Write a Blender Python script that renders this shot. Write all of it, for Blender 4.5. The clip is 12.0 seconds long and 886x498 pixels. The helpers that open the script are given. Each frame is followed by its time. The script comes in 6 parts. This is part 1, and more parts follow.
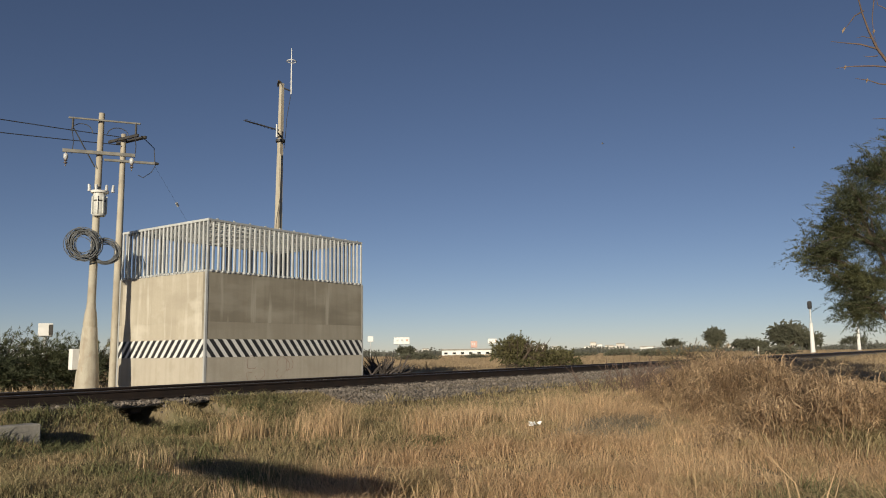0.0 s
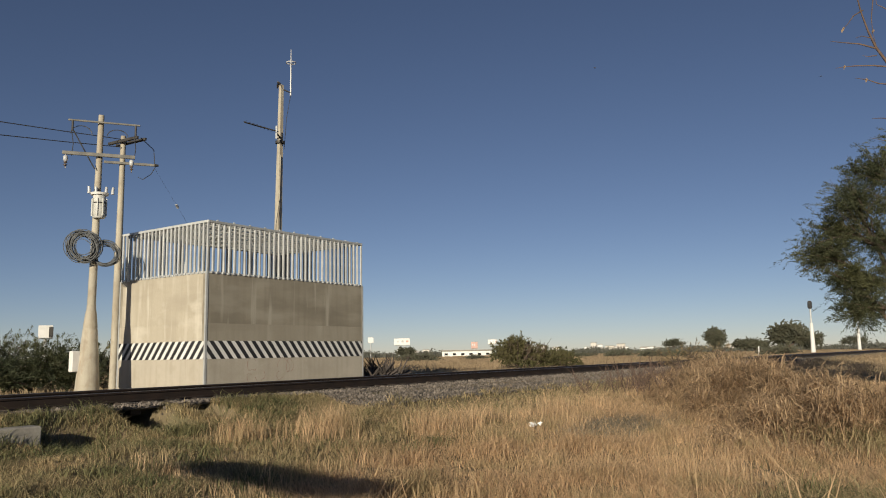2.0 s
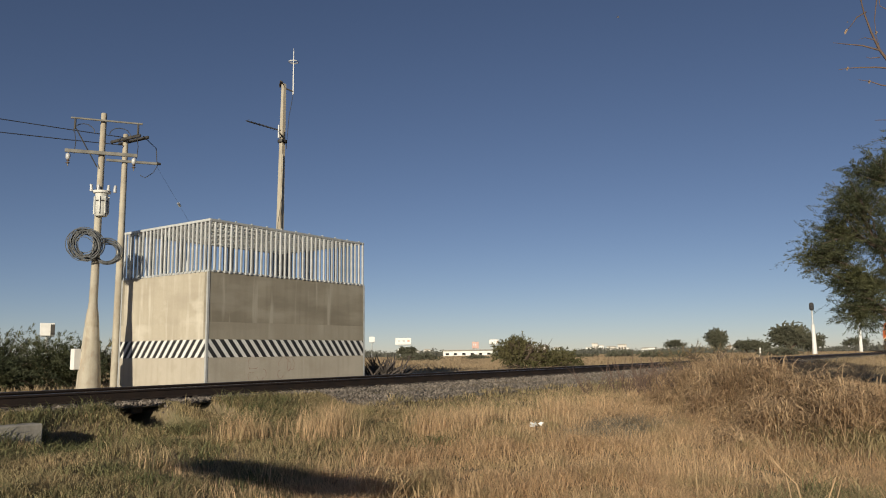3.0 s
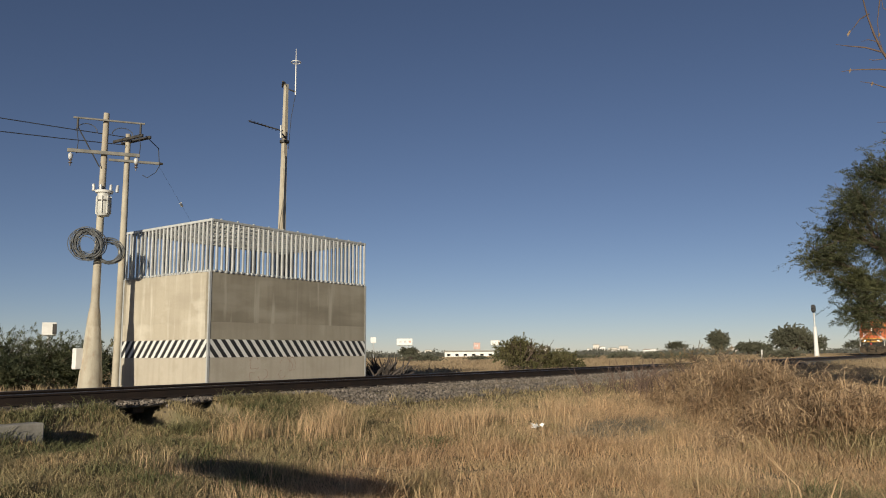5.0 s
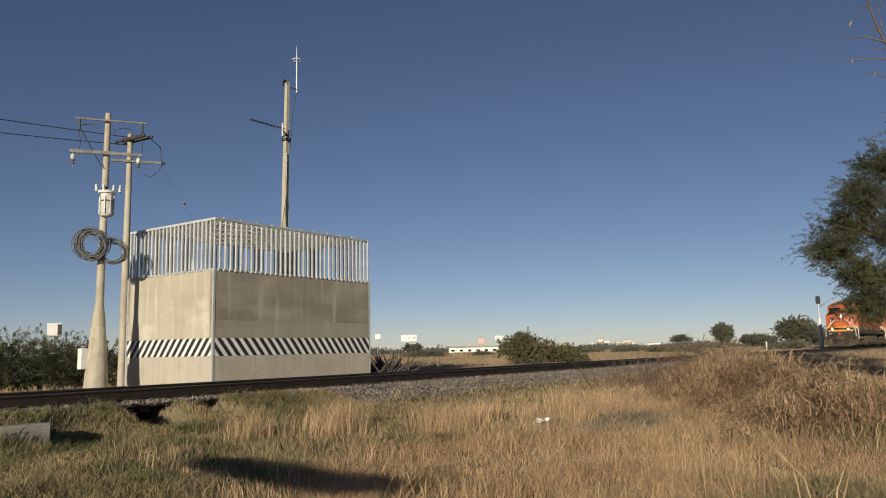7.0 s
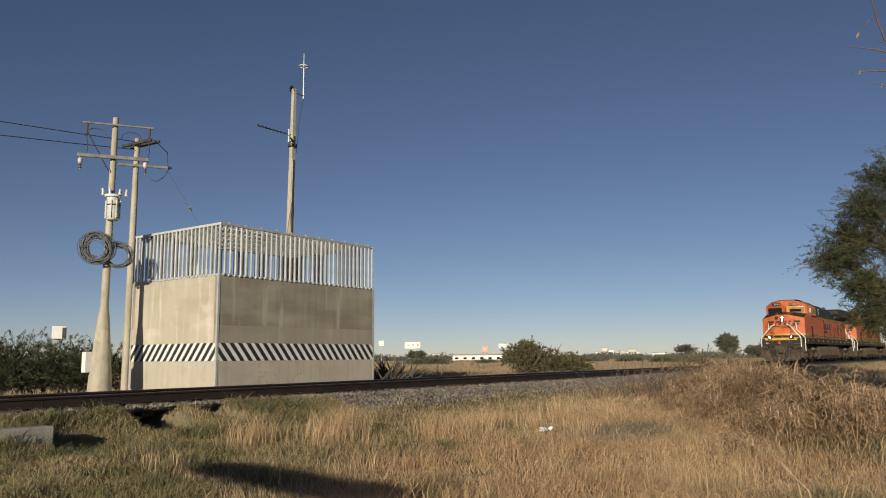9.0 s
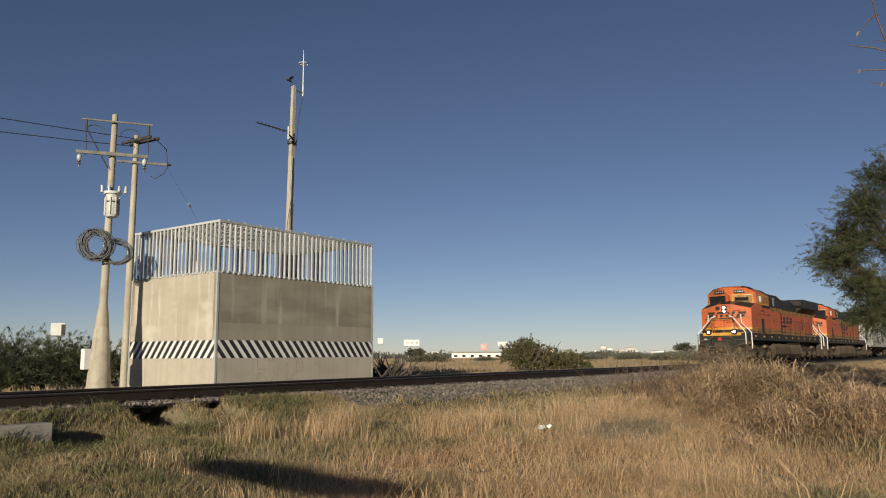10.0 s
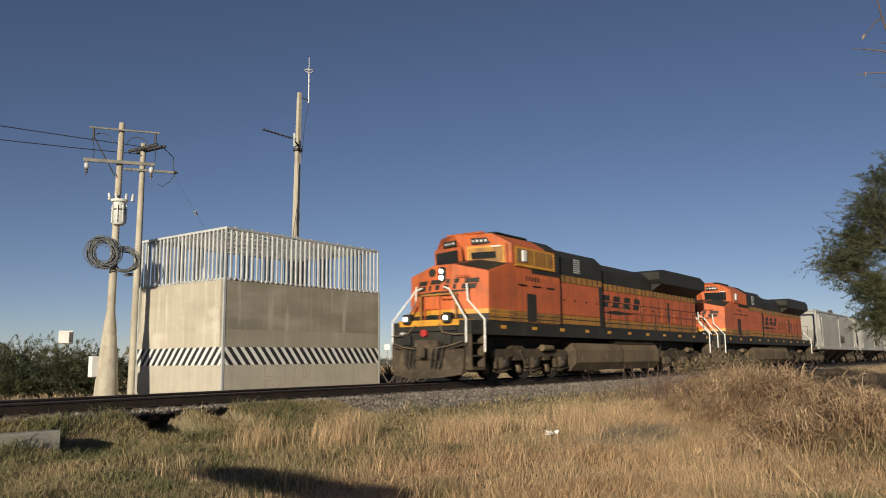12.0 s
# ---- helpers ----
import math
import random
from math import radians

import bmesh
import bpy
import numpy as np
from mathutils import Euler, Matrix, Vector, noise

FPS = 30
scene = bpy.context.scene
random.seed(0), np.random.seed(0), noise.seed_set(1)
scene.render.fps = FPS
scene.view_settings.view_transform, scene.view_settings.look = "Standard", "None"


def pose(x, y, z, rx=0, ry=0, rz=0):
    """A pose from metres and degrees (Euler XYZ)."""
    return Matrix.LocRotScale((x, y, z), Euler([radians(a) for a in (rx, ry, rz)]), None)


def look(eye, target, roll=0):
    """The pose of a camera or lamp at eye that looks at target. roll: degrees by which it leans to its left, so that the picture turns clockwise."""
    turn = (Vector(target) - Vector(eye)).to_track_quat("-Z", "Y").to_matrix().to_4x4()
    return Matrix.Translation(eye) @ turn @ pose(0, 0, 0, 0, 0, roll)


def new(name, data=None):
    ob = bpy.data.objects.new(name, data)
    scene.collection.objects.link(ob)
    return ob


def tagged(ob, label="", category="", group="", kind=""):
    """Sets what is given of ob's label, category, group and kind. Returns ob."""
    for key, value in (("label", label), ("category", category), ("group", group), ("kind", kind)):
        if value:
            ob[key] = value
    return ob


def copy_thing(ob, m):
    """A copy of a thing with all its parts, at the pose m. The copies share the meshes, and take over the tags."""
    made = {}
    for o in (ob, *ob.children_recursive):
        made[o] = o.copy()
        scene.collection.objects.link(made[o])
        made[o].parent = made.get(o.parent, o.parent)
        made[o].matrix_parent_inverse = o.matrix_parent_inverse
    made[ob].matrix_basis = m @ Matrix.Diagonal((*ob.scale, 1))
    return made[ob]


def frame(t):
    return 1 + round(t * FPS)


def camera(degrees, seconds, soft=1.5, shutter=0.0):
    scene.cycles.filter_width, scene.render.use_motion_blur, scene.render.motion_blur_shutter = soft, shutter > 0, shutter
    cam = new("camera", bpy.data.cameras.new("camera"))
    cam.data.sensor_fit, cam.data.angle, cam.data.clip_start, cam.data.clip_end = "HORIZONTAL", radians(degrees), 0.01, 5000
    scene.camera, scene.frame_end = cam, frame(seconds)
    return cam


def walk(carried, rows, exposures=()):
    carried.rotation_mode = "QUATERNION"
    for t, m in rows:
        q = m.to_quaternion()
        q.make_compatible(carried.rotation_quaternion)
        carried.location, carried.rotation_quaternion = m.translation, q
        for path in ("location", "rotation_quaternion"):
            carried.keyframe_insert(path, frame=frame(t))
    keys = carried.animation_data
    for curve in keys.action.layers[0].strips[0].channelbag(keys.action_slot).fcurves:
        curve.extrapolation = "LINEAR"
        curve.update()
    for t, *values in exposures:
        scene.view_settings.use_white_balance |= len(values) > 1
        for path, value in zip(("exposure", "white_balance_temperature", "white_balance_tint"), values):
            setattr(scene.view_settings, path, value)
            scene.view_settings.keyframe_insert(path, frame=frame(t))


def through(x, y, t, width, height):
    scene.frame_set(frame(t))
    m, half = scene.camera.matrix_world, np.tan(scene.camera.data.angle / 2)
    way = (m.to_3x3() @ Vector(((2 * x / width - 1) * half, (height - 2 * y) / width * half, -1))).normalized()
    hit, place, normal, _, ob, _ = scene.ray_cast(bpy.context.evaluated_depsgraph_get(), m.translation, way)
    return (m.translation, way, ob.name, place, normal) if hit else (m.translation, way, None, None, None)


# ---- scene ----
# World: x runs along the railway, y away from the camera across it, z = 0 at the top of the rails.
EYE = Vector((0.0, 0.0, 0.62))
TURNS = [  # seconds, heading, pitch, roll in degrees
    (0, 35.521, 7.536, -0.782),
    (0.5, 35.562, 7.551, -0.863),
    (1, 35.563, 7.569, -0.918),
    (1.5, 35.513, 7.593, -1.008),
    (2, 35.519, 7.605, -0.964),
    (2.5, 35.548, 7.615, -0.813),
    (3, 35.641, 7.589, -0.656),
    (5, 35.769, 7.646, -0.452),
    (5.5, 35.768, 7.628, -0.508),
    (6, 35.795, 7.611, -0.593),
    (6.5, 35.854, 7.582, -0.452),
    (7, 36.005, 7.348, -1.138),
    (7.2, 35.818, 7.227, -1.403),
    (8.8, 36.358, 7.881, -0.431),
    (9, 36.348, 7.894, -0.488),
    (9.5, 36.420, 7.685, -0.182),
    (10, 36.294, 7.726, -0.356),
    (10.5, 36.215, 7.769, -0.435),
    (11, 36.345, 7.897, -0.443),
    (11.5, 36.619, 8.083, -0.348),
    (12, 36.749, 8.157, -0.616),
]


def aim(heading, pitch, roll):
    h, p = radians(heading), radians(pitch)
    way = Vector((math.cos(h) * math.cos(p), math.sin(h) * math.cos(p), math.sin(p)))
    return look(EYE, EYE + way * 10, roll)


cam = camera(59.31, 12.0, soft=1.05, shutter=0.25)
walk(cam, [(t, aim(h, p, r)) for t, h, p, r in TURNS],
     exposures=[(0.0, 0.25, 6500, 7), (5.5, 0.25, 6500, 7), (10.9, 0.25, 6500, 7), (12.0, 0.38, 6500, 7)])

# ---- world, sun, exposure ----
SUN_AZ, SUN_EL = radians(200), radians(14)   # the low winter sun stands behind the camera
to_sun = Vector((math.cos(SUN_AZ) * math.cos(SUN_EL), math.sin(SUN_AZ) * math.cos(SUN_EL), math.sin(SUN_EL)))
world = bpy.data.worlds.new("sky")
scene.world = world
world.use_nodes = True
wn = world.node_tree.nodes
sky = wn.new("ShaderNodeTexSky")
sky.sky_type, sky.sun_disc = "NISHITA", False
sky.sun_elevation, sky.sun_rotation = SUN_EL, math.atan2(to_sun.x, to_sun.y)
sky.altitude, sky.air_density, sky.dust_density, sky.ozone_density = 1800, 0.75, 0.35, 2.2
hue = wn.new("ShaderNodeMix")
hue.data_type, hue.blend_type = "RGBA", "MULTIPLY"
hue.inputs[0].default_value, hue.inputs[7].default_value = 1.0, (1.165, 0.968, 0.958, 1)
world.node_tree.links.new(sky.outputs[0], hue.inputs[6])
world.node_tree.links.new(hue.outputs[2], wn["Background"].inputs[0])
wn["Background"].inputs[1].default_value = 0.052
sun = new("sun", bpy.data.lights.new("sun", "SUN"))
sun.data.energy, sun.data.angle, sun.data.color = 4.4, radians(0.55), (1.0, 0.88, 0.70)
sun.matrix_world = look(to_sun * 200, (0, 0, 0))


# ---- materials ----
def material(name, c1, c2, scale=3.0, fine=40.0, rough=0.8, bump=0.2, metal=0.0, island=0.0, objrand=0.0,
             stretch=(1, 1, 1), c3=None, amount3=0.35, spec=0.5, fine_mix=0.5, depth=0.01, through=0.0, drip=None, drip_amount=0.5, streaks=()):
    """Two tones mixed by a broad and a fine noise, a third tone in blotches, bump from the fine noise."""
    m = bpy.data.materials.new(name)
    m.use_nodes = True
    nt = m.node_tree
    n, link = nt.nodes, nt.links.new
    b = n["Principled BSDF"]
    b.inputs["Roughness"].default_value = rough
    b.inputs["Metallic"].default_value = metal
    b.inputs["Specular IOR Level"].default_value = spec
    tc = n.new("ShaderNodeTexCoord")
    mp = n.new("ShaderNodeMapping")
    mp.inputs["Scale"].default_value = stretch
    link(tc.outputs["Object"], mp.inputs["Vector"])

    def noise_node(s, detail):
        t = n.new("ShaderNodeTexNoise")
        t.inputs["Scale"].default_value, t.inputs["Detail"].default_value = s, detail
        link(mp.outputs[0], t.inputs["Vector"])
        return t.outputs["Fac"]

    def ramp(src, lo, hi):
        r = n.new("ShaderNodeMapRange")
        r.inputs["From Min"].default_value, r.inputs["From Max"].default_value = lo, hi
        link(src, r.inputs["Value"])
        return r.outputs["Result"]

    def mix(fac, a, c, kind="MIX"):
        x = n.new("ShaderNodeMix")
        x.data_type, x.blend_type = "RGBA", kind
        for key, v in ((0, fac), (6, a), (7, c)):
            if hasattr(v, "is_linked"):
                link(v, x.inputs[key])
            else:
                x.inputs[key].default_value = v if key == 0 else (*v, 1) if len(v) == 3 else v
        return x.outputs[2]

    broad, small = noise_node(scale, 4), noise_node(fine, 3)
    col = mix(ramp(broad, 0.35, 0.65), c1, c2)
    grey = n.new("ShaderNodeMath")
    grey.operation = "MULTIPLY_ADD"
    link(small, grey.inputs[0])
    grey.inputs[1].default_value, grey.inputs[2].default_value = fine_mix, 1 - fine_mix / 2
    x = n.new("ShaderNodeVectorMath")
    x.operation = "SCALE"
    link(col, x.inputs[0])
    link(grey.outputs[0], x.inputs["Scale"])
    col = x.outputs[0]
    if c3:
        col = mix(ramp(noise_node(scale * 2.3, 5), 1 - amount3 - 0.12, 1 - amount3 + 0.12), col, c3)
    if drip:                                     # run-down stains, narrow and long
        dm = n.new("ShaderNodeMapping")
        dm.inputs["Scale"].default_value = (5.0, 5.0, 0.32)
        link(tc.outputs["Object"], dm.inputs["Vector"])
        t1 = n.new("ShaderNodeTexNoise")
        t1.inputs["Scale"].default_value, t1.inputs["Detail"].default_value = 1.3, 5
        link(dm.outputs[0], t1.inputs["Vector"])
        f1 = n.new("ShaderNodeMath")
        f1.operation = "MULTIPLY"
        link(ramp(t1.outputs["Fac"], 0.46, 0.72), f1.inputs[0])
        f1.inputs[1].default_value = drip_amount
        col = mix(f1.outputs[0], col, drip)
    for tint, much, run, lo, hi in streaks:       # further stains, each with its own run in x, y and z
        sm = n.new("ShaderNodeMapping")
        sm.inputs["Scale"].default_value = run
        sm.inputs["Location"].default_value = (7.3 * much, 3.1, 11.7 * lo)
        link(tc.outputs["Object"], sm.inputs["Vector"])
        st = n.new("ShaderNodeTexNoise")
        st.inputs["Scale"].default_value, st.inputs["Detail"].default_value = 1.0, 6
        link(sm.outputs[0], st.inputs["Vector"])
        sf = n.new("ShaderNodeMath")
        sf.operation = "MULTIPLY"
        link(ramp(st.outputs["Fac"], lo, hi), sf.inputs[0])
        sf.inputs[1].default_value = much
        col = mix(sf.outputs[0], col, tint)
    rnd = None
    if island:
        rnd, amt = n.new("ShaderNodeNewGeometry").outputs["Random Per Island"], island
    elif objrand:
        rnd, amt = n.new("ShaderNodeObjectInfo").outputs["Random"], objrand
    if rnd is not None:
        k = n.new("ShaderNodeMath")
        k.operation = "MULTIPLY_ADD"
        link(rnd, k.inputs[0])
        k.inputs[1].default_value, k.inputs[2].default_value = 2 * amt, 1 - amt
        y = n.new("ShaderNodeVectorMath")
        y.operation = "SCALE"
        link(col, y.inputs[0])
        link(k.outputs[0], y.inputs["Scale"])
        col = y.outputs[0]
    link(col, b.inputs["Base Color"])
    if bump:
        bp = n.new("ShaderNodeBump")
        bp.inputs["Strength"].default_value, bp.inputs["Distance"].default_value = bump, depth
        link(small, bp.inputs["Height"])
        link(bp.outputs[0], b.inputs["Normal"])
    if through:
        tr = n.new("ShaderNodeBsdfTranslucent")
        ms = n.new("ShaderNodeMixShader")
        ms.inputs[0].default_value = through
        link(col, tr.inputs[0])
        link(b.outputs[0], ms.inputs[1])
        link(tr.outputs[0], ms.inputs[2])
        link(ms.outputs[0], n["Material Output"].inputs["Surface"])
    return m


def glowing(name, color, strength):
    m = bpy.data.materials.new(name)
    m.use_nodes = True
    b = m.node_tree.nodes["Principled BSDF"]
    b.inputs["Base Color"].default_value = (*color, 1)
    b.inputs["Emission Color"].default_value = (*color, 1)
    b.inputs["Emission Strength"].default_value = strength
    return m


GROUND = material("dry_earth", (0.27, 0.205, 0.125), (0.19, 0.15, 0.09), 0.35, 14, 0.95, 0.6, c3=(0.10, 0.10, 0.045), amount3=0.4, depth=0.04)
BALLAST = material("ballast", (0.20, 0.18, 0.16), (0.13, 0.12, 0.11), 1.2, 30, 0.92, 0.8, depth=0.03)
STONE = material("crushed_stone", (0.20, 0.170, 0.142), (0.13, 0.112, 0.096), 3, 30, 0.9, 0.3, island=0.45)
# wall concretes: UP and MID have darker base tones than END
CONCRETE_UP = material("darker_weathered_concrete", (0.315, 0.285, 0.225), (0.262, 0.234, 0.183), 0.9, 26, 0.92, 0.35, stretch=(1.2, 1.2, 0.8), fine_mix=0.22, drip=(0.205, 0.18, 0.138), drip_amount=0.5,
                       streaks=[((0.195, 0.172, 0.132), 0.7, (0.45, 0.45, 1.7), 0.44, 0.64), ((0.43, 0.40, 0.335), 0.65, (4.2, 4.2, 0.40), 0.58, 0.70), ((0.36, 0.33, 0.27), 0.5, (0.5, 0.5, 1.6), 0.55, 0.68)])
CONCRETE_MID = material("mid_tone_concrete", (0.335, 0.304, 0.243), (0.287, 0.257, 0.202), 0.9, 26, 0.92, 0.3, stretch=(1.2, 1.2, 0.8), fine_mix=0.2, drip=(0.25, 0.222, 0.173), drip_amount=0.5,
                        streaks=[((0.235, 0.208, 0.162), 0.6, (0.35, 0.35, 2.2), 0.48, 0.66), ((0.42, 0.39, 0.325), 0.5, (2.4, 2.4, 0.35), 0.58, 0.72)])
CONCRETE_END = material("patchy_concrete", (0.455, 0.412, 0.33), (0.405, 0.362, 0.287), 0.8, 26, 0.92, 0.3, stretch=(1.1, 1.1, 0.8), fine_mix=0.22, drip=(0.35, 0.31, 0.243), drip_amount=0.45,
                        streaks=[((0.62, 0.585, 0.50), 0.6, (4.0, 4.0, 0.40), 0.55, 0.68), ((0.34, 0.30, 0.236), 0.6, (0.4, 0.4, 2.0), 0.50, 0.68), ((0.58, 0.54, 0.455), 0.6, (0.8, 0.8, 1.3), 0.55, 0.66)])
CONCRETE_LOW = material("painted_concrete", (0.46, 0.42, 0.35), (0.41, 0.37, 0.305), 0.9, 30, 0.9, 0.25, c3=(0.38, 0.34, 0.27), amount3=0.34, stretch=(0.9, 0.9, 1.1), fine_mix=0.25, drip=(0.33, 0.295, 0.235), drip_amount=0.5)
CONCRETE_POLE = material("pole_concrete", (0.47, 0.43, 0.345), (0.385, 0.352, 0.285), 1.4, 35, 0.9, 0.3, c3=(0.31, 0.27, 0.21), amount3=0.38, stretch=(1.4, 1.4, 0.9), fine_mix=0.35, drip=(0.30, 0.245, 0.18), drip_amount=0.65, streaks=[((0.33, 0.21, 0.13), 0.5, (9.0, 9.0, 3.0), 0.62, 0.72)])
CONCRETE_GREY = material("old_concrete", (0.34, 0.32, 0.28), (0.27, 0.25, 0.22), 2, 30, 0.95, 0.5, c3=(0.18, 0.17, 0.14), amount3=0.32, drip=(0.17, 0.155, 0.125), drip_amount=0.7)
WHITE = material("white_paint", (0.74, 0.73, 0.70), (0.66, 0.65, 0.62), 1.5, 30, 0.6, 0.1, fine_mix=0.12)
PALE_GREY = material("pale_grey_enamel", (0.58, 0.58, 0.55), (0.46, 0.46, 0.43), 5, 30, 0.55, 0.1, c3=(0.33, 0.31, 0.27), amount3=0.25)
BLACK = material("black_paint", (0.018, 0.018, 0.02), (0.03, 0.03, 0.032), 2, 30, 0.6, 0.1)
GALV = material("galvanised_steel", (0.55, 0.56, 0.555), (0.45, 0.46, 0.455), 4, 60, 0.6, 0.1, metal=0.3, objrand=0.14, fine_mix=0.2)
RAIL = material("rusty_rail", (0.036, 0.023, 0.017), (0.022, 0.016, 0.013), 3, 40, 0.7, 0.4, metal=0.3)
RAILHEAD = material("polished_railhead", (0.30, 0.28, 0.27), (0.22, 0.20, 0.19), 4, 60, 0.35, 0.05, metal=0.9)
TIE = material("creosoted_timber", (0.032, 0.025, 0.020), (0.055, 0.043, 0.034), 4, 30, 0.9, 0.6, objrand=0.3, stretch=(1, 0.3, 1))
STEEL_DARK = material("dark_steel", (0.05, 0.047, 0.044), (0.08, 0.074, 0.068), 4, 40, 0.65, 0.2, metal=0.4)
WEATHERED = material("weathered_arm", (0.15, 0.145, 0.132), (0.23, 0.218, 0.19), 4, 40, 0.8, 0.2)
WIRE = material("wire", (0.03, 0.03, 0.033), (0.05, 0.05, 0.05), 5, 40, 0.6, 0.0)
PORCELAIN = material("insulator_porcelain", (0.55, 0.56, 0.56), (0.42, 0.42, 0.42), 6, 40, 0.3, 0.0)
CABLE_COIL = material("weathered_cable", (0.13, 0.135, 0.14), (0.07, 0.075, 0.08), 6, 40, 0.7, 0.1, island=0.4)
GRAFFITI = material("faded_spray_paint", (0.25, 0.15, 0.12), (0.33, 0.23, 0.19), 6, 40, 0.9, 0.0)
ORANGE = material("orange_paint", (0.55, 0.130, 0.040), (0.45, 0.104, 0.034), 0.7, 25, 0.6, 0.08, c3=(0.31, 0.092, 0.042), amount3=0.38, fine_mix=0.3, spec=0.3, drip=(0.22, 0.07, 0.036), drip_amount=0.45)
# grimy orange, also toned darker for sides that the sun only grazes
ORANGE_DIM_GRIMY = material("dimmed_grimy_orange_paint", (0.50, 0.120, 0.043), (0.41, 0.098, 0.038), 0.8, 25, 0.6, 0.08, c3=(0.33, 0.092, 0.045), amount3=0.34, fine_mix=0.3, stretch=(1, 1, 1.6), spec=0.3, drip=(0.20, 0.068, 0.038), drip_amount=0.4)
YELLOW = material("yellow_paint", (0.60, 0.30, 0.030), (0.50, 0.235, 0.026), 1.2, 25, 0.5, 0.08, c3=(0.36, 0.17, 0.035), amount3=0.34, fine_mix=0.3, drip=(0.24, 0.12, 0.035), drip_amount=0.5)
OCHRE = material("grimy_ochre_paint", (0.40, 0.19, 0.028), (0.29, 0.135, 0.026), 1.0, 25, 0.6, 0.1, c3=(0.16, 0.085, 0.03), amount3=0.40, fine_mix=0.35, drip=(0.10, 0.06, 0.03), drip_amount=0.6)
LOCO_BLACK = material("sooty_black_paint", (0.019, 0.019, 0.0165), (0.030, 0.028, 0.024), 0.8, 25, 0.65, 0.12, c3=(0.048, 0.041, 0.032), amount3=0.25, spec=0.3)
DUSTY = material("dusty_underframe", (0.086, 0.065, 0.045), (0.045, 0.035, 0.026), 1.6, 22, 0.9, 0.4, c3=(0.135, 0.104, 0.073), amount3=0.32, spec=0.2)
TANKPAINT = material("dusty_tank", (0.175, 0.130, 0.084), (0.115, 0.086, 0.058), 1.1, 22, 0.85, 0.2, c3=(0.215, 0.165, 0.112), amount3=0.3, spec=0.2)
WHEEL = material("wheel_steel", (0.050, 0.042, 0.035), (0.030, 0.025, 0.021), 3, 30, 0.75, 0.2, metal=0.2)
GLASS = material("dark_cab_glass", (0.012, 0.014, 0.016), (0.02, 0.022, 0.024), 1, 10, 0.06, 0.0)
AMBER_GLASS = material("amber_side_glass", (0.16, 0.10, 0.03), (0.12, 0.075, 0.025), 1, 10, 0.1, 0.0)
GREY_WAGON = material("grey_wagon_paint", (0.36, 0.35, 0.33), (0.30, 0.29, 0.27), 0.6, 20, 0.7, 0.1, c3=(0.24, 0.215, 0.19), amount3=0.3, stretch=(1, 1, 0.4), fine_mix=0.15)
RED = material("red_paint", (0.45, 0.03, 0.03), (0.35, 0.025, 0.025), 4, 30, 0.5, 0.0)
LAMP = glowing("lit_headlight", (1.0, 0.93, 0.80), 12.0)
BARK = material("bark", (0.13, 0.095, 0.07), (0.075, 0.055, 0.042), 4, 30, 0.95, 0.6, stretch=(1, 1, 0.3))
BARE_WOOD = material("bare_twig_bark", (0.15, 0.10, 0.075), (0.095, 0.064, 0.05), 6, 40, 0.9, 0.3)
LEAF = material("mesquite_leaf", (0.055, 0.066, 0.038), (0.100, 0.104, 0.050), 0.8, 8, 0.65, 0.0, island=0.5, through=0.25, spec=0.3, c3=(0.145, 0.138, 0.05), amount3=0.30)
LEAF_DARK = material("acacia_leaf", (0.088, 0.088, 0.038), (0.130, 0.116, 0.054), 0.7, 8, 0.7, 0.0, island=0.4, through=0.2, spec=0.3)
# distance haze is mixed into this leaf colour as a paler grey-green
LEAF_FAR_HAZED = material("far_leaf", (0.135, 0.138, 0.098), (0.175, 0.172, 0.122), 0.2, 4, 0.9, 0.0, island=0.2, spec=0.1, through=0.35)
STRAW = material("straw_grass", (0.65, 0.468, 0.287), (0.55, 0.38, 0.226), 0.45, 6, 0.75, 0.0, island=0.32, through=0.35, spec=0.3, c3=(0.38, 0.315, 0.17), amount3=0.36)
STRAW_FAR = material("far_straw_grass", (0.52, 0.395, 0.25), (0.42, 0.315, 0.20), 0.06, 2, 0.8, 0.0, island=0.16, through=0.4, spec=0.2, c3=(0.30, 0.255, 0.15), amount3=0.32)
REED = material("dry_reed_leaf", (0.55, 0.40, 0.25), (0.36, 0.252, 0.155), 0.9, 6, 0.75, 0.0, island=0.55, through=0.35, spec=0.3)
BRUSH_LEAF = material("dusty_brush_leaf", (0.19, 0.155, 0.085), (0.27, 0.20, 0.115), 0.9, 8, 0.8, 0.0, island=0.45, through=0.25, spec=0.2)
INSULATOR = material("brown_glazed_insulator", (0.085, 0.062, 0.05), (0.13, 0.10, 0.08), 6, 40, 0.3, 0.0)
WEED = material("dark_weed_leaf", (0.125, 0.135, 0.060), (0.21, 0.195, 0.095), 0.9, 8, 0.75, 0.0, island=0.4, through=0.25, spec=0.3)
GREYWEED = material("grey_withered_weed", (0.24, 0.21, 0.16), (0.34, 0.29, 0.21), 0.8, 6, 0.85, 0.0, island=0.4, through=0.2, spec=0.2)
GREENGRASS = material("half_dry_green_grass", (0.245, 0.215, 0.110), (0.37, 0.295, 0.165), 0.8, 6, 0.8, 0.0, island=0.5, through=0.3, spec=0.3, c3=(0.42, 0.31, 0.18), amount3=0.38)
# palest leaf tone, with the horizon haze in its base colour
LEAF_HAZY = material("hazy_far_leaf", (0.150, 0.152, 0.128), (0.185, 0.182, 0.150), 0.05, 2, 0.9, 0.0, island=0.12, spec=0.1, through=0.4)
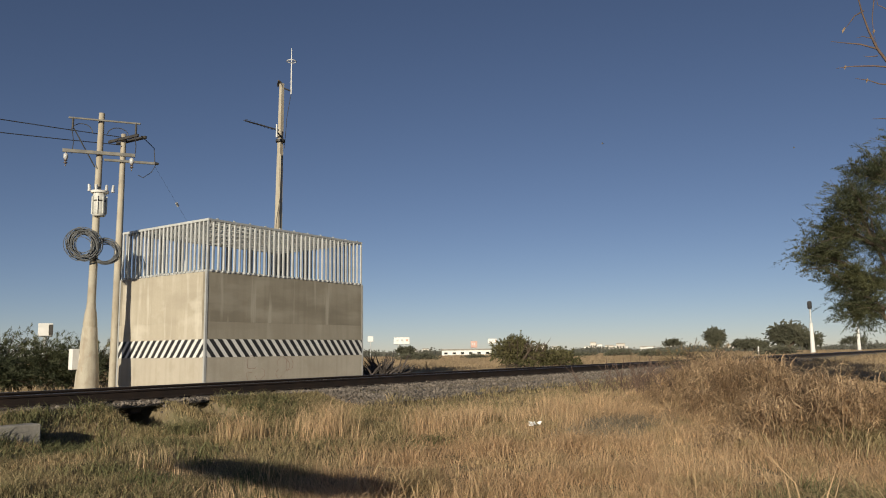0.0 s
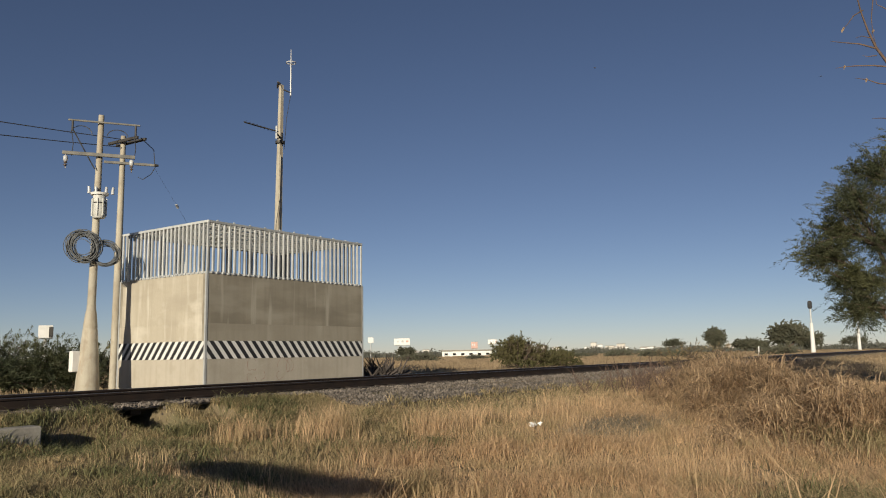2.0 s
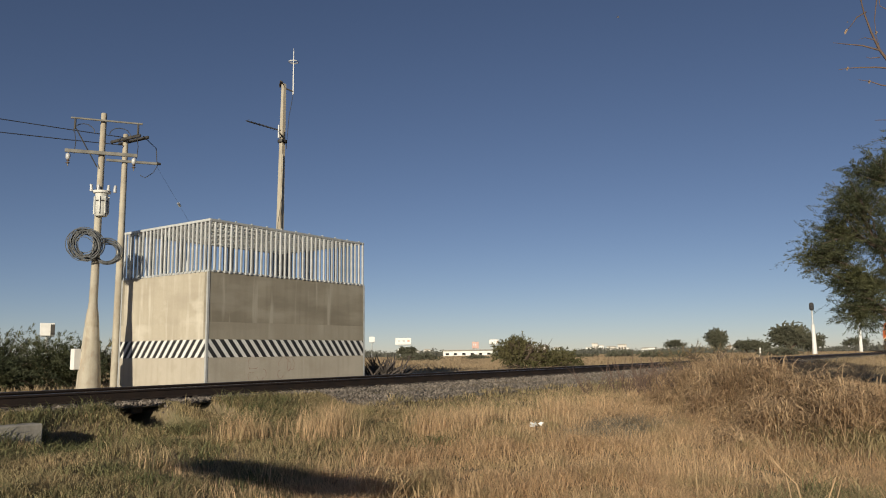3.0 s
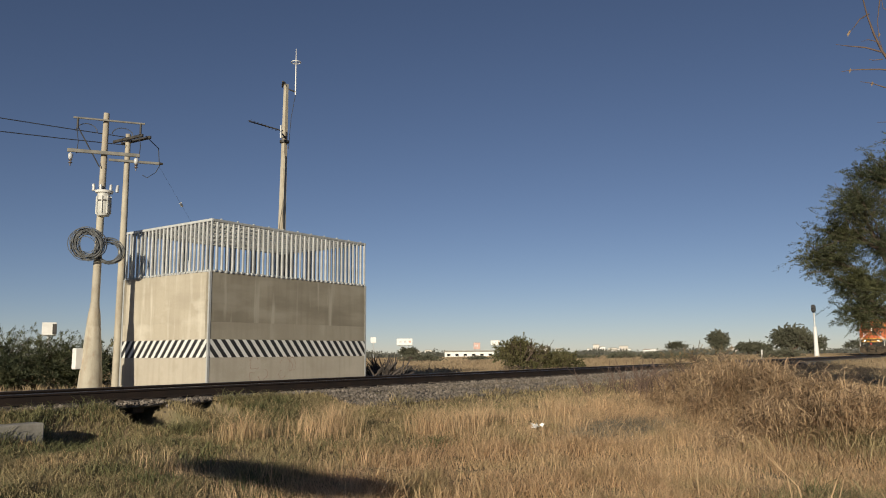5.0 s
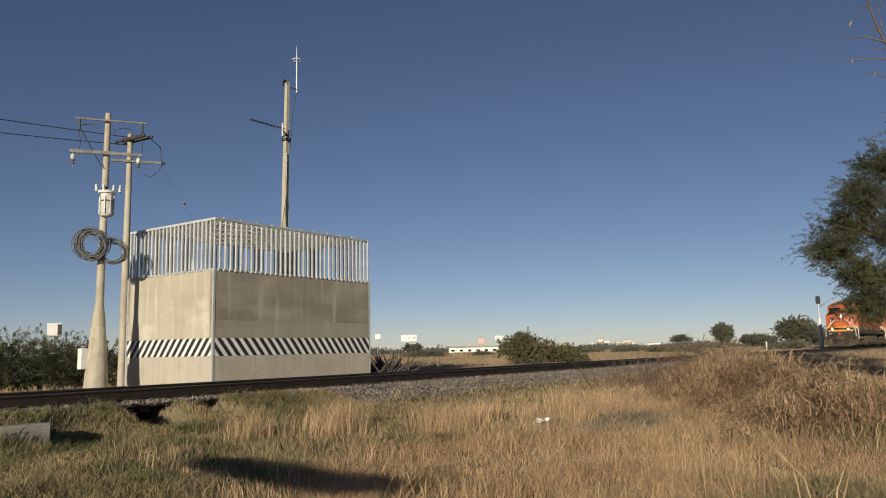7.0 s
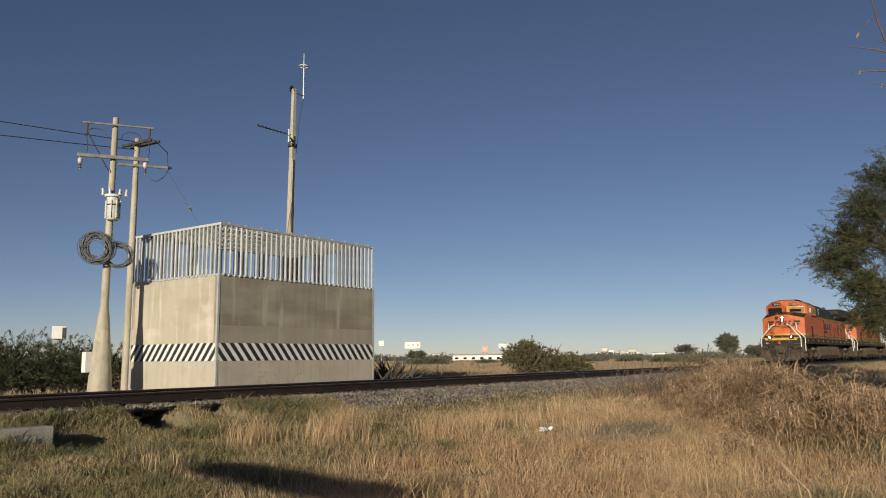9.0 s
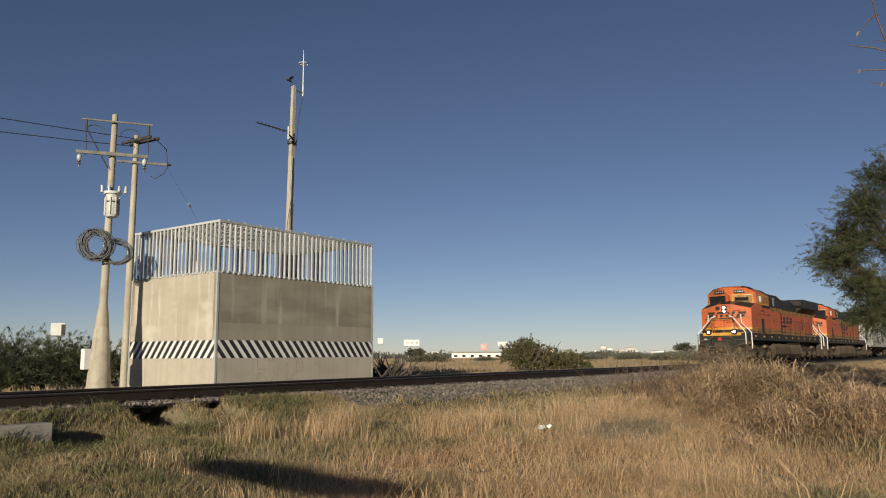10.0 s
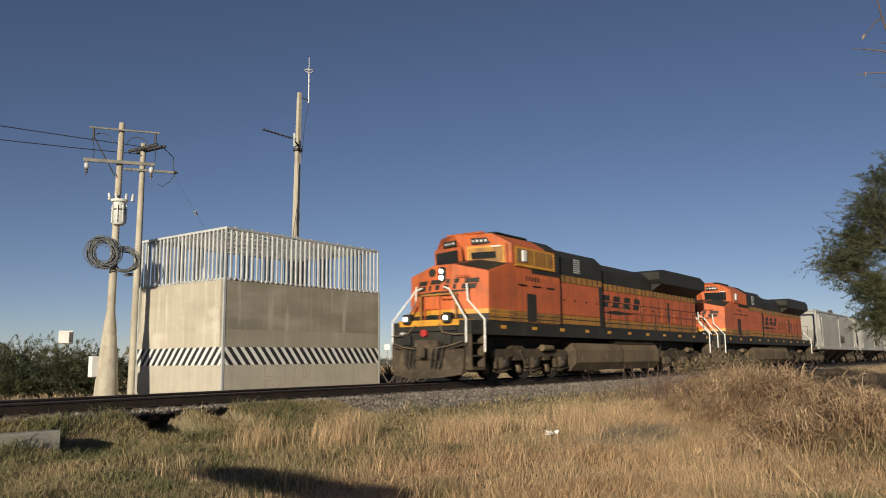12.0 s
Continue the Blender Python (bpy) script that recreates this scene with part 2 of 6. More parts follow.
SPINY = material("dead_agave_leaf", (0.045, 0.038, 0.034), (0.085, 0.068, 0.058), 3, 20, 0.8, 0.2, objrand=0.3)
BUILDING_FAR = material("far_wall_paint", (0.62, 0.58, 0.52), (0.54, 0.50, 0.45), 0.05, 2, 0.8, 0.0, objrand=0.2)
PINK = material("faded_red_panel", (0.55, 0.36, 0.31), (0.48, 0.31, 0.27), 0.3, 3, 0.7, 0.0)
FEATHER = material("grey_brown_feathers", (0.09, 0.08, 0.072), (0.15, 0.13, 0.115), 20, 80, 0.8, 0.0)
PLASTIC = material("white_litter", (0.85, 0.85, 0.84), (0.7, 0.7, 0.7), 10, 60, 0.5, 0.2)


# ---- mesh helpers ----
class Shape:
    """Collects faces; each piece keeps its own vertices."""

    def __init__(self):
        self.v, self.f, self.s = [], [], []

    def add(self, verts, faces, smooth=False):
        k = len(self.v)
        self.v += [tuple(p) for p in verts]
        self.f += [tuple(i + k for i in q) for q in faces]
        self.s += [smooth] * len(faces)
        return self

    def box(self, x0, x1, y0, y1, z0, z1, c=0.0, turn=None):
        lo, hi = (x0, y0, z0), (x1, y1, z1)
        c = min(c, *(0.45 * abs(b - a) for a, b in zip(lo, hi)))
        if c <= 0:
            p = [(x, y, z) for x in (x0, x1) for y in (y0, y1) for z in (z0, z1)]
            q = [(0, 1, 3, 2), (4, 6, 7, 5), (0, 4, 5, 1), (2, 3, 7, 6), (0, 2, 6, 4), (1, 5, 7, 3)]
        else:
            p, idx = [], {}
            for sx in (0, 1):
                for sy in (0, 1):
                    for sz in (0, 1):
                        for a in range(3):
                            s3 = (sx, sy, sz)
                            idx[(s3, a)] = len(p)
                            p.append(tuple((hi[i] if s3[i] else lo[i]) + (0 if i == a else (-c if s3[i] else c)) for i in range(3)))
            q = []
            for a in range(3):
                u, w = (a + 1) % 3, (a + 2) % 3
                for sa in (0, 1):
                    ring = []
                    for su, sw in ((0, 0), (1, 0), (1, 1), (0, 1)):
                        s3 = [0, 0, 0]
                        s3[a], s3[u], s3[w] = sa, su, sw
                        ring.append(idx[(tuple(s3), a)])
                    q.append(tuple(ring if sa else ring[::-1]))
                for su in (0, 1):
                    for sw in (0, 1):
                        k0, k1 = [0, 0, 0], [0, 0, 0]
                        k0[u], k0[w], k1[u], k1[w], k1[a] = su, sw, su, sw, 1
                        k0, k1 = tuple(k0), tuple(k1)
                        q.append((idx[(k0, u)], idx[(k1, u)], idx[(k1, w)], idx[(k0, w)]))
            for s3 in {k[0] for k in idx}:
                q.append(tuple(idx[(s3, a)] for a in range(3)))
        if turn is not None:
            p = [turn @ Vector(t) for t in p]
        return self.add(p, q)

    def tube(self, pts, radii, seg=8, caps=True):
        pts = [Vector(p) for p in pts]
        if not hasattr(radii, "__len__"):
            radii = [radii] * len(pts)
        rings, side = [], None
        for i, p in enumerate(pts):
            d = (pts[min(i + 1, len(pts) - 1)] - pts[max(i - 1, 0)]).normalized()
            if side is None:
                side = d.orthogonal().normalized()
            side = (side - d * side.dot(d)).normalized()
            up = d.cross(side)
            rings.append([p + (side * math.cos(2 * math.pi * k / seg) + up * math.sin(2 * math.pi * k / seg)) * radii[i] for k in range(seg)])
        v = [q for r in rings for q in r]
        f = [(i * seg + k, i * seg + (k + 1) % seg, (i + 1) * seg + (k + 1) % seg, (i + 1) * seg + k) for i in range(len(pts) - 1) for k in range(seg)]
        self.add(v, f, seg > 5)
        if caps:
            self.add(rings[0], [tuple(range(seg))[::-1]])
            self.add(rings[-1], [tuple(range(seg))])
        return self

    def prism(self, outline, a, b, axis="y"):
        """An outline of (u, z) or (u, w) swept from a to b along an axis."""
        n = len(outline)
        put = {"y": lambda u, w, t: (u, t, w), "x": lambda u, w, t: (t, u, w), "z": lambda u, w, t: (u, w, t)}[axis]
        for i in range(n):
            (u0, w0), (u1, w1) = outline[i], outline[(i + 1) % n]
            self.add([put(u0, w0, a), put(u1, w1, a), put(u1, w1, b), put(u0, w0, b)], [(0, 1, 2, 3)])
        self.add([put(u, w, a) for u, w in outline], [tuple(range(n))])
        self.add([put(u, w, b) for u, w in outline], [tuple(range(n))[::-1]])
        return self

    def loft(self, rings, smooth=False, caps=True):
        n = len(rings[0])
        self.add([p for r in rings for p in r], [(i * n + k, i * n + (k + 1) % n, (i + 1) * n + (k + 1) % n, (i + 1) * n + k) for i in range(len(rings) - 1) for k in range(n)], smooth)
        if caps:
            self.add(rings[0], [tuple(range(n))[::-1]])
            self.add(rings[-1], [tuple(range(n))])
        return self

    def mesh(self, name, mat):
        me = bpy.data.meshes.new(name)
        me.from_pydata(self.v, [], self.f)
        me.polygons.foreach_set("use_smooth", self.s)
        me.materials.append(mat)
        me.update()
        return me


def array_mesh(name, verts, faces, mat, smooth=False):
    """A mesh from numpy arrays: verts (n, 3) and faces (m, 3 or 4)."""
    me = bpy.data.meshes.new(name)
    k = faces.shape[1]
    me.vertices.add(len(verts))
    me.vertices.foreach_set("co", np.asarray(verts, np.float32).ravel())
    me.loops.add(faces.size)
    me.loops.foreach_set("vertex_index", np.asarray(faces, np.int32).ravel())
    me.polygons.add(len(faces))
    me.polygons.foreach_set("loop_start", np.arange(0, faces.size, k, dtype=np.int32))
    me.polygons.foreach_set("loop_total", np.full(len(faces), k, np.int32))
    me.polygons.foreach_set("use_smooth", np.full(len(faces), smooth))
    me.materials.append(mat)
    me.update(calc_edges=True)
    me.validate()
    return me


def part(name, shape, mat, parent=None, label="", at=None):
    data = shape.mesh(name, mat) if isinstance(shape, Shape) else shape
    ob = new(name, data)
    ob.parent = parent
    if at is not None:
        ob.matrix_basis = at
    if label:
        ob["label"] = label
    return ob


def thing(name, label, category, at=None, group="", kind=""):
    ob = new(name)
    ob.empty_display_size = 0.2
    if at is not None:
        ob.matrix_basis = at
    return tagged(ob, label, category, group, kind)


rng = np.random.default_rng(7)
RAIL_Y, TRACK_Y = 13.365, 14.085      # near rail, track centre


# ---- ground: one sheet to the horizon ----
def smooth(a, b, x):
    t = np.clip((x - a) / (b - a), 0, 1)
    return t * t * (3 - 2 * t)


def rough_field(x, y):
    return (np.sin(x * 1.7 + 1.3 * np.sin(y * 0.9)) * np.sin(y * 1.9 + 1.1 * np.sin(x * 0.7)) * 0.045
            + np.sin(x * 4.3 + 2 * np.sin(y * 2.1)) * np.sin(y * 4.9 + 1.7) * 0.02)


PITS = [(7.6, 8.65, 0.85), (9.02, 9.75, 0.78)]      # washed-out hollows under the ties: x from, x to, depth


def hollow(x, y, x0, x1):
    return smooth(x0 - 0.12, x0 + 0.15, x) * (1 - smooth(x1 - 0.15, x1 + 0.12, x)) * smooth(10.9, 12.1, y) * (1 - smooth(13.9, 14.2, y))


def height(x, y):
    x, y = np.asarray(x, float), np.asarray(y, float)
    z = -0.98 + 0.36 * smooth(2.5, 10.4, y) + 0.17 * smooth(10.4, 11.5, y)     # field rises to the railway
    z = z - 0.17 * np.exp(-(((x - 5.6) / 2.0) ** 2 + ((y - 10.6) / 0.9) ** 2))
    z = z + 0.25 * smooth(25, 120, x) * (1 - smooth(2.5, 10.8, y))
    z = z + 0.21 * smooth(11.4, 12.5, y)                          # ballast shoulder
    z = z - 0.17 * smooth(15.9, 17.3, y) - 0.15 * smooth(22, 60, y)
    bumpy = 1 - smooth(10.8, 11.6, y) * (1 - smooth(17, 18, y))
    z = z + rough_field(x, y) * bumpy * (1 - smooth(60, 150, np.hypot(x, y)))
    for x0, x1, d in PITS:
        z = z - d * hollow(x, y, x0, x1)
    z = z - 0.34 * np.exp(-(((x - 6.55) / 0.75) ** 2 + ((y - 11.35) / 0.55) ** 2) ** 2)
    return z


def build_ground():
    def axis(lo, hi, step):
        a, far = np.arange(lo, hi + 1e-6, step), 1.22 ** np.arange(1, 45)
        far = far[far * 2 < 3200] * 2
        return np.concatenate((lo - far[::-1], a, hi + far))
    xs, ys = axis(-6, 50, 0.14), axis(-6, 26, 0.13)
    X, Y = np.meshgrid(xs, ys, indexing="ij")
    v = np.stack((X, Y, height(X, Y)), -1).reshape(-1, 3)
    n = len(ys)
    i = (np.arange(len(xs) - 1)[:, None] * n + np.arange(n - 1)[None]).ravel()
    f = np.stack((i, i + n, i + n + 1, i + 1), -1)
    tagged(new("ground", array_mesh("ground", v, f, GROUND, True)), "dry grassy field of brown earth beside the railway", "ground", kind="structure")
    # ballast bed, a low bank under the track
    prof = [(11.15, -0.47), (11.6, -0.40), (12.5, -0.232), (12.9, -0.225), (15.3, -0.225), (16.0, -0.30), (16.9, -0.48), (14.0, -0.9)]
    bed = Shape().prism([(y, z) for y, z in prof], 14, 900, "x")
    whole = [(12.78, -0.25), (12.95, -0.225), (15.3, -0.225), (16.0, -0.30), (16.9, -0.48), (14.0, -0.9)]
    lip = [(12.66, -0.275), (12.74, -0.24), (12.95, -0.225), (15.3, -0.225), (16.0, -0.30), (16.9, -0.48), (15.0, -0.9), (13.9, -0.60), (12.95, -0.33)]
    edges = [-80] + [e for x0, x1, _ in PITS for e in (x0 - 0.1, x1 + 0.1)] + [14]
    for k, (x0, x1) in enumerate(zip(edges, edges[1:])):      # the bed overhangs where the bank is washed out
        bed.prism(lip if k % 2 else whole, x0, x1, "x")
    tagged(part("ballast_bed", bed, BALLAST), "grey crushed stone bank under the railway track", "ballast", kind="structure")


build_ground()


# ---- railway track ----
def build_track():
    track = thing("railway_track", "single railway track with rusty rails on dark wooden ties", "railway track", kind="structure")
    for side, y in ((0, RAIL_Y), (1, RAIL_Y + 1.44)):
        prof = [(-0.07, -0.178), (0.07, -0.178), (0.07, -0.165), (0.012, -0.15), (0.012, -0.045), (0.035, -0.035), (0.035, -0.008), (-0.035, -0.008), (-0.035, -0.035), (-0.012, -0.045), (-0.012, -0.15), (-0.07, -0.165)]
        r = part("rail", Shape().prism([(y + u, w) for u, w in prof], -80, 900, "x"), RAIL, track, "rust-brown steel rail")
        part("rail_head", Shape().prism([(y - 0.033, -0.008), (y - 0.026, 0), (y + 0.026, 0), (y + 0.033, -0.008)], -80, 900, "x"), RAILHEAD, r, "polished running surface")
    tie = Shape().box(-0.115, 0.115, -1.3, 1.3, -0.40, -0.182, 0.015).mesh("tie", TIE)
    plate = Shape().box(-0.10, 0.10, -0.16, 0.16, -0.182, -0.165, 0.004).mesh("tie_plate", RAIL)
    for i in range(290):
        x = -4 + i * 0.56 + rng.normal(0, 0.02)
        t = part("tie", tie, None, track, at=pose(x, TRACK_Y + rng.normal(0, 0.03), rng.normal(0, 0.004), 0, 0, rng.normal(0, 0.8)))
        if x < 30:
            for y in (-0.72, 0.72):
                part("tie_plate", plate, None, t, at=pose(0, y, 0))
    track["label"] = "single railway track with rusty rails on dark wooden ties"


build_track()


def build_stones():
    n = 30000
    x = np.concatenate((rng.uniform(-1, 14, 3600), 12 + 50 * rng.random(n - 3600) ** 1.5))
    y = np.where(x < 12.5, rng.uniform(12.45, 12.95, n), 11.1 + 1.85 * rng.random(n) ** 0.8) + rng.normal(0, 0.06, n)
    inner = rng.random(n) < 0.12
    y = np.where(inner, rng.uniform(12.9, 15.3, n), y)
    z = np.where(y > 12.5, -0.23, np.where(x > 14, -0.47 + (y - 11.15) * 0.175, height(x, y))) + rng.uniform(-0.01, 0.03, n)
    pit = sum(hollow(x, y, a, b) for a, b, _ in PITS)
    z = np.where((pit > 0.15) & (y < 12.4), height(x, y), z)
    s = rng.uniform(0.015, 0.037, n) * (1 + 0.5 * (x > 30))
    base = np.array([(1, 0, 0), (-1, 0, 0), (0, 1, 0), (0, -1, 0), (0, 0, 0.8), (0, 0, -0.8)], float)
    tri = np.array([(0, 2, 4), (2, 1, 4), (1, 3, 4), (3, 0, 4), (2, 0, 5), (1, 2, 5), (3, 1, 5), (0, 3, 5)])
    v = base[None] * s[:, None, None] * rng.uniform(0.6, 1.4, (n, 6, 1)) + rng.normal(0, 0.25, (n, 6, 3)) * s[:, None, None]
    a = rng.uniform(0, 6.28, n)
    c, q = np.cos(a)[:, None], np.sin(a)[:, None]
    v = np.stack((v[..., 0] * c - v[..., 1] * q, v[..., 0] * q + v[..., 1] * c, v[..., 2]), -1) + np.stack((x, y, z), -1)[:, None]
    f = (tri[None] + 6 * np.arange(n)[:, None, None]).reshape(-1, 3)
    tagged(new("ballast_stones", array_mesh("ballast_stones", v.reshape(-1, 3), f, STONE)), "loose grey crushed stones along the track shoulder", "gravel", kind="stuff")


build_stones()


# ---- concrete equipment enclosure with its cage ----
BX0, BX1, BY0, BY1 = 13.42, 19.80, 17.50, 21.60
B_LOW, B_JOINT, B_TOP, CAGE_TOP = -0.55, 1.53, 2.89, 4.36
BAND0, BAND1 = 0.56, 1.05


def stripes(parent, u0, u1, place, slant):
    """Slanted black bars on a white band; place(u, z, out) gives a point of the wall's face."""
    band = Shape()
    p = [place(u, z, o) for o in (0.0, 0.004) for u, z in ((u0, BAND0), (u1, BAND0), (u1, BAND1), (u0, BAND1))]
    band.add(p, [(4, 5, 6, 7), (0, 1, 5, 4), (1, 2, 6, 5), (2, 3, 7, 6), (3, 0, 4, 7)])
    b = part("hazard_band", band, WHITE, parent, "white band painted with slanted black bars")
    pitch, wide, lean = 0.292, 0.15, (BAND1 - BAND0) * 0.82 * slant
    u = u0 - abs(lean) - pitch
    while u < u1 + abs(lean):
        quad = [(u, BAND0), (u + wide, BAND0), (u + wide + lean, BAND1), (u + lean, BAND1)]
        # cut the bar at the band's ends
        out = []
        for lim, keep in ((u0, 1), (u1, -1)):
            out, n = [], len(quad)
            for i in range(n):
                (a, az), (c, cz) = quad[i], quad[(i + 1) % n]
                ina, inc = (a - lim) * keep >= 0, (c - lim) * keep >= 0
                if ina:
                    out.append((a, az))
                if ina != inc:
                    t = (lim - a) / (c - a)
                    out.append((lim, az + t * (cz - az)))
            quad = out
            if len(quad) < 3:
                break
        if len(quad) >= 3:
            n = len(quad)
            s = Shape().add([place(a, z, 0.007) for a, z in quad] + [place(a, z, 0.003) for a, z in quad],
                            [tuple(range(n))] + [(i, (i + 1) % n, n + (i + 1) % n, n + i) for i in range(n)])
            part("black_bar", s, BLACK, b)
        u += pitch


def build_enclosure():
    e = thing("equipment_enclosure", "beige concrete panel enclosure with black and white hazard band", "enclosure", pose(0, 0, 0))
    t = 0.15
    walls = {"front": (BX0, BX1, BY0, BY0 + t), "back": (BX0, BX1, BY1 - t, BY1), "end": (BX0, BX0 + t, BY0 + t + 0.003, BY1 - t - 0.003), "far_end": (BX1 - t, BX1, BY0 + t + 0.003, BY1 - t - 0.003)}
    # the end wall gets the paler concrete, the front the darker ones
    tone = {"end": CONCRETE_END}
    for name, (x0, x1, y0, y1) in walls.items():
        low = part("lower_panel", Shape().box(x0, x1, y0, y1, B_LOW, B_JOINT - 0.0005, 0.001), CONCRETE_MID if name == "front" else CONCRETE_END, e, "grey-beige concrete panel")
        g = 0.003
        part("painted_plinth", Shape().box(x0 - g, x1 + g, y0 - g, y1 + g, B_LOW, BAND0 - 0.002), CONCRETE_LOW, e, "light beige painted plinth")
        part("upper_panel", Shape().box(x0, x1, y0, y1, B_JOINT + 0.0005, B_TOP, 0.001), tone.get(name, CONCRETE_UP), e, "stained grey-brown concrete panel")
        if name == "front":
            stripes(low, BX0 + 0.05, BX1 - 0.02, lambda u, z, o: (u, BY0 - o, z), -1)
        if name == "end":
            stripes(low, BY0 + 0.05, BY1 - 0.02, lambda u, z, o: (BX0 - o, u, z), -1)
    part("roof_slab", Shape().box(BX0 + t + 0.01, BX1 - t - 0.01, BY0 + t + 0.01, BY1 - t - 0.01, 2.45, 2.6, 0.01), CONCRETE_UP, e)
    for x, y, sx, sy in ((BX0, BY0, 1, 1), (BX1, BY0, -1, 1), (BX0, BY1, 1, -1), (BX1, BY1, -1, -1)):
        s = Shape().box(min(x - sx * 0.012, x + sx * 0.05), max(x - sx * 0.012, x + sx * 0.05), min(y - sy * 0.012, y - sy * 0.003), max(y - sy * 0.012, y - sy * 0.003), B_LOW, B_TOP + 0.01)
        s.box(min(x - sx * 0.012, x - sx * 0.003), max(x - sx * 0.012, x - sx * 0.003), min(y - sy * 0.0, y + sy * 0.05), max(y, y + sy * 0.05), B_LOW, B_TOP + 0.01)
        part("corner_angle", s, GALV, e, "galvanised steel corner angle")

    def loop(cx, cz, r, a0, a1, squash=1.0):
        pts = [(cx + r * (1 + 0.18 * math.sin(2.3 * a + cx * 9)) * math.cos(a), BY0 - 0.002, cz + squash * r * (1 + 0.2 * math.sin(3.1 * a + cz * 7)) * math.sin(a)) for a in np.linspace(radians(a0), radians(a1), 18)]
        part("scribble", Shape().tube(pts, 0.0055, 4), GRAFFITI, e, "faint spray-painted scribble")
    loop(15.05, 0.38, 0.2, 40, 330, 0.9)
    loop(15.35, 0.08, 0.16, 200, 420, 1.2)
    loop(16.25, 0.30, 0.22, -60, 180, 1.1)
    loop(16.5, 0.32, 0.16, 0, 350, 1.2)
    loop(15.0, 0.0, 0.14, 60, 250)
    loop(16.1, 0.05, 0.12, 100, 330)

    cage = thing("security_cage", "galvanised steel bar cage bolted on top of the concrete enclosure", "cage", pose(0, 0, 0))
    r = 0.028
    for z, w in ((B_TOP + 0.03, 0.03), (CAGE_TOP - 0.03, 0.035)):
        for y in (BY0 + 0.04, BY1 - 0.04):
            part("rail_bar", Shape().box(BX0 + 0.075, BX1 - 0.075, y - w, y + w, z - w, z + w, 0.006), GALV, cage)
        for x in (BX0 + 0.04, BX1 - 0.04):
            part("rail_bar", Shape().box(x - w, x + w, BY0 + 0.0, BY1, z - w, z + w, 0.006), GALV, cage)
    z0, z1 = B_TOP + 0.06, CAGE_TOP - 0.065
    upright = Shape().box(-r, r, -r * 1.0, r * 1.0, z0, z1, 0.006).mesh("upright_bar", GALV)
    nx, ny = 34, 22
    for i in range(nx + 1):
        x = BX0 + 0.04 + (BX1 - BX0 - 0.08) * i / nx
        for y in (BY0 + 0.04, BY1 - 0.04):
            part("upright_bar", upright, None, cage, at=pose(x, y, 0))
    for j in range(1, ny):
        y = BY0 + 0.04 + (BY1 - BY0 - 0.08) * j / ny
        for x in (BX0 + 0.04, BX1 - 0.04):
            part("upright_bar", upright, None, cage, at=pose(x, y, 0, 0, 0, 90))
    cross = Shape().box(-0.032, 0.032, BY0 + 0.08, BY1 - 0.08, -0.022, 0.022, 0.004).mesh("roof_bar", GALV)
    for i in range(1, nx):
        part("roof_bar", cross, None, cage, at=pose(BX0 + 0.04 + (BX1 - BX0 - 0.08) * i / nx, 0, CAGE_TOP - 0.03))
    along = Shape().box(BX0 + 0.08, BX1 - 0.08, -0.035, 0.035, -0.018, 0.018, 0.004).mesh("roof_bar_long", GALV)
    for j in range(1, 12):
        part("roof_bar", along, None, cage, at=pose(0, BY0 + 0.04 + (BY1 - BY0 - 0.08) * j / 12, CAGE_TOP + 0.01))
    lug = Shape().box(-0.03, 0.03, -0.02, 0.02, 0, 0.035, 0.006).mesh("lug", GALV)
    clip = Shape().box(-0.035, 0.035, -0.028, 0.012, -0.045, 0.018, 0.010).mesh("base_clip", GALV)
    for i in range(33):                       # clips that hold the bottom rail, unevenly set
        part("base_clip", clip, None, cage, at=pose(BX0 + 0.16 + i * 0.188 + rng.normal(0, 0.01), BY0 - 0.002, B_TOP + 0.045 + rng.normal(0, 0.008), 0, rng.normal(0, 9), 0))
    for i in range(20):
        part("base_clip", clip, None, cage, at=pose(BX0 - 0.002, BY0 + 0.2 + i * 0.19 + rng.normal(0, 0.01), B_TOP + 0.045 + rng.normal(0, 0.008), rng.normal(0, 9), 0, -90))
    for i in range(11):
        part("lug", lug, None, cage, at=pose(BX0 + 0.35 + i * 0.58, BY0 + 0.04, CAGE_TOP + 0.005))


build_enclosure()


# ---- utility poles ----
ARM = Vector((1.5, -0.94, 0)).normalized()


def arm_bar(p0, p1, w, h):
    p0, p1 = Vector(p0), Vector(p1)
    d = p1 - p0
    m = Matrix.Translation((p0 + p1) / 2) @ d.to_track_quat("X", "Z").to_matrix().to_4x4()
    return Shape().box(-d.length / 2, d.length / 2, -w / 2, w / 2, -h / 2, h / 2, 0.01, m)


def insulator(parent, p, n=4, r=0.065, step=0.07):
    s = Shape()
    x, y, z = p
    for i in range(n):
        zz = z - 0.08 - i * step
        s.tube([(x, y, zz + 0.03), (x, y, zz + 0.005), (x, y, zz - 0.02)], [r * 0.45, r, r * 0.55], 10)
    s.tube([(x, y, z), (x, y, z - 0.1 - n * step)], 0.015, 6)
    ins = part("insulator", s, INSULATOR, parent, "hanging insulator, pale above and brown below")
    cap = Shape().tube([(x, y, z - 0.03), (x, y, z - 0.06), (x, y, z - 0.17), (x, y, z - 0.20)], [r * 0.5, r * 1.08, r * 1.08, r * 0.6], 10)
    part("porcelain_sleeve", cap, PORCELAIN, ins, "white porcelain sleeve")


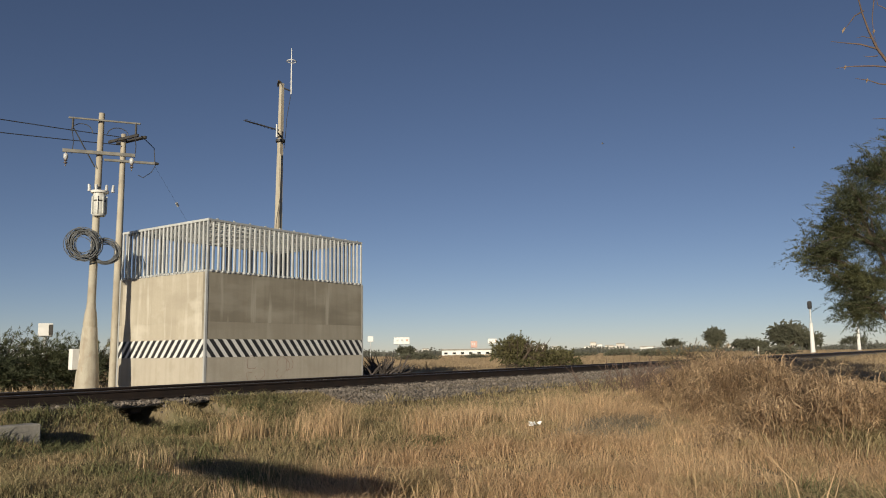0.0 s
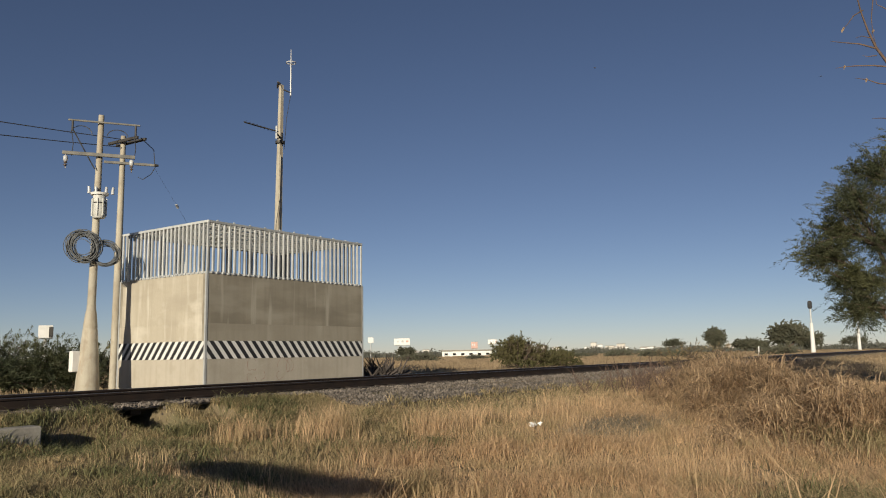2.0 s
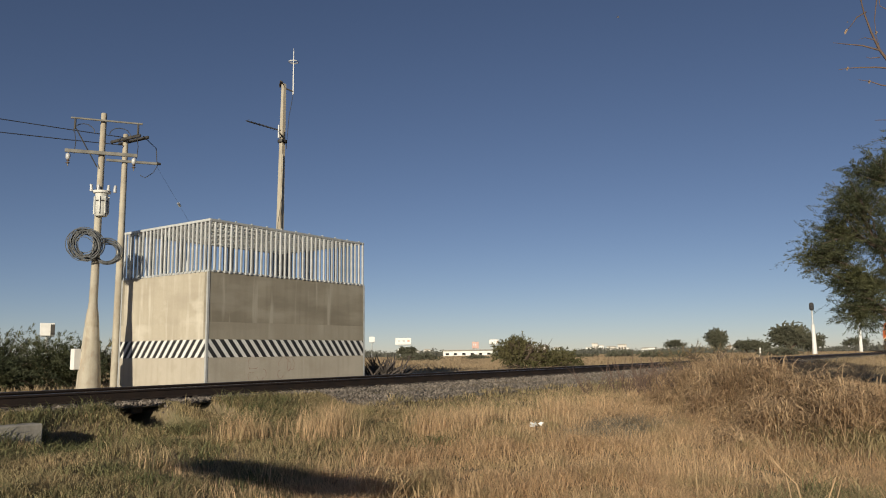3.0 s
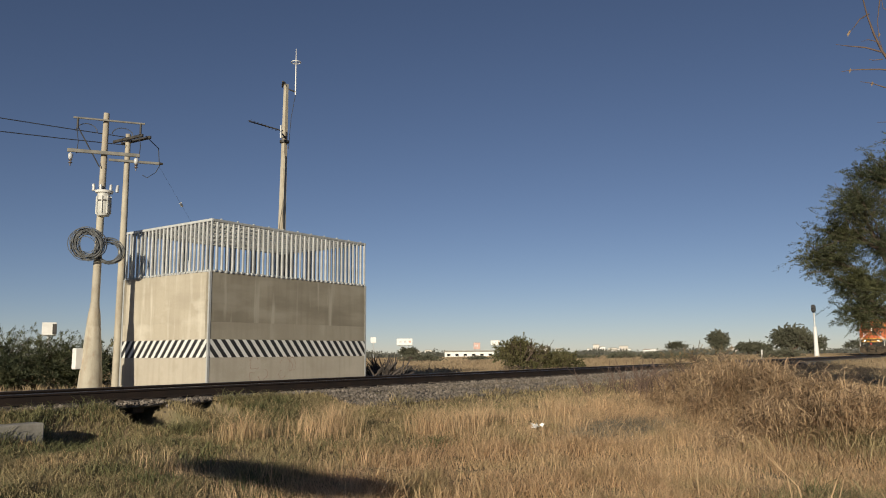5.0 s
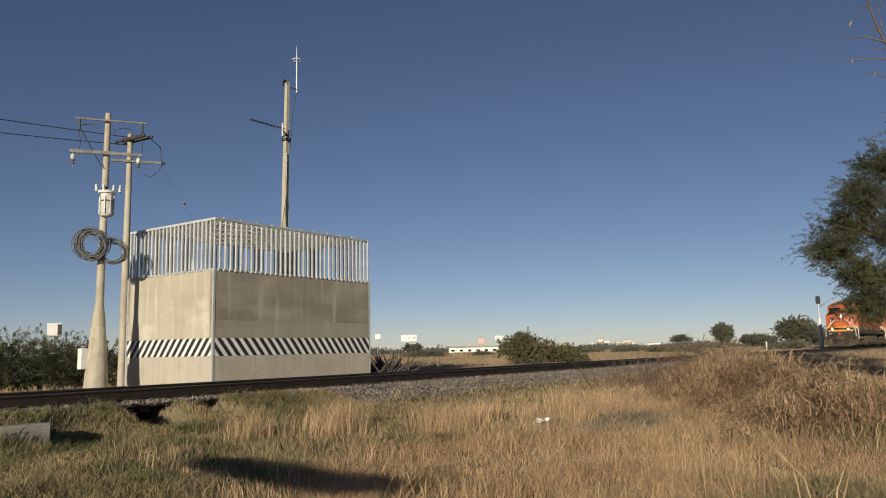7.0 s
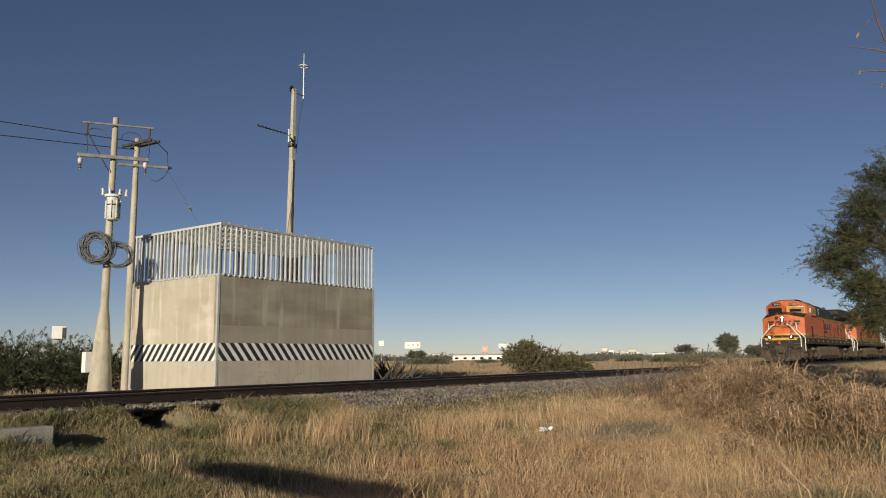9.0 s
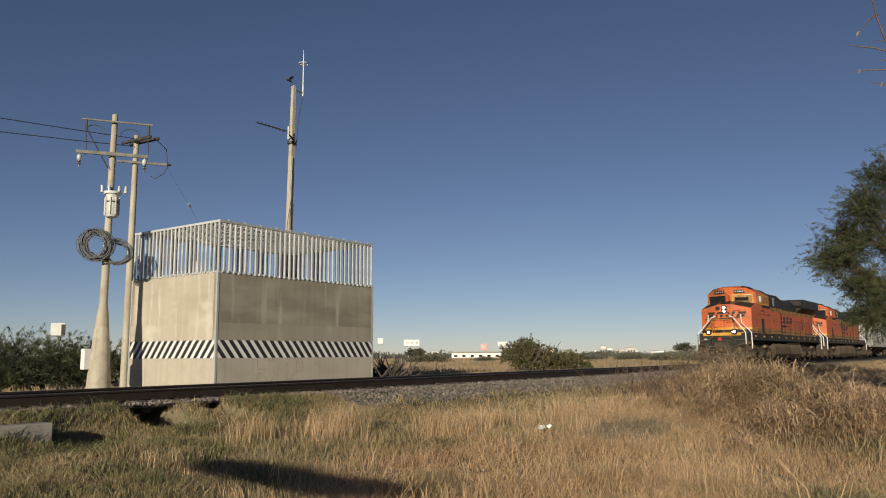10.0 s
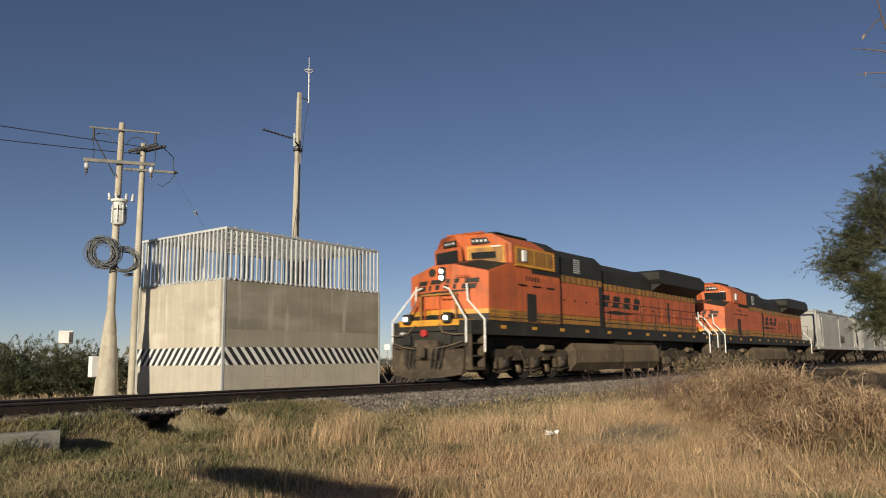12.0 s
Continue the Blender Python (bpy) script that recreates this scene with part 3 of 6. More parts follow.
def build_poles():
    P = Vector((11.92, 20.60, 0))
    base = height(P.x, P.y) - 0.1
    pole = thing("utility_pole", "concrete utility pole with flared base, transformer and cable coils", "utility pole")
    lean = lambda z: (P.x + 0.011 * (z + 0.2), P.y, z)
    part("shaft", Shape().tube([lean(z) for z in (base, 1.9, 4.5, 7.58)], [0.12, 0.115, 0.098, 0.078], 10), CONCRETE_POLE, pole, "cream concrete shaft")
    part("flared_base", Shape().tube([lean(z) for z in (base, 0.15, 0.57, 1.0, 1.42, 1.44, 1.47, 1.49, 1.86, 1.88, 1.93, 1.95, 2.1)], [0.335, 0.295, 0.262, 0.225, 0.192, 0.180, 0.180, 0.188, 0.150, 0.140, 0.140, 0.126, 0.119], 20), CONCRETE_POLE, pole, "tapered concrete sleeve round the foot")
    top = Vector(lean(7.33))
    a0, a1 = top - ARM * 0.85, top + ARM * 1.05
    side = Vector((ARM.y, -ARM.x, 0)) * 0.15
    upper = part("upper_crossarm", arm_bar(a0 + side, a1 + side, 0.045, 0.05), WEATHERED, pole, "grey steel crossarm")
    low = Vector(lean(6.37))
    lower = part("lower_crossarm", arm_bar(low - ARM * 0.95 + side, low + ARM * 0.95 + side, 0.07, 0.10), WEATHERED, pole, "pale crossarm")
    for q in (a0 + side + ARM * 0.12, a1 + side - ARM * 0.12):
        part("dropper", Shape().tube([q, q - Vector((0, 0, 0.32))], 0.03, 6), STEEL_DARK, upper)
    for k in (-0.86, 0.86):
        insulator(lower, low + ARM * k + side - Vector((0, 0, 0.05)), 4, 0.058, 0.075)
    # braces and jumper cables
    br = Vector(lean(5.95))
    part("brace_cable", Shape().tube([a0 + side + ARM * 0.15 - Vector((0, 0, 0.3)), br + ARM * -0.1 + side], 0.018, 5), WIRE, pole)
    for k, sag in ((-0.5, 0.35), (0.45, 0.3)):
        q = top + ARM * k - Vector((0, 0, 0.35))
        pts = [q + ARM * 0.28 * math.cos(t) + Vector((0, 0, sag * math.sin(t) * 0.7)) for t in np.linspace(0, math.pi, 9)]
        part("jumper", Shape().tube(pts, 0.012, 5), WIRE, pole)
    for k in (-0.75, 0.9):
        q = top + ARM * k - Vector((0, 0, 0.3))
        part("jumper", Shape().tube([q, q + ARM * 0.05 - Vector((0, 0, 0.35)), q + ARM * 0.02 - Vector((0, 0, 0.7))], 0.012, 5), WIRE, pole)
    # transformer can
    c = Vector(lean(4.9)) + Vector((-0.02, -0.16, 0))
    tr = part("transformer", Shape().tube([c + Vector((0, 0, z)) for z in (-0.36, -0.34, 0.3, 0.36)], [0.145, 0.172, 0.172, 0.155], 18), PALE_GREY, pole, "white transformer can")
    part("bracket_ring", Shape().tube([c + Vector((0, 0, z)) for z in (0.30, 0.36)], [0.23, 0.25], 18), WHITE, tr)
    for k in range(8):
        d = Vector((math.cos(k * 0.785), math.sin(k * 0.785), 0)) * 0.18
        part("cooling_fin", Shape().box(-0.012, 0.012, -0.03, 0.03, -0.3, 0.2, 0.0, Matrix.Translation(c + d) @ pose(0, 0, 0, 0, 0, k * 45 + 90)), PALE_GREY, tr)
    for k in (-0.30, -0.12, 0.14, 0.31):
        q = c + ARM * k + Vector((0, -0.05, 0.34))
        part("bushing", Shape().tube([q, q + Vector((0, 0, 0.08)), q + Vector((0.05 * k, 0, 0.20))], [0.05, 0.042, 0.035], 9), PORCELAIN, tr)
    part("tank_strap", Shape().tube([c + Vector((0, 0, z)) for z in (0.05, 0.09)], 0.178, 18), STEEL_DARK, tr)
    # cable coils hung on the pole
    crng = random.Random(3)
    q = Vector(lean(3.70)) - ARM * 0.34 + Vector((-0.10, -0.28, 0.02))
    for i in range(30):
        r0, tilt = crng.uniform(0.27, 0.42) + 0.05 * (i % 7 == 0), crng.uniform(-0.75, 0.1)
        off = Vector((crng.gauss(0, 0.045), crng.gauss(0, 0.06), crng.gauss(0, 0.04)))
        pts = [q + off + ARM * r0 * math.cos(a) * (0.9 + 0.1 * tilt) + Vector((0.25 * tilt * r0 * math.sin(a), 0.3 * tilt * r0 * math.cos(a), r0 * math.sin(a))) for a in np.linspace(0, 2 * math.pi, 25)]
        part("cable_loop", Shape().tube(pts, 0.011, 5, False), CABLE_COIL, pole)
    q = Vector(lean(3.53)) + ARM * 0.17 + Vector((0, -0.2, 0))
    for i in range(16):
        r0 = crng.uniform(0.28, 0.37)
        off = Vector((crng.gauss(0, 0.03), crng.gauss(0, 0.03), crng.gauss(0, 0.035)))
        pts = [q + off + ARM * r0 * math.cos(a) + Vector((0, 0, 0.92 * r0 * math.sin(a))) for a in np.linspace(0, 2 * math.pi, 25)]
        part("cable_loop", Shape().tube(pts, 0.012, 5, False), CABLE_COIL, pole)
    part("meter_box", Shape().box(11.47, 11.70, 20.62, 20.80, 0.27, 0.84, 0.02), WHITE, pole, "white metal meter box on the pole")

    Q = Vector((13.92, 22.6, 0))
    pole2 = thing("utility_pole", "slim concrete utility pole behind the enclosure with crossarms", "utility pole")
    part("shaft", Shape().tube([(Q.x + 0.004 * z, Q.y, z) for z in (-0.6, 3.5, 7.75)], [0.13, 0.11, 0.08], 10), CONCRETE_POLE, pole2, "cream concrete shaft")
    t2 = Vector((Q.x + 0.03, Q.y, 7.55))
    A2 = Vector((0.05, -1.0, 0)).normalized()
    for k in (-0.14, 0.14):
        o = Vector((1, 0, 0)) * k
        part("crossarm", arm_bar(t2 - A2 * 0.55 + o, t2 + A2 * 0.95 + o + Vector((0, 0, -0.02)), 0.08, 0.09), STEEL_DARK, pole2, "dark twin crossarm")
    l2 = Vector((Q.x + 0.03, Q.y - 0.14, 6.83))
    part("crossarm", arm_bar(l2 - ARM * 0.62, l2 + ARM * 0.9, 0.06, 0.08), WEATHERED, pole2, "pale crossarm")
    tip = l2 + ARM * 0.9
    part("jumper", Shape().tube([t2 + A2 * 0.9, tip + Vector((-0.05, 0, 0.5)), tip], 0.014, 5), WIRE, pole2)
    part("jumper", Shape().tube([tip + Vector((0.05, 0, 0)), tip - ARM * 0.1 - Vector((0, 0, 0.3)), tip - ARM * 0.35 - Vector((0, 0, 0.5)), tip - ARM * 0.5 - Vector((0, 0, 0.42))], 0.012, 5), WIRE, pole2)
    part("end_insulator", Shape().tube([tip, tip + ARM * 0.12], [0.06, 0.03], 8), STEEL_DARK, pole2)
    # the two line wires that run off over the field, and the guy wire
    def span(name, label, p0, p1, sag, r, n=16):
        p0, p1 = Vector(p0), Vector(p1)
        pts = [p0.lerp(p1, i / n) - Vector((0, 0, 4 * sag * (i / n) * (1 - i / n))) for i in range(n + 1)]
        tagged(part(name, Shape().tube(pts, r, 5), WIRE), label, "wire", "overhead wires")
    span("overhead_wire", "dark overhead line wire strung to the utility poles", (13.84, 22.55, 7.62), (-35, 22.3, 7.6), 1.08, 0.014, 24)
    span("overhead_wire", "dark overhead line wire strung to the utility poles", (13.84, 22.55, 7.36), (-35, 22.3, 7.3), 1.5, 0.014, 24)
    g0, g1 = tip + Vector((0.0, 0.0, -0.1)), Vector((17.6, 23.2, 4.45))
    span("guy_wire", "thin guy wire with a small insulator", g0, g1, 0.0, 0.003)
    part("guy_insulator", Shape().tube([g0.lerp(g1, 0.42), g0.lerp(g1, 0.46)], 0.045, 8), PORCELAIN, pole2)


build_poles()


def build_antenna():
    a = thing("antenna_pole", "tall square concrete mast with a directional and a whip antenna", "antenna mast")
    bx, by = 21.9, 24.0
    s = Shape().loft([[(bx + 0.014 * (z - 5) + dx * r, by + dy * r, z) for dx, dy in ((-1, -1), (1, -1), (1, 1), (-1, 1))] for z, r in ((-0.6, 0.155), (5, 0.115), (12.02, 0.07))])
    part("mast", s, CONCRETE_POLE, a, "cream concrete mast")
    t = Vector((bx + 0.1, by, 11.85))
    part("whip_bracket", Shape().tube([t, t + Vector((0.33, -0.22, -0.12))], 0.03, 6), STEEL_DARK, a)
    w = t + Vector((0.33, -0.22, -0.25))
    part("whip_antenna", Shape().tube([w, w + Vector((0, 0, 1.2)), w + Vector((0, 0, 2.05))], [0.028, 0.024, 0.010], 8), WHITE, a, "white whip antenna")
    ring = [w + Vector((0.2 * math.cos(k), 0.2 * math.sin(k), 1.45)) for k in np.linspace(0, 2 * math.pi, 17)]
    part("antenna_ring", Shape().tube(ring, 0.018, 5, False), WHITE, a)
    for k in range(4):
        part("ring_spoke", Shape().tube([w + Vector((0, 0, 1.38)), ring[k * 4]], 0.012, 5), WHITE, a)
    y0, y1 = Vector((bx + 0.02, by - 0.12, 9.62)), Vector((bx - 0.42, by - 0.3, 9.75))
    part("yagi_bracket", Shape().tube([y0, (y0 + y1) / 2 + Vector((0, 0, 0.0)), y1], 0.035, 6), STEEL_DARK, a)
    part("yagi_post", Shape().tube([y1 + Vector((0, 0, -0.25)), y1 + Vector((0, 0, 0.3))], 0.04, 6), GALV, a)
    tip = Vector((20.05, 24.0, 9.93))
    boom = part("yagi_boom", Shape().tube([y1 + Vector((0.1, 0, 0.08)), tip], 0.028, 6), STEEL_DARK, a, "dark directional antenna")
    d = (tip - y1).normalized()
    up = Vector((0.1, 0.99, 0.05)).normalized()
    for i in range(9):
        q = y1.lerp(tip, 0.12 + 0.86 * i / 8) + Vector((0, 0, 0.04))
        part("element", Shape().tube([q - up * 0.14, q + up * 0.14], 0.010, 5), STEEL_DARK, boom)
    # plain black box in front of the mast's lower length
    box = part("equipment_box", Shape().box(bx - 0.24, bx + 0.16, by - 0.42, by - 0.17, 2.6, 5.4, 0.02), BLACK, a, "dark tall box on the mast")
    part("box_door", Shape().box(bx - 0.20, bx + 0.12, by - 0.435, by - 0.421, 2.7, 5.3, 0.004), BLACK, box)
    part("collar", Shape().tube([(bx + 0.06, by, 9.45), (bx + 0.06, by, 9.55)], 0.2, 10), STEEL_DARK, a)
    part("conduit", Shape().tube([(bx - 0.1, by - 0.16, 0), (bx - 0.08, by - 0.15, 6.8), (bx - 0.02, by - 0.13, 8.9)], 0.02, 6), CONCRETE_POLE, a)
    part("cable", Shape().tube([w, (bx + 0.32, by - 0.1, 10.6), (bx + 0.2, by - 0.1, 9.2)], 0.012, 5), WIRE, a)
    part("cable", Shape().tube([(bx - 0.1, by - 0.2, 7.0), (bx - 0.28, by - 0.2, 6.0), (bx - 0.35, by - 0.2, 4.6)], 0.012, 5), WIRE, a)


build_antenna()


def build_block():
    s = Shape().box(4.0, 5.9, 11.32, 11.62, -0.95, -0.32, 0.02)
    tagged(part("culvert_headwall", s, CONCRETE_GREY), "low grey concrete culvert headwall in the grass", "concrete wall")


build_block()


# ---- train ----
ROLLING_R = 0.53


def wheelset(parent, x, r=ROLLING_R):
    w = Shape()
    for y in (-0.72, 0.72):
        sgn = 1 if y > 0 else -1
        w.tube([(0, y - sgn * 0.07, 0), (0, y - sgn * 0.05, 0), (0, y - sgn * 0.04, 0), (0, y + sgn * 0.07, 0)], [r + 0.025, r + 0.025, r, r - 0.005], 28)
        w.tube([(0, y + sgn * 0.07, 0), (0, y + sgn * 0.14, 0)], [0.16, 0.13], 12)
        for k in range(4):
            a = k * math.pi / 2
            w.box(-0.05, 0.05, y + sgn * 0.065, y + sgn * 0.09, 0.2, r - 0.08, 0.01, pose(0, 0, 0, 0, math.degrees(a), 0))
    w.tube([(0, -0.75, 0), (0, 0.75, 0)], 0.09, 10)
    return part("wheelset", w, WHEEL, parent, "steel wheel pair on an axle", pose(x, 0, r))


def truck_frame(parent, xc, gap, big=True):
    """Side frames, journal boxes and springs of a bogie; returns the wheel places."""
    axles = (xc - gap, xc, xc + gap) if big else (xc - gap / 2, xc + gap / 2)
    for sgn in (-1, 1):
        y0, y1 = sorted((sgn * 0.98, sgn * 1.14))
        lo = axles[0] - 0.55, axles[-1] + 0.55
        s = Shape()
        prof = [(lo[0], 0.80), (lo[0] + 0.10, 0.66)]
        for k, a in enumerate(axles):                 # a pedestal round each axle, open above the rail between them
            prof += [(a - 0.30, 0.66), (a - 0.25, 0.36), (a - 0.16, 0.28), (a + 0.16, 0.28), (a + 0.25, 0.36), (a + 0.30, 0.66)]
            if k < len(axles) - 1:
                c = (a + axles[k + 1]) / 2
                prof += [(c - 0.26, 0.74), (c - 0.18, 0.60), (c + 0.18, 0.60), (c + 0.26, 0.74)]
        prof += [(lo[1] - 0.10, 0.66), (lo[1], 0.80), (lo[1] - 0.12, 0.93), (axles[-1] + 0.1, 0.95)]
        for k in range(len(axles) - 1, 0, -1):
            c = (axles[k] + axles[k - 1]) / 2
            prof += [(c + 0.42, 0.97), (c + 0.28, 1.06), (c - 0.28, 1.06), (c - 0.42, 0.97)]
        prof += [(axles[0] - 0.1, 0.95), (lo[0] + 0.12, 0.93)]
        s.prism(prof, y0, y1, "y")
        f = part("bogie_side_frame", s, DUSTY, parent, "dusty cast bogie side frame")
        for a in axles:
            yy = sgn * 1.17
            part("journal_box", Shape().box(a - 0.19, a + 0.19, yy - 0.09, yy + 0.09, 0.36, 0.70, 0.04), DUSTY, f)
            part("bearing_cap", Shape().tube([(a, yy + sgn * 0.08, ROLLING_R), (a, yy + sgn * 0.14, ROLLING_R)], [0.13, 0.10], 12), WHEEL, f)
            for dx in (-0.36, 0.36):
                part("spring", Shape().tube([(a + dx, sgn * 1.1, 0.36), (a + dx, sgn * 1.1, 0.66)], 0.08, 8), DUSTY, f)
            for dx in (-0.5, 0.5):
                part("brake_shoe", Shape().prism([(a + dx - 0.10, 0.22), (a + dx + 0.10, 0.22), (a + dx + 0.06, 0.52), (a + dx - 0.06, 0.52)], *sorted((sgn * 0.80, sgn * 0.92)), "y"), TANKPAINT, f, "dusty brake shoe")
            part("brake_rigging", Shape().tube([(a - 0.55, sgn * 1.16, 0.30), (a - 0.3, sgn * 1.18, 0.24), (a + 0.45, sgn * 1.16, 0.34)], 0.035, 6), DUSTY, f)
        part("brake_cylinder", Shape().tube([(xc + gap * 0.25, sgn * 1.22, 1.0), (xc + gap * 0.62, sgn * 1.22, 1.0)], [0.11, 0.09], 10), TANKPAINT, f, "dusty brake cylinder")
        part("damper", Shape().tube([(xc - gap * 0.5, sgn * 1.2, 0.9), (xc - gap * 0.5 + 0.35, sgn * 1.2, 0.5)], 0.05, 8), DUSTY, f)
    return axles


def wagon_coupler(parent, x, d):
    s = Shape().box(min(x, x - d * 0.7), max(x, x - d * 0.7), -0.11, 0.11, 0.74, 0.98, 0.03)
    s.box(min(x, x + d * 0.1), max(x, x + d * 0.1), -0.17, 0.10, 0.70, 1.02, 0.04)
    part("coupler", s, DUSTY, parent, "rusty knuckle coupler")


def build_locomotive():
    """Nose side edge at x = 0, running towards -x; z = 0 on the rails."""
    loco = thing("locomotive", "orange, black and yellow diesel locomotive with lit headlights", "locomotive", group="locomotives of the train")
    W = 1.47
    # frame and sill
    sill = Shape().prism([(-0.95, 1.36), (19.9, 1.36), (20.2, 1.5), (20.2, 1.76), (-0.95, 1.76)], -W, W)
    sill = part("frame_sill", sill, LOCO_BLACK, loco, "black frame sill with yellow reflector plates")
    plate = Shape().box(-0.14, 0.14, -0.008, 0.008, -0.05, 0.05).mesh("reflector_plate", YELLOW)
    for sy in (-1, 1):
        for i in range(11):
            part("reflector_plate", plate, None, sill, at=pose(0.75 + i * 1.85, sy * (W + 0.006), 1.60))
    # nose: peaked front between two lower sides
    nose = Shape()
    bottom = [(-0.05, -W), (-0.42, -0.36), (-0.42, 0.36), (-0.05, W), (1.35, W), (1.35, -W)]
    zt = {0: 3.24, 1: 3.50, 2: 3.50, 3: 3.24, 4: 3.62, 5: 3.62}
    zb = 2.10
    n = len(bottom)
    top = [(x + (0.10 if i in (1, 2) else 0.04 if i in (0, 3) else 0), y, zt[i]) for i, (x, y) in enumerate(bottom)]
    def band(shape, lo, hi):
        for i in range(n):
            j = (i + 1) % n
            shape.add([lo[i], lo[j], hi[j], hi[i]], [(0, 1, 2, 3)])
    lo = [(x, y, zb) for x, y in bottom]
    band(nose, lo, top)
    mid = [(1.35, 0.62, 3.84), (1.35, -0.62, 3.84)]
    nose.add([top[4], top[5], mid[1], mid[0]], [(0, 1, 2, 3)])
    def raised(*pts):
        return [tuple(Vector(q) + Vector((0, 0, 0.004))) for q in pts]
    lid = Shape()
    for q in ((top[0], top[1], mid[1], top[5]), (top[1], top[2], mid[0], mid[1]), (top[2], top[3], top[4], mid[0])):
        nose.add(q, [(0, 1, 2, 3)])
        c = sum((Vector(v) for v in q), Vector()) / 4
        lid.add(raised(*(Vector(v).lerp(c, 0.10) for v in q)), [(0, 1, 2, 3)])
    nose = part("nose", nose, ORANGE, loco, "orange peaked nose")
    part("antiglare_panel", lid, LOCO_BLACK, nose, "matt black anti-glare top of the nose")
    base = Shape()
    band(base, [(x, y, 1.765) for x, y in bottom], [(x, y, 2.04) for x, y in bottom])
    part("nose_base", base, LOCO_BLACK, loco, "black lower nose")
    st = Shape()
    band(st, [(x * 1.0 - (0.006 if i < 4 else 0), y * 1.004, 1.985) for i, (x, y) in enumerate(bottom)], [(x - (0.006 if i < 4 else 0), y * 1.004, 2.125) for i, (x, y) in enumerate(bottom)])
    part("nose_stripe", st, YELLOW, nose, "thin yellow stripe")
    # the emblem on the nose becomes plain dark slanted shapes over a tapering bar
    def face(yy, z):
        t = max((abs(yy) - 0.36) / (W - 0.36), 0.0)
        x = -0.42 + 0.37 * t + (0.10 - 0.06 * t) * (z - zb) / (3.50 - 0.26 * t - zb)
        return (x - 0.02, yy, z)
    def decal(outline, name, mat):
        m = len(outline)
        part(name, Shape().add([face(*q) for q in outline] + [tuple(np.add(face(*q), (0.012, 0, 0))) for q in outline],
             [tuple(range(m))] + [(i, (i + 1) % m, m + (i + 1) % m, m + i) for i in range(m)]), mat, nose)
    for k in range(4):
        y = 1.12 - k * 0.60
        for z0, z1, w in ((2.74, 2.885, 0.42), (2.915, 3.05, 0.42)):
            lean = (z0 - 2.76) * 0.5
            decal([(y - lean, z0), (y - lean - w, z0), (y - lean - w - 0.03, z1), (y - lean - 0.03, z1)], "dark_block", LOCO_BLACK)
    for y0, y1 in ((1.25, 0.37), (0.35, -0.35), (-0.37, -0.9)):
        z0, z1 = 2.60 + 0.03 * (1.25 - y0), 2.60 + 0.03 * (1.25 - y1)
        decal([(y0, z0), (y1, z1), (y1, z1 + 0.045), (y0, z0 + 0.06)], "dark_bar", LOCO_BLACK)
    # nose door, grab irons, headlights
    part("nose_door", Shape().box(-0.452, -0.38, 0.06, 0.60, 2.15, 2.56, 0.02), ORANGE, nose, "nose access door")
    part("door_pane", Shape().box(-0.458, -0.45, 0.18, 0.48, 1.83, 1.97, 0.003), GLASS, nose)
    for y in (0.04, 0.62):
        part("door_seam", Shape().box(-0.450, -0.40, y - 0.012, y + 0.012, 1.8, 2.56), ORANGE_DIM_GRIMY, nose)
    for pts in ([(-0.44, 0.75, 2.2), (-0.55, 0.75, 2.2), (-0.55, 0.75, 2.62), (-0.44, 0.75, 2.62)], [(-0.36, -0.55, 3.12), (-0.42, -0.55, 3.12), (-0.34, -0.95, 3.12), (-0.28, -0.95, 3.12)], [(-0.44, -0.5, 2.45), (-0.5, -0.5, 2.45), (-0.5, -0.1, 2.45), (-0.44, -0.1, 2.45)]):
        part("grab_iron", Shape().tube(pts, 0.016, 6), ORANGE_DIM_GRIMY, nose)
    part("nose_frame", Shape().box(-0.50, -0.455, -0.62, -0.57, 1.8, 2.60, 0.01).box(-0.50, -0.455, 0.70, 0.75, 1.8, 2.60, 0.01).box(-0.505, -0.46, -0.64, 0.77, 2.56, 2.62, 0.01), OCHRE, nose, "ochre handrail frame")
    part("horn_plate", Shape().tube([(-0.36, 0.38, 3.28), (-0.33, 0.38, 3.28)], 0.13, 14), LOCO_BLACK, nose, "round dark vent")
    part("headlight_housing", Shape().box(-0.395, -0.30, -0.14, 0.14, 2.97, 3.43, 0.04), LOCO_BLACK, nose)
    for z in (3.10, 3.30):
        part("headlight", Shape().tube([(-0.40, 0.0, z), (-0.42, 0.0, z)], [0.066, 0.062], 14), LAMP, nose, "lit white headlight")
    # cab
    Z0 = 1.765
    cab = Shape()
    prof = [(-W, Z0), (W, Z0), (W, 4.22), (0.98, 4.53), (0.4, 4.61), (-0.4, 4.61), (-0.98, 4.53), (-W, 4.22)]
    xf = {0: 1.36, 1: 1.36, 2: 1.30, 3: 0.92, 4: 0.80, 5: 0.80, 6: 0.92, 7: 1.30}
    front = [(xf[i], y, z) for i, (y, z) in enumerate(prof)]
    back = [(4.35, y, z) for y, z in prof]
    cab.loft([front, back])
    cab = part("cab", cab, ORANGE, loco, "orange crew cab")
    # windshield panes with yellow frames, slanting back to both sides
    def pane(y0, y1, z0, z1, name, mat, out, lab=""):
        f = lambda y, z: (0.78 + 0.34 * max(0, abs(y) - 0.4) + 0.14 * max(0, (4.0 - z)) - out, y, z)
        q = [f(y0, z0), f(y1, z0), f(y1, z1), f(y0, z1)]
        b = [(x + 0.05, y, z) for x, y, z in q]
        return part(name, Shape().add(q + b, [(0, 1, 2, 3), (0, 1, 5, 4), (1, 2, 6, 5), (2, 3, 7, 6), (3, 0, 4, 7)]), mat, cab, lab)
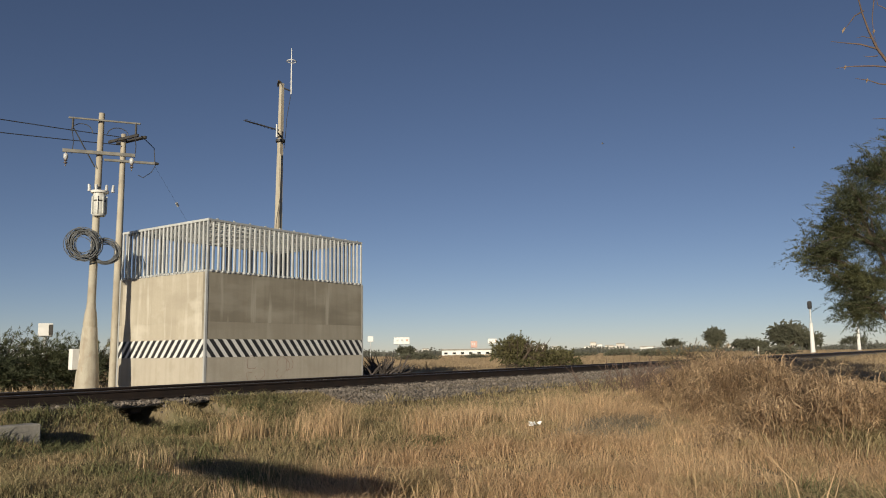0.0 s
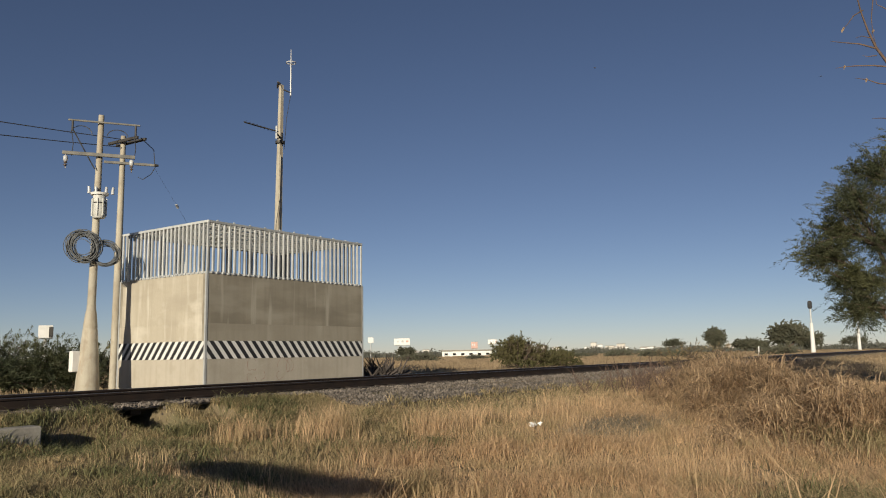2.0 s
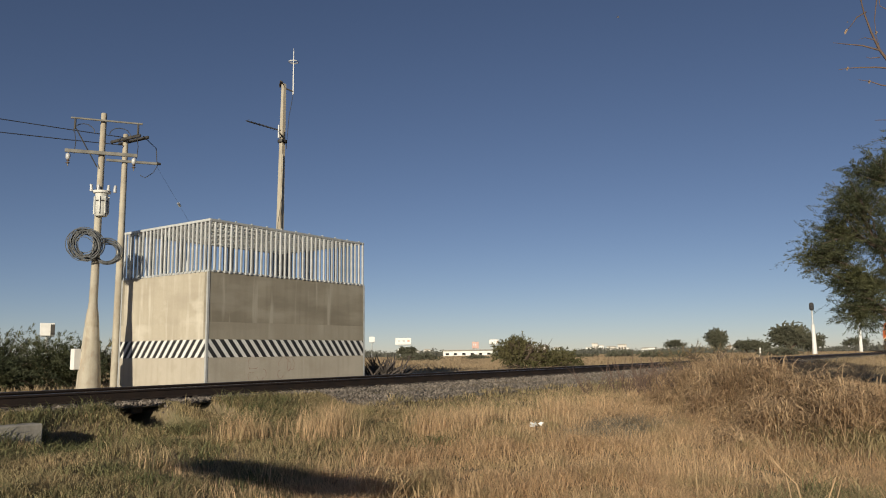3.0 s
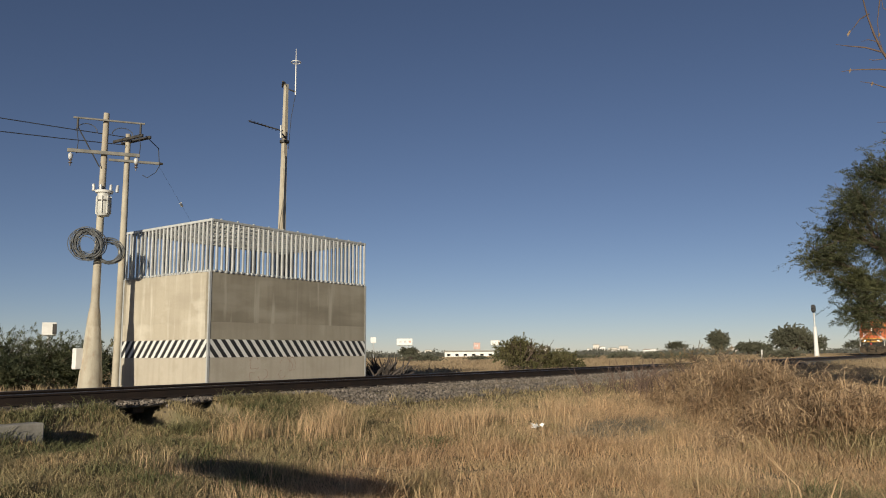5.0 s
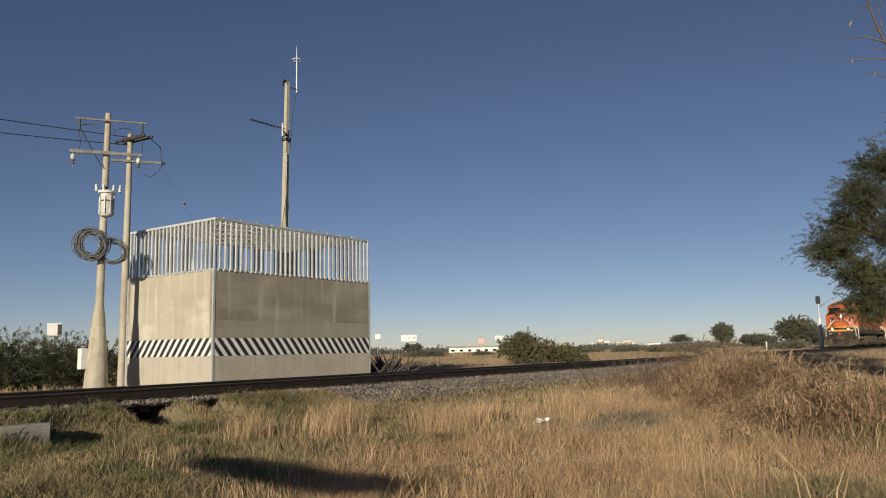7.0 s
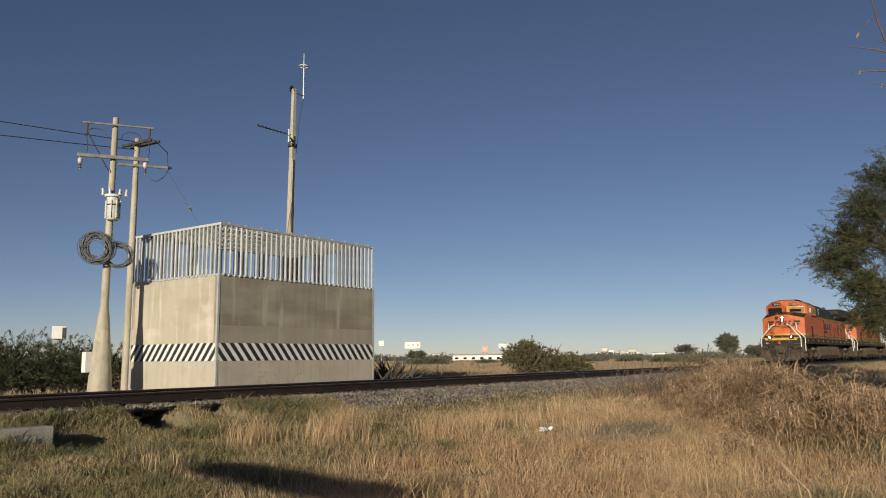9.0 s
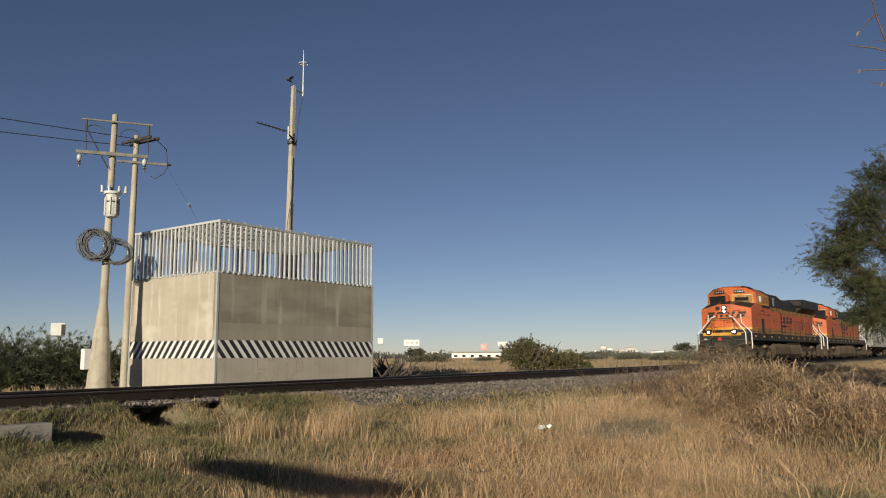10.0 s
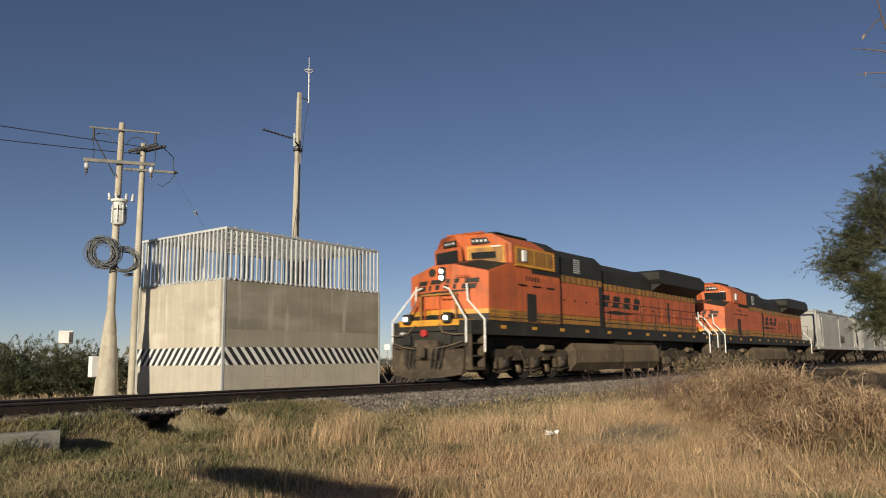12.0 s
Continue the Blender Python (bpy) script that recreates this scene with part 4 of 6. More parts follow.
    pane(-1.40, -0.06, 3.42, 4.20, "cab_front", ORANGE, 0.02)
    pane(0.06, 1.40, 3.42, 4.20, "cab_front", ORANGE, 0.02)
    for sy in (-1, 1):
        a0, a1 = sorted((sy * 0.16, sy * 1.34))
        b0, b1 = sorted((sy * 0.22, sy * 1.27))
        if sy < 0:      # shade drawn over most of the pane on the driver's side
            pane(a0, a1, 3.58, 4.16, "window_frame", YELLOW, 0.035, "yellow windshield surround")
            pane(b0, b1, 3.65, 4.09, "sun_shade", OCHRE, 0.045, "drawn ochre sun shade")
            pane(-1.08, -0.34, 3.76, 3.96, "windshield", GLASS, 0.055, "dark windshield slot")
            pane(-1.25, -0.95, 4.105, 4.14, "wiper", WHITE, 0.06, "pale wiper arm")
        else:
            pane(b0, b1, 3.56, 4.09, "windshield", GLASS, 0.05, "dark windshield")
        pane(*sorted((sy * 0.30, sy * 0.92)), 4.23, 4.42, "number_board", LOCO_BLACK, 0.0, "black number board with pale marks")
        for k in range(4):
            yy = sy * (0.38 + 0.13 * k)
            pane(yy - 0.03, yy + 0.03, 4.29, 4.36, "number_mark", PORCELAIN, 0.012)
    for sy in (-1, 1):
        y = sy * (W + 0.004)
        ya, yb = sorted((y, y - sy * 0.03))
        part("cab_side_panel", Shape().box(1.50, 3.98, ya, yb, 3.56, 4.17, 0.01), YELLOW, cab, "yellow cab side panel")
        for x0, x1 in ((1.58, 2.62), (2.70, 3.40), (3.47, 3.90)):
            part("side_screen", Shape().box(x0, x1, *sorted((y, y + sy * 0.010)), 3.63, 4.10, 0.008), OCHRE, cab, "ochre screened side window")
        for k in range(5):
            part("screen_rib", Shape().box(3.93, 4.0, *sorted((y, y + sy * 0.03)), 3.60 + k * 0.11, 3.66 + k * 0.11, 0.005), YELLOW, cab)
        part("window_visor", Shape().box(1.86, 2.12, *sorted((y, y + sy * 0.07)), 3.68, 4.06, 0.03), WHITE, cab, "pale wind deflector")
        part("side_window", Shape().box(1.64, 1.84, *sorted((y, y + sy * 0.016)), 3.68, 4.06, 0.01), AMBER_GLASS, cab, "amber cab side window")
        part("panel_rim", Shape().box(1.46, 4.02, *sorted((y - sy * 0.02, y + sy * 0.05)), 3.52, 3.565, 0.01), YELLOW, cab)
        # black strip along the cab side, below the window panel's rim
        part("shadowed_gutter", Shape().box(2.5, 4.34, *sorted((y - sy * 0.02, y + sy * 0.006)), 3.36, 3.515, 0.0), LOCO_BLACK, cab, "black strip under the windows")
        part("rear_quarter", Shape().box(4.03, 4.35, *sorted((y - sy * 0.02, y + sy * 0.004)), 3.52, 4.26, 0.0), LOCO_BLACK, cab, "black rear quarter of the cab")
        part("lower_band", Shape().box(-0.02, 4.34, *sorted((y - sy * 0.022, y)), 1.77, 2.112, 0.0), LOCO_BLACK, cab)
        for z0, z1, mat in ((2.01, 2.105, OCHRE), (1.90, 1.99, OCHRE), (1.79, 1.87, OCHRE)):
            part("cab_lower_stripe", Shape().box(-0.02, 4.33, *sorted((y - sy * 0.02, y + sy * 0.003)), z0, z1, 0.0), mat, cab, "grimy yellow stripe")
        # thin plate added over the cab side to carry the dimmed orange
        part("cab_side_skin", Shape().box(0.0, 4.35, *sorted((y - sy * 0.02, y + sy * 0.001)), 2.112, 3.22, 0.0), ORANGE_DIM_GRIMY, cab, "grimy orange cab side, toned down for grazing sun")
        part("cab_door", Shape().box(2.15, 2.75, *sorted((y - sy * 0.02, y + sy * 0.008)), 1.80, 2.70, 0.02), LOCO_BLACK, cab, "dark side door")
        for k in range(3):
            part("grab_bar", Shape().tube([(1.6 + k * 0.9, y + sy * 0.03, 2.95), (2.1 + k * 0.9, y + sy * 0.03, 2.95)], 0.02, 5), LOCO_BLACK, cab)
        for k in range(5):
            part("number_mark", Shape().box(2.1 + k * 0.19, 2.2 + k * 0.19, *sorted((y - sy * 0.02, y + sy * 0.003)), 3.10, 3.24, 0.0), LOCO_BLACK, cab)
    part("roof_box", Shape().box(1.6, 3.6, -0.7, 0.7, 4.63, 4.71, 0.04), LOCO_BLACK, cab, "roof air conditioner")
    part("roof_cover", Shape().prism([(-W - 0.02, 4.225), (-0.99, 4.55), (-0.4, 4.63), (0.4, 4.63), (0.99, 4.55), (W + 0.02, 4.225), (W + 0.02, 4.19), (-W - 0.02, 4.19)], 3.35, 4.36, "x"), LOCO_BLACK, cab, "dark roof panels")
    part("roof_top", Shape().prism([(-1.0, 4.54), (-0.4, 4.628), (0.4, 4.628), (1.0, 4.54), (1.0, 4.50), (-1.0, 4.50)], 1.55, 3.34, "x"), LOCO_BLACK, cab, "dark roof top")
    part("roof_edge", Shape().box(0.82, 1.0, -0.7, 0.7, 4.55, 4.625, 0.03), ORANGE, cab)
    # long hood in stages
    H = 1.02
    def hood(x0, x1, z_top, half, name, orange=True):
        lowr = part(name, Shape().box(x0, x1, -half, half, 2.14, 3.26, 0.02), ORANGE_DIM_GRIMY, loco, "orange hood side with louvres")
        part("yellow_stripe", Shape().box(x0, x1, -half - 0.004, half + 0.004, 3.264, 3.52, 0.01), OCHRE, lowr, "yellow stripe along the hood")
        part("hood_roof", Shape().prism([(-half, 3.524), (half, 3.524), (half, z_top - 0.28), (half - 0.28, z_top), (-half + 0.28, z_top), (-half, z_top - 0.28)], x0, x1, "x"), LOCO_BLACK, lowr, "black hood roof")
        part("lower_stripe", Shape().box(x0, x1, -half - 0.004, half + 0.004, 2.01, 2.136, 0.0), OCHRE, lowr, "grimy yellow stripe")
        part("stripe_gap", Shape().box(x0, x1, -half, half, 1.975, 2.008, 0.0), LOCO_BLACK, lowr)
        part("lower_stripe", Shape().box(x0, x1, -half - 0.004, half + 0.004, 1.83, 1.973, 0.0), OCHRE, lowr, "grimy yellow stripe")
        part("hood_base", Shape().box(x0, x1, -half, half, 1.765, 1.828, 0.0), LOCO_BLACK, lowr)
        k = x0 + 0.35 if half < 1.2 else x1
        while k < x1 - 0.2:   # door seams
            for sy in (-1, 1):
                part("door_seam", Shape().box(k, k + 0.03, *sorted((sy * (half - 0.02), sy * (half + 0.007))), 2.16, 3.24), LOCO_BLACK, lowr)
            k += 0.86
        for sy in (-1, 1):       # hinges in the upper stripe
            for i in range(int((x1 - x0) / 0.43)):
                part("hinge", Shape().box(x0 + 0.2 + i * 0.43, x0 + 0.25 + i * 0.43, *sorted((sy * (half - 0.01), sy * (half + 0.014))), 3.28, 3.51), LOCO_BLACK, lowr)
        for sy in (-1, 1):       # latches and grab irons
            for i in range(int((x1 - x0) / 0.86)):
                part("latch", Shape().box(x0 + 0.5 + i * 0.86, x0 + 0.62 + i * 0.86, *sorted((sy * (half - 0.01), sy * (half + 0.02))), 2.62, 2.68, 0.008), LOCO_BLACK, lowr)
        return lowr
    blower = hood(4.38, 8.0, 4.42, 1.30, "blower_hood")
    engine = hood(8.02, 12.2, 4.30, H, "engine_hood")
    rear = hood(12.22, 19.1, 4.30, H, "radiator_hood")
    for sy in (-1, 1):
        for k in range(7):
            part("vent_slat", Shape().box(5.75, 6.2, *sorted((sy * 1.28, sy * 1.315)), 3.66 + k * 0.075, 3.70 + k * 0.075, 0.0), GALV, blower, "pale louvre slat")
        part("vent_panel", Shape().box(4.6, 5.5, *sorted((sy * 1.28, sy * 1.306)), 3.65, 4.1, 0.02), LOCO_BLACK, blower)
        # brand lettering becomes plain dark bars
        for k in range(4):
            x = 8.5 + k * 1.0 if sy < 0 else 11.5 - k * 1.0
            for z0, z1, u in ((2.62, 2.83, 0.0), (2.87, 3.08, 0.10)):
                part("dark_block", Shape().prism([(x + u, z0), (x + u + 0.6, z0), (x + u + 0.64, z1), (x + u + 0.04, z1)], *sorted((sy * (H - 0.01), sy * (H + 0.006))), "y"), LOCO_BLACK, engine)
        part("dark_bar", Shape().prism([(8.5, 2.40), (9.8, 2.34), (11.6, 2.42), (9.8, 2.50)], *sorted((sy * (H - 0.01), sy * (H + 0.006))), "y"), LOCO_BLACK, engine)
        part("hood_door", Shape().box(7.72, 8.0, *sorted((sy * 1.29, sy * 1.31)), 1.8, 3.3, 0.01), LOCO_BLACK, blower)
        for k in range(3):
            part("door_post", Shape().box(14.6 + k * 0.75, 14.85 + k * 0.75, *sorted((sy * (H - 0.01), sy * (H + 0.012))), 2.2, 3.1, 0.01), LOCO_BLACK if k % 2 else ORANGE, rear)
    part("exhaust_stack", Shape().box(10.3, 11.1, -0.4, 0.4, 4.30, 4.42, 0.03), GALV, engine, "bare metal exhaust stack")
    rad = Shape().prism([(13.35, 4.34), (13.75, 4.46), (18.6, 4.46), (19.25, 4.28), (19.25, 3.85), (13.55, 3.85), (13.35, 4.02)], -W - 0.03, W + 0.03)
    rad = part("radiator_wing", rad, LOCO_BLACK, loco, "black overhanging radiator")
    for sy in (-1, 1):
        part("wing_underside", Shape().prism([(sy * (H + 0.002), 3.54), (sy * (W + 0.02), 3.845), (sy * (H + 0.002), 3.845)], 13.6, 18.95, "x"), LOCO_BLACK, rad, "sooty slanted underside of the radiator")
    part("sand_box", Shape().box(19.1, 19.5, -0.9, 0.9, 1.765, 3.3, 0.05), LOCO_BLACK, loco)
    # walkway rails
    def rail_run(pts, r=0.015, mat=LOCO_BLACK, name="handrail", lab=""):
        return part(name, Shape().tube(pts, r, 6), mat, loco, lab)
    for sy in (-1, 1):
        y = sy * 1.42
        rail_run([(8.1, y, 2.75), (19.2, y, 2.75)])
        for k in range(8):
            rail_run([(8.2 + k * 1.55, y, 1.76), (8.2 + k * 1.55, y, 2.75)], 0.013, LOCO_BLACK, "stanchion")
        # white bent handrails and side steps at both ends
        for x, d in ((-0.95, -1), (20.2, 1)):
            i = x - d * 0.64
            rail_run([(i, sy * 1.495, 0.85), (i, sy * 1.495, 1.80), (i + d * 0.10, sy * 0.98, 2.38), (i + d * 0.10, sy * 0.95, 2.88)], 0.030, WHITE, "handrail", "white handrail")
            rail_run([(x + d * 0.11, sy * 1.36, 1.12), (x + d * 0.11, sy * 1.36, 1.80), (x - d * 0.10, sy * 0.62, 2.70), (x - d * 0.12, sy * 0.40, 2.78)], 0.030, WHITE, "handrail", "white handrail")
            well = part("step_well", Shape().box(min(x, i), max(x, i), *sorted((sy * 1.06, sy * 1.10)), 0.34, 1.36, 0.01), DUSTY, loco, "dusty side entrance steps")
            for k in range(4):
                part("step", Shape().box(min(x, i), max(x, i), *sorted((sy * 1.12, sy * 1.47)), 0.36 + 0.36 * k, 0.40 + 0.36 * k, 0.006), DUSTY, well)
            for e in (x, i):
                part("side_plate", Shape().box(e - 0.02, e + 0.02, *sorted((sy * 1.105, sy * 1.475)), 0.34, 1.36, 0.008), DUSTY, well)
            part("toe_board", Shape().box(min(x, i) + 0.025, max(x, i) - 0.025, *sorted((sy * 1.472, sy * 1.484)), 0.34, 0.44, 0.004), DUSTY, well)
    # pilot plough, end plates, couplers, ditch lights, hoses
    for x, d in ((-0.95, -1), (20.2, 1)):
        part("end_plate", Shape().box(*sorted((x, x + d * 0.08)), -1.33, 1.33, 1.0, 1.75, 0.02), LOCO_BLACK, loco, "sooty end plate")
        wagon_coupler(loco, x + d * 0.45, d)
        part("draft_box", Shape().box(*sorted((x + d * 0.081, x + d * 0.26)), -0.42, 0.42, 0.62, 1.22, 0.04), DUSTY, loco, "dusty draft gear pocket")
        part("anticlimber", Shape().box(*sorted((x + d * 0.081, x + d * 0.17)), -1.05, 1.05, 1.46, 1.58, 0.02), LOCO_BLACK, loco, "grimy anticlimber ledge")
        for sy in (-1, 1):
            part("hose_bracket", Shape().box(*sorted((x + d * 0.081, x + d * 0.2)), *sorted((sy * 0.62, sy * 0.88)), 1.08, 1.38, 0.02), LOCO_BLACK, loco)
            part("uncoupling_rod", Shape().tube([(x + d * 0.15, sy * 0.45, 1.66), (x + d * 0.26, sy * 0.62, 1.44), (x + d * 0.24, sy * 1.0, 1.36), (x + d * 0.16, sy * 1.34, 1.36)], 0.018, 6), TANKPAINT, loco, "dusty bent uncoupling rod")
            part("pilot_grab", Shape().tube([(x + d * 0.27, sy * 0.3, 0.96), (x + d * 0.32, sy * 0.8, 1.02), (x + d * 0.2, sy * 1.3, 1.16)], 0.016, 6), TANKPAINT, loco)
        plough = Shape()
        rows = []
        for k in range(15):                         # a curved blade, drawn forward in the middle
            u = -1 + k / 7
            y, out = 1.27 * u, 1 - abs(u) ** 1.6
            rows.append([(x, y, 0.98), (x + d * (0.10 + 0.06 * out), y, 0.94), (x + d * (0.09 + 0.12 * out), y, 0.62 + 0.10 * abs(u)), (x + d * (0.16 + 0.22 * out), y, 0.34 + 0.10 * u * u), (x + d * (0.22 + 0.36 * out), y, 0.11 + 0.12 * u * u), (x, y, 0.14 + 0.12 * u * u)])
        plough.loft(rows)
        part("plough", plough, DUSTY, loco, "dust-covered pilot plough")
        for sy in (-1, 1):
            for k in range(3):
                y = sy * (0.35 + 0.16 * k)
                part("air_hose", Shape().tube([(x + d * 0.12, y, 1.15), (x + d * 0.38, y, 0.85), (x + d * 0.4, y * 0.95, 0.5), (x + d * 0.3, y * 0.8, 0.35)], 0.028, 6), LOCO_BLACK, loco)
            part("cut_lever", Shape().tube([(x + d * 0.14, sy * 0.2, 1.1), (x + d * 0.2, sy * 0.8, 0.95), (x + d * 0.2, sy * 1.3, 1.05)], 0.022, 5), DUSTY, loco)
    for sy in (-1, 1):
        box = part("ditch_light", Shape().box(-1.20, -0.92, sy * 0.74 - 0.14, sy * 0.74 + 0.14, 1.69, 1.99, 0.04), LOCO_BLACK, loco, "lit ditch light in a black housing")
        part("lens", Shape().tube([(-1.205, sy * 0.74, 1.84), (-1.22, sy * 0.74, 1.84)], 0.068, 14), LAMP, box, "lit white lens")
    part("front_walkway", Shape().box(-1.0, -0.44, -1.25, 1.25, 1.765, 1.80, 0.01).box(-1.06, -1.0, -1.1, 1.1, 1.62, 1.80, 0.01), YELLOW, loco, "yellow step edge")
    part("red_valve", Shape().tube([(-1.02, 0.12, 1.42), (-1.14, 0.12, 1.42)], 0.11, 12), RED, loco, "round red cap")
    part("round_horn", Shape().tube([(-1.02, 0.95, 1.42), (-1.10, 0.95, 1.42)], 0.09, 12), PORCELAIN, loco)
    # tank and trucks
    tank = Shape()
    tp = [(-1.40, 0.95), (-1.40, 0.50), (-1.15, 0.22), (1.15, 0.22), (1.40, 0.50), (1.40, 0.95), (1.25, 1.18), (-1.25, 1.18)]
    tank.prism(tp, 5.55, 13.1, "x")
    tank = part("fuel_tank", tank, TANKPAINT, loco, "dusty beige fuel tank")
    for x in (5.53, 9.4, 13.08):
        part("tank_band", Shape().prism([(y * 1.008, 0.7 + (z - 0.7) * 1.012) for y, z in tp], x, x + 0.07, "x"), DUSTY, tank)
    for sy in (-1, 1):
        part("air_reservoir", Shape().tube([(9.0, sy * 1.2, 1.26), (12.8, sy * 1.2, 1.26)], 0.12, 10), DUSTY, tank)
    # black paint here stands for the dark void between sill and bogies
    part("underframe", Shape().box(0.3, 19.5, -0.7, 0.7, 1.0, 1.36, 0.02), LOCO_BLACK, loco)
    axles = list(truck_frame(loco, 3.0, 1.85)) + list(truck_frame(loco, 16.6, 1.85))
    for sy in (-1, 1):
        for xc in (3.0, 16.6):
            part("sand_pipe", Shape().tube([(xc - 2.6, sy * 1.2, 1.3), (xc - 2.55, sy * 1.0, 0.7), (xc - 2.3, sy * 0.8, 0.15)], 0.03, 6), DUSTY, loco)
    for x in axles:
        wheelset(loco, x)
    return loco


def build_wagon():
    """A covered hopper; its front coupler face at x = 0, running towards -x."""
    w = thing("hopper_wagon", "pale grey covered hopper wagon with rust stains", "freight wagon", group="hopper wagons of the train")
    L, half = 17.6, 1.5
    def sect(x, z0):
        return [(x, -half, z0), (x, -half - 0.04, 2.6), (x, -half + 0.02, 3.7), (x, -0.9, 4.12), (x, 0.9, 4.12), (x, half - 0.02, 3.7), (x, half + 0.04, 2.6), (x, half, z0)]
    body = Shape().loft([sect(1.7, 2.6), sect(2.3, 1.32), sect(L - 2.3, 1.32), sect(L - 1.7, 2.6)])
    body = part("hopper_body", body, GREY_WAGON, w, "rounded pale grey hopper body")
    for k in range(3):
        x = 2.3 + k * (L - 4.6) / 2
        for sy in (-1, 1):
            part("side_rib", Shape().box(x - 0.03, x + 0.03, *sorted((sy * (half), sy * (half + 0.06))), 1.3, 3.6, 0.01), GREY_WAGON, body)
    for sy in (-1, 1):
        part("side_sill", Shape().box(0.75, L - 0.75, *sorted((sy * 1.38, sy * 1.54)), 1.16, 1.36, 0.02), GREY_WAGON, w, "grey side sill")
        part("top_rail", Shape().box(1.7, L - 1.7, *sorted((sy * 1.0, sy * 1.1)), 4.1, 4.2, 0.02), GREY_WAGON, w)
        for k in range(4):
            part("stain_bar", Shape().box(9.2 + k * 0.5, 9.6 + k * 0.42, *sorted((sy * (half + 0.02), sy * (half + 0.045))), 1.7, 2.3 - 0.1 * (k % 2), 0.0), DUSTY, body)
    part("roof_walk", Shape().box(1.2, L - 1.2, -0.35, 0.35, 4.24, 4.28, 0.01), GALV, w, "steel roof walkway")
    for k in range(5):
        part("hatch", Shape().box(2.6 + k * 2.7, 4.2 + k * 2.7, -0.5, 0.5, 4.12, 4.22, 0.03), GREY_WAGON, w)
    for x, d in ((0.75, -1), (L - 0.75, 1)):
        part("end_platform", Shape().box(*sorted((x, x - d * 1.4)), -1.4, 1.4, 1.1, 1.3, 0.02), DUSTY, w)
        for sy in (-1, 1):
            part("end_post", Shape().box(x - 0.05, x + 0.05, *sorted((sy * 1.38, sy * 1.48)), 1.3, 4.05, 0.01), GREY_WAGON, w)
            part("slope_brace", Shape().tube([(x, sy * 1.3, 1.35), (x - d * 1.2, sy * 1.3, 2.9)], 0.06, 6), GREY_WAGON, w)
            for k in range(8):
                part("rung", Shape().tube([(x - 0.02, sy * 1.5, 0.6 + 0.42 * k), (x - d * 0.45, sy * 1.5, 0.6 + 0.42 * k)], 0.018, 5), GREY_WAGON, w)
        part("top_beam", Shape().box(x - 0.06, x + 0.06, -1.45, 1.45, 3.98, 4.08, 0.02), GREY_WAGON, w)
        wagon_coupler(w, x + d * 0.6, d)
    for k in range(3):
        x = 5.0 + k * 3.6
        part("chute", Shape().loft([[(x - 1.4, -1.35, 1.3), (x + 1.4, -1.35, 1.3), (x + 1.4, 1.35, 1.3), (x - 1.4, 1.35, 1.3)], [(x - 0.3, -0.5, 0.35), (x + 0.3, -0.5, 0.35), (x + 0.3, 0.5, 0.35), (x - 0.3, 0.5, 0.35)]]), DUSTY, w, "dark discharge chute")
    axles = list(truck_frame(w, 2.4, 1.78, False)) + list(truck_frame(w, L - 2.4, 1.78, False))
    part("centre_sill", Shape().box(0.6, L - 0.6, -0.3, 0.3, 0.9, 1.2, 0.02), DUSTY, w)
    for x in axles:
        wheelset(w, x, 0.46)
    return w


LOCO_STEP, WAGON_STEP = 22.3, 17.8
lead = build_locomotive()
second = copy_thing(lead, pose(0, 0, 0))
for ob in second.children_recursive:      # the second unit runs with its lamps off
    if ob.data and ob.data.materials and ob.data.materials[0] == LAMP:
        ob.data = ob.data.copy()
        ob.data.materials[0] = PORCELAIN
        ob["label"] = "unlit glass lens"
    elif ob.name.split(".")[0] in ("cab_side_panel", "window_frame", "sun_shade", "side_screen", "panel_rim", "screen_rib"):
        ob.data = ob.data.copy()
        ob.data.materials[0] = GLASS if ob.name.startswith("sun_shade") else ORANGE
second["label"] = "second orange and black diesel locomotive coupled behind the first"
wagon = build_wagon()
wagons = [wagon] + [copy_thing(wagon, pose(0, 0, 0)) for _ in range(3)]


# ---- grass ----
def blades(x, y, z, tall, wide, lean, curl=0.35):
    """Bent blades of three triangles each; returns verts and faces."""
    n = len(x)
    a, b = rng.uniform(0, 2 * np.pi, n), rng.uniform(0, 2 * np.pi, n)
    dx, dy = np.cos(a), np.sin(a)                     # way in which the blade leans
    wx, wy = np.cos(b) * wide / 2, np.sin(b) * wide / 2
    L = lean * rng.uniform(0.3, 1.3, n)
    base, mid, tip = np.stack((x, y, z - 0.03), -1), None, None
    mid = np.stack((x + dx * tall * L * 0.35, y + dy * tall * L * 0.35, z + tall * 0.58), -1)
    tip = np.stack((x + dx * tall * L * (1 + curl), y + dy * tall * L * (1 + curl), z + tall * (1 - 0.45 * np.minimum(L, 1.4) ** 2 * curl)), -1)
    w = np.stack((wx, wy, np.zeros(n)), -1)
    v = np.stack((base - w, base + w, mid + w * 0.75, mid - w * 0.75, tip), 1).reshape(-1, 3)
    k = 5 * np.arange(n)[:, None, None]
    f = (np.array([(0, 1, 2), (0, 2, 3), (3, 2, 4)])[None] + k).reshape(-1, 3)
    return v, f


def patch(name, label, mat, x, y, tall, wide, lean, category="grass", z=None, curl=0.35):
    v, f = blades(x, y, height(x, y) if z is None else z, tall, wide, lean, curl)
    return tagged(new(name, array_mesh(name, v, f, mat)), label, category, kind="stuff")


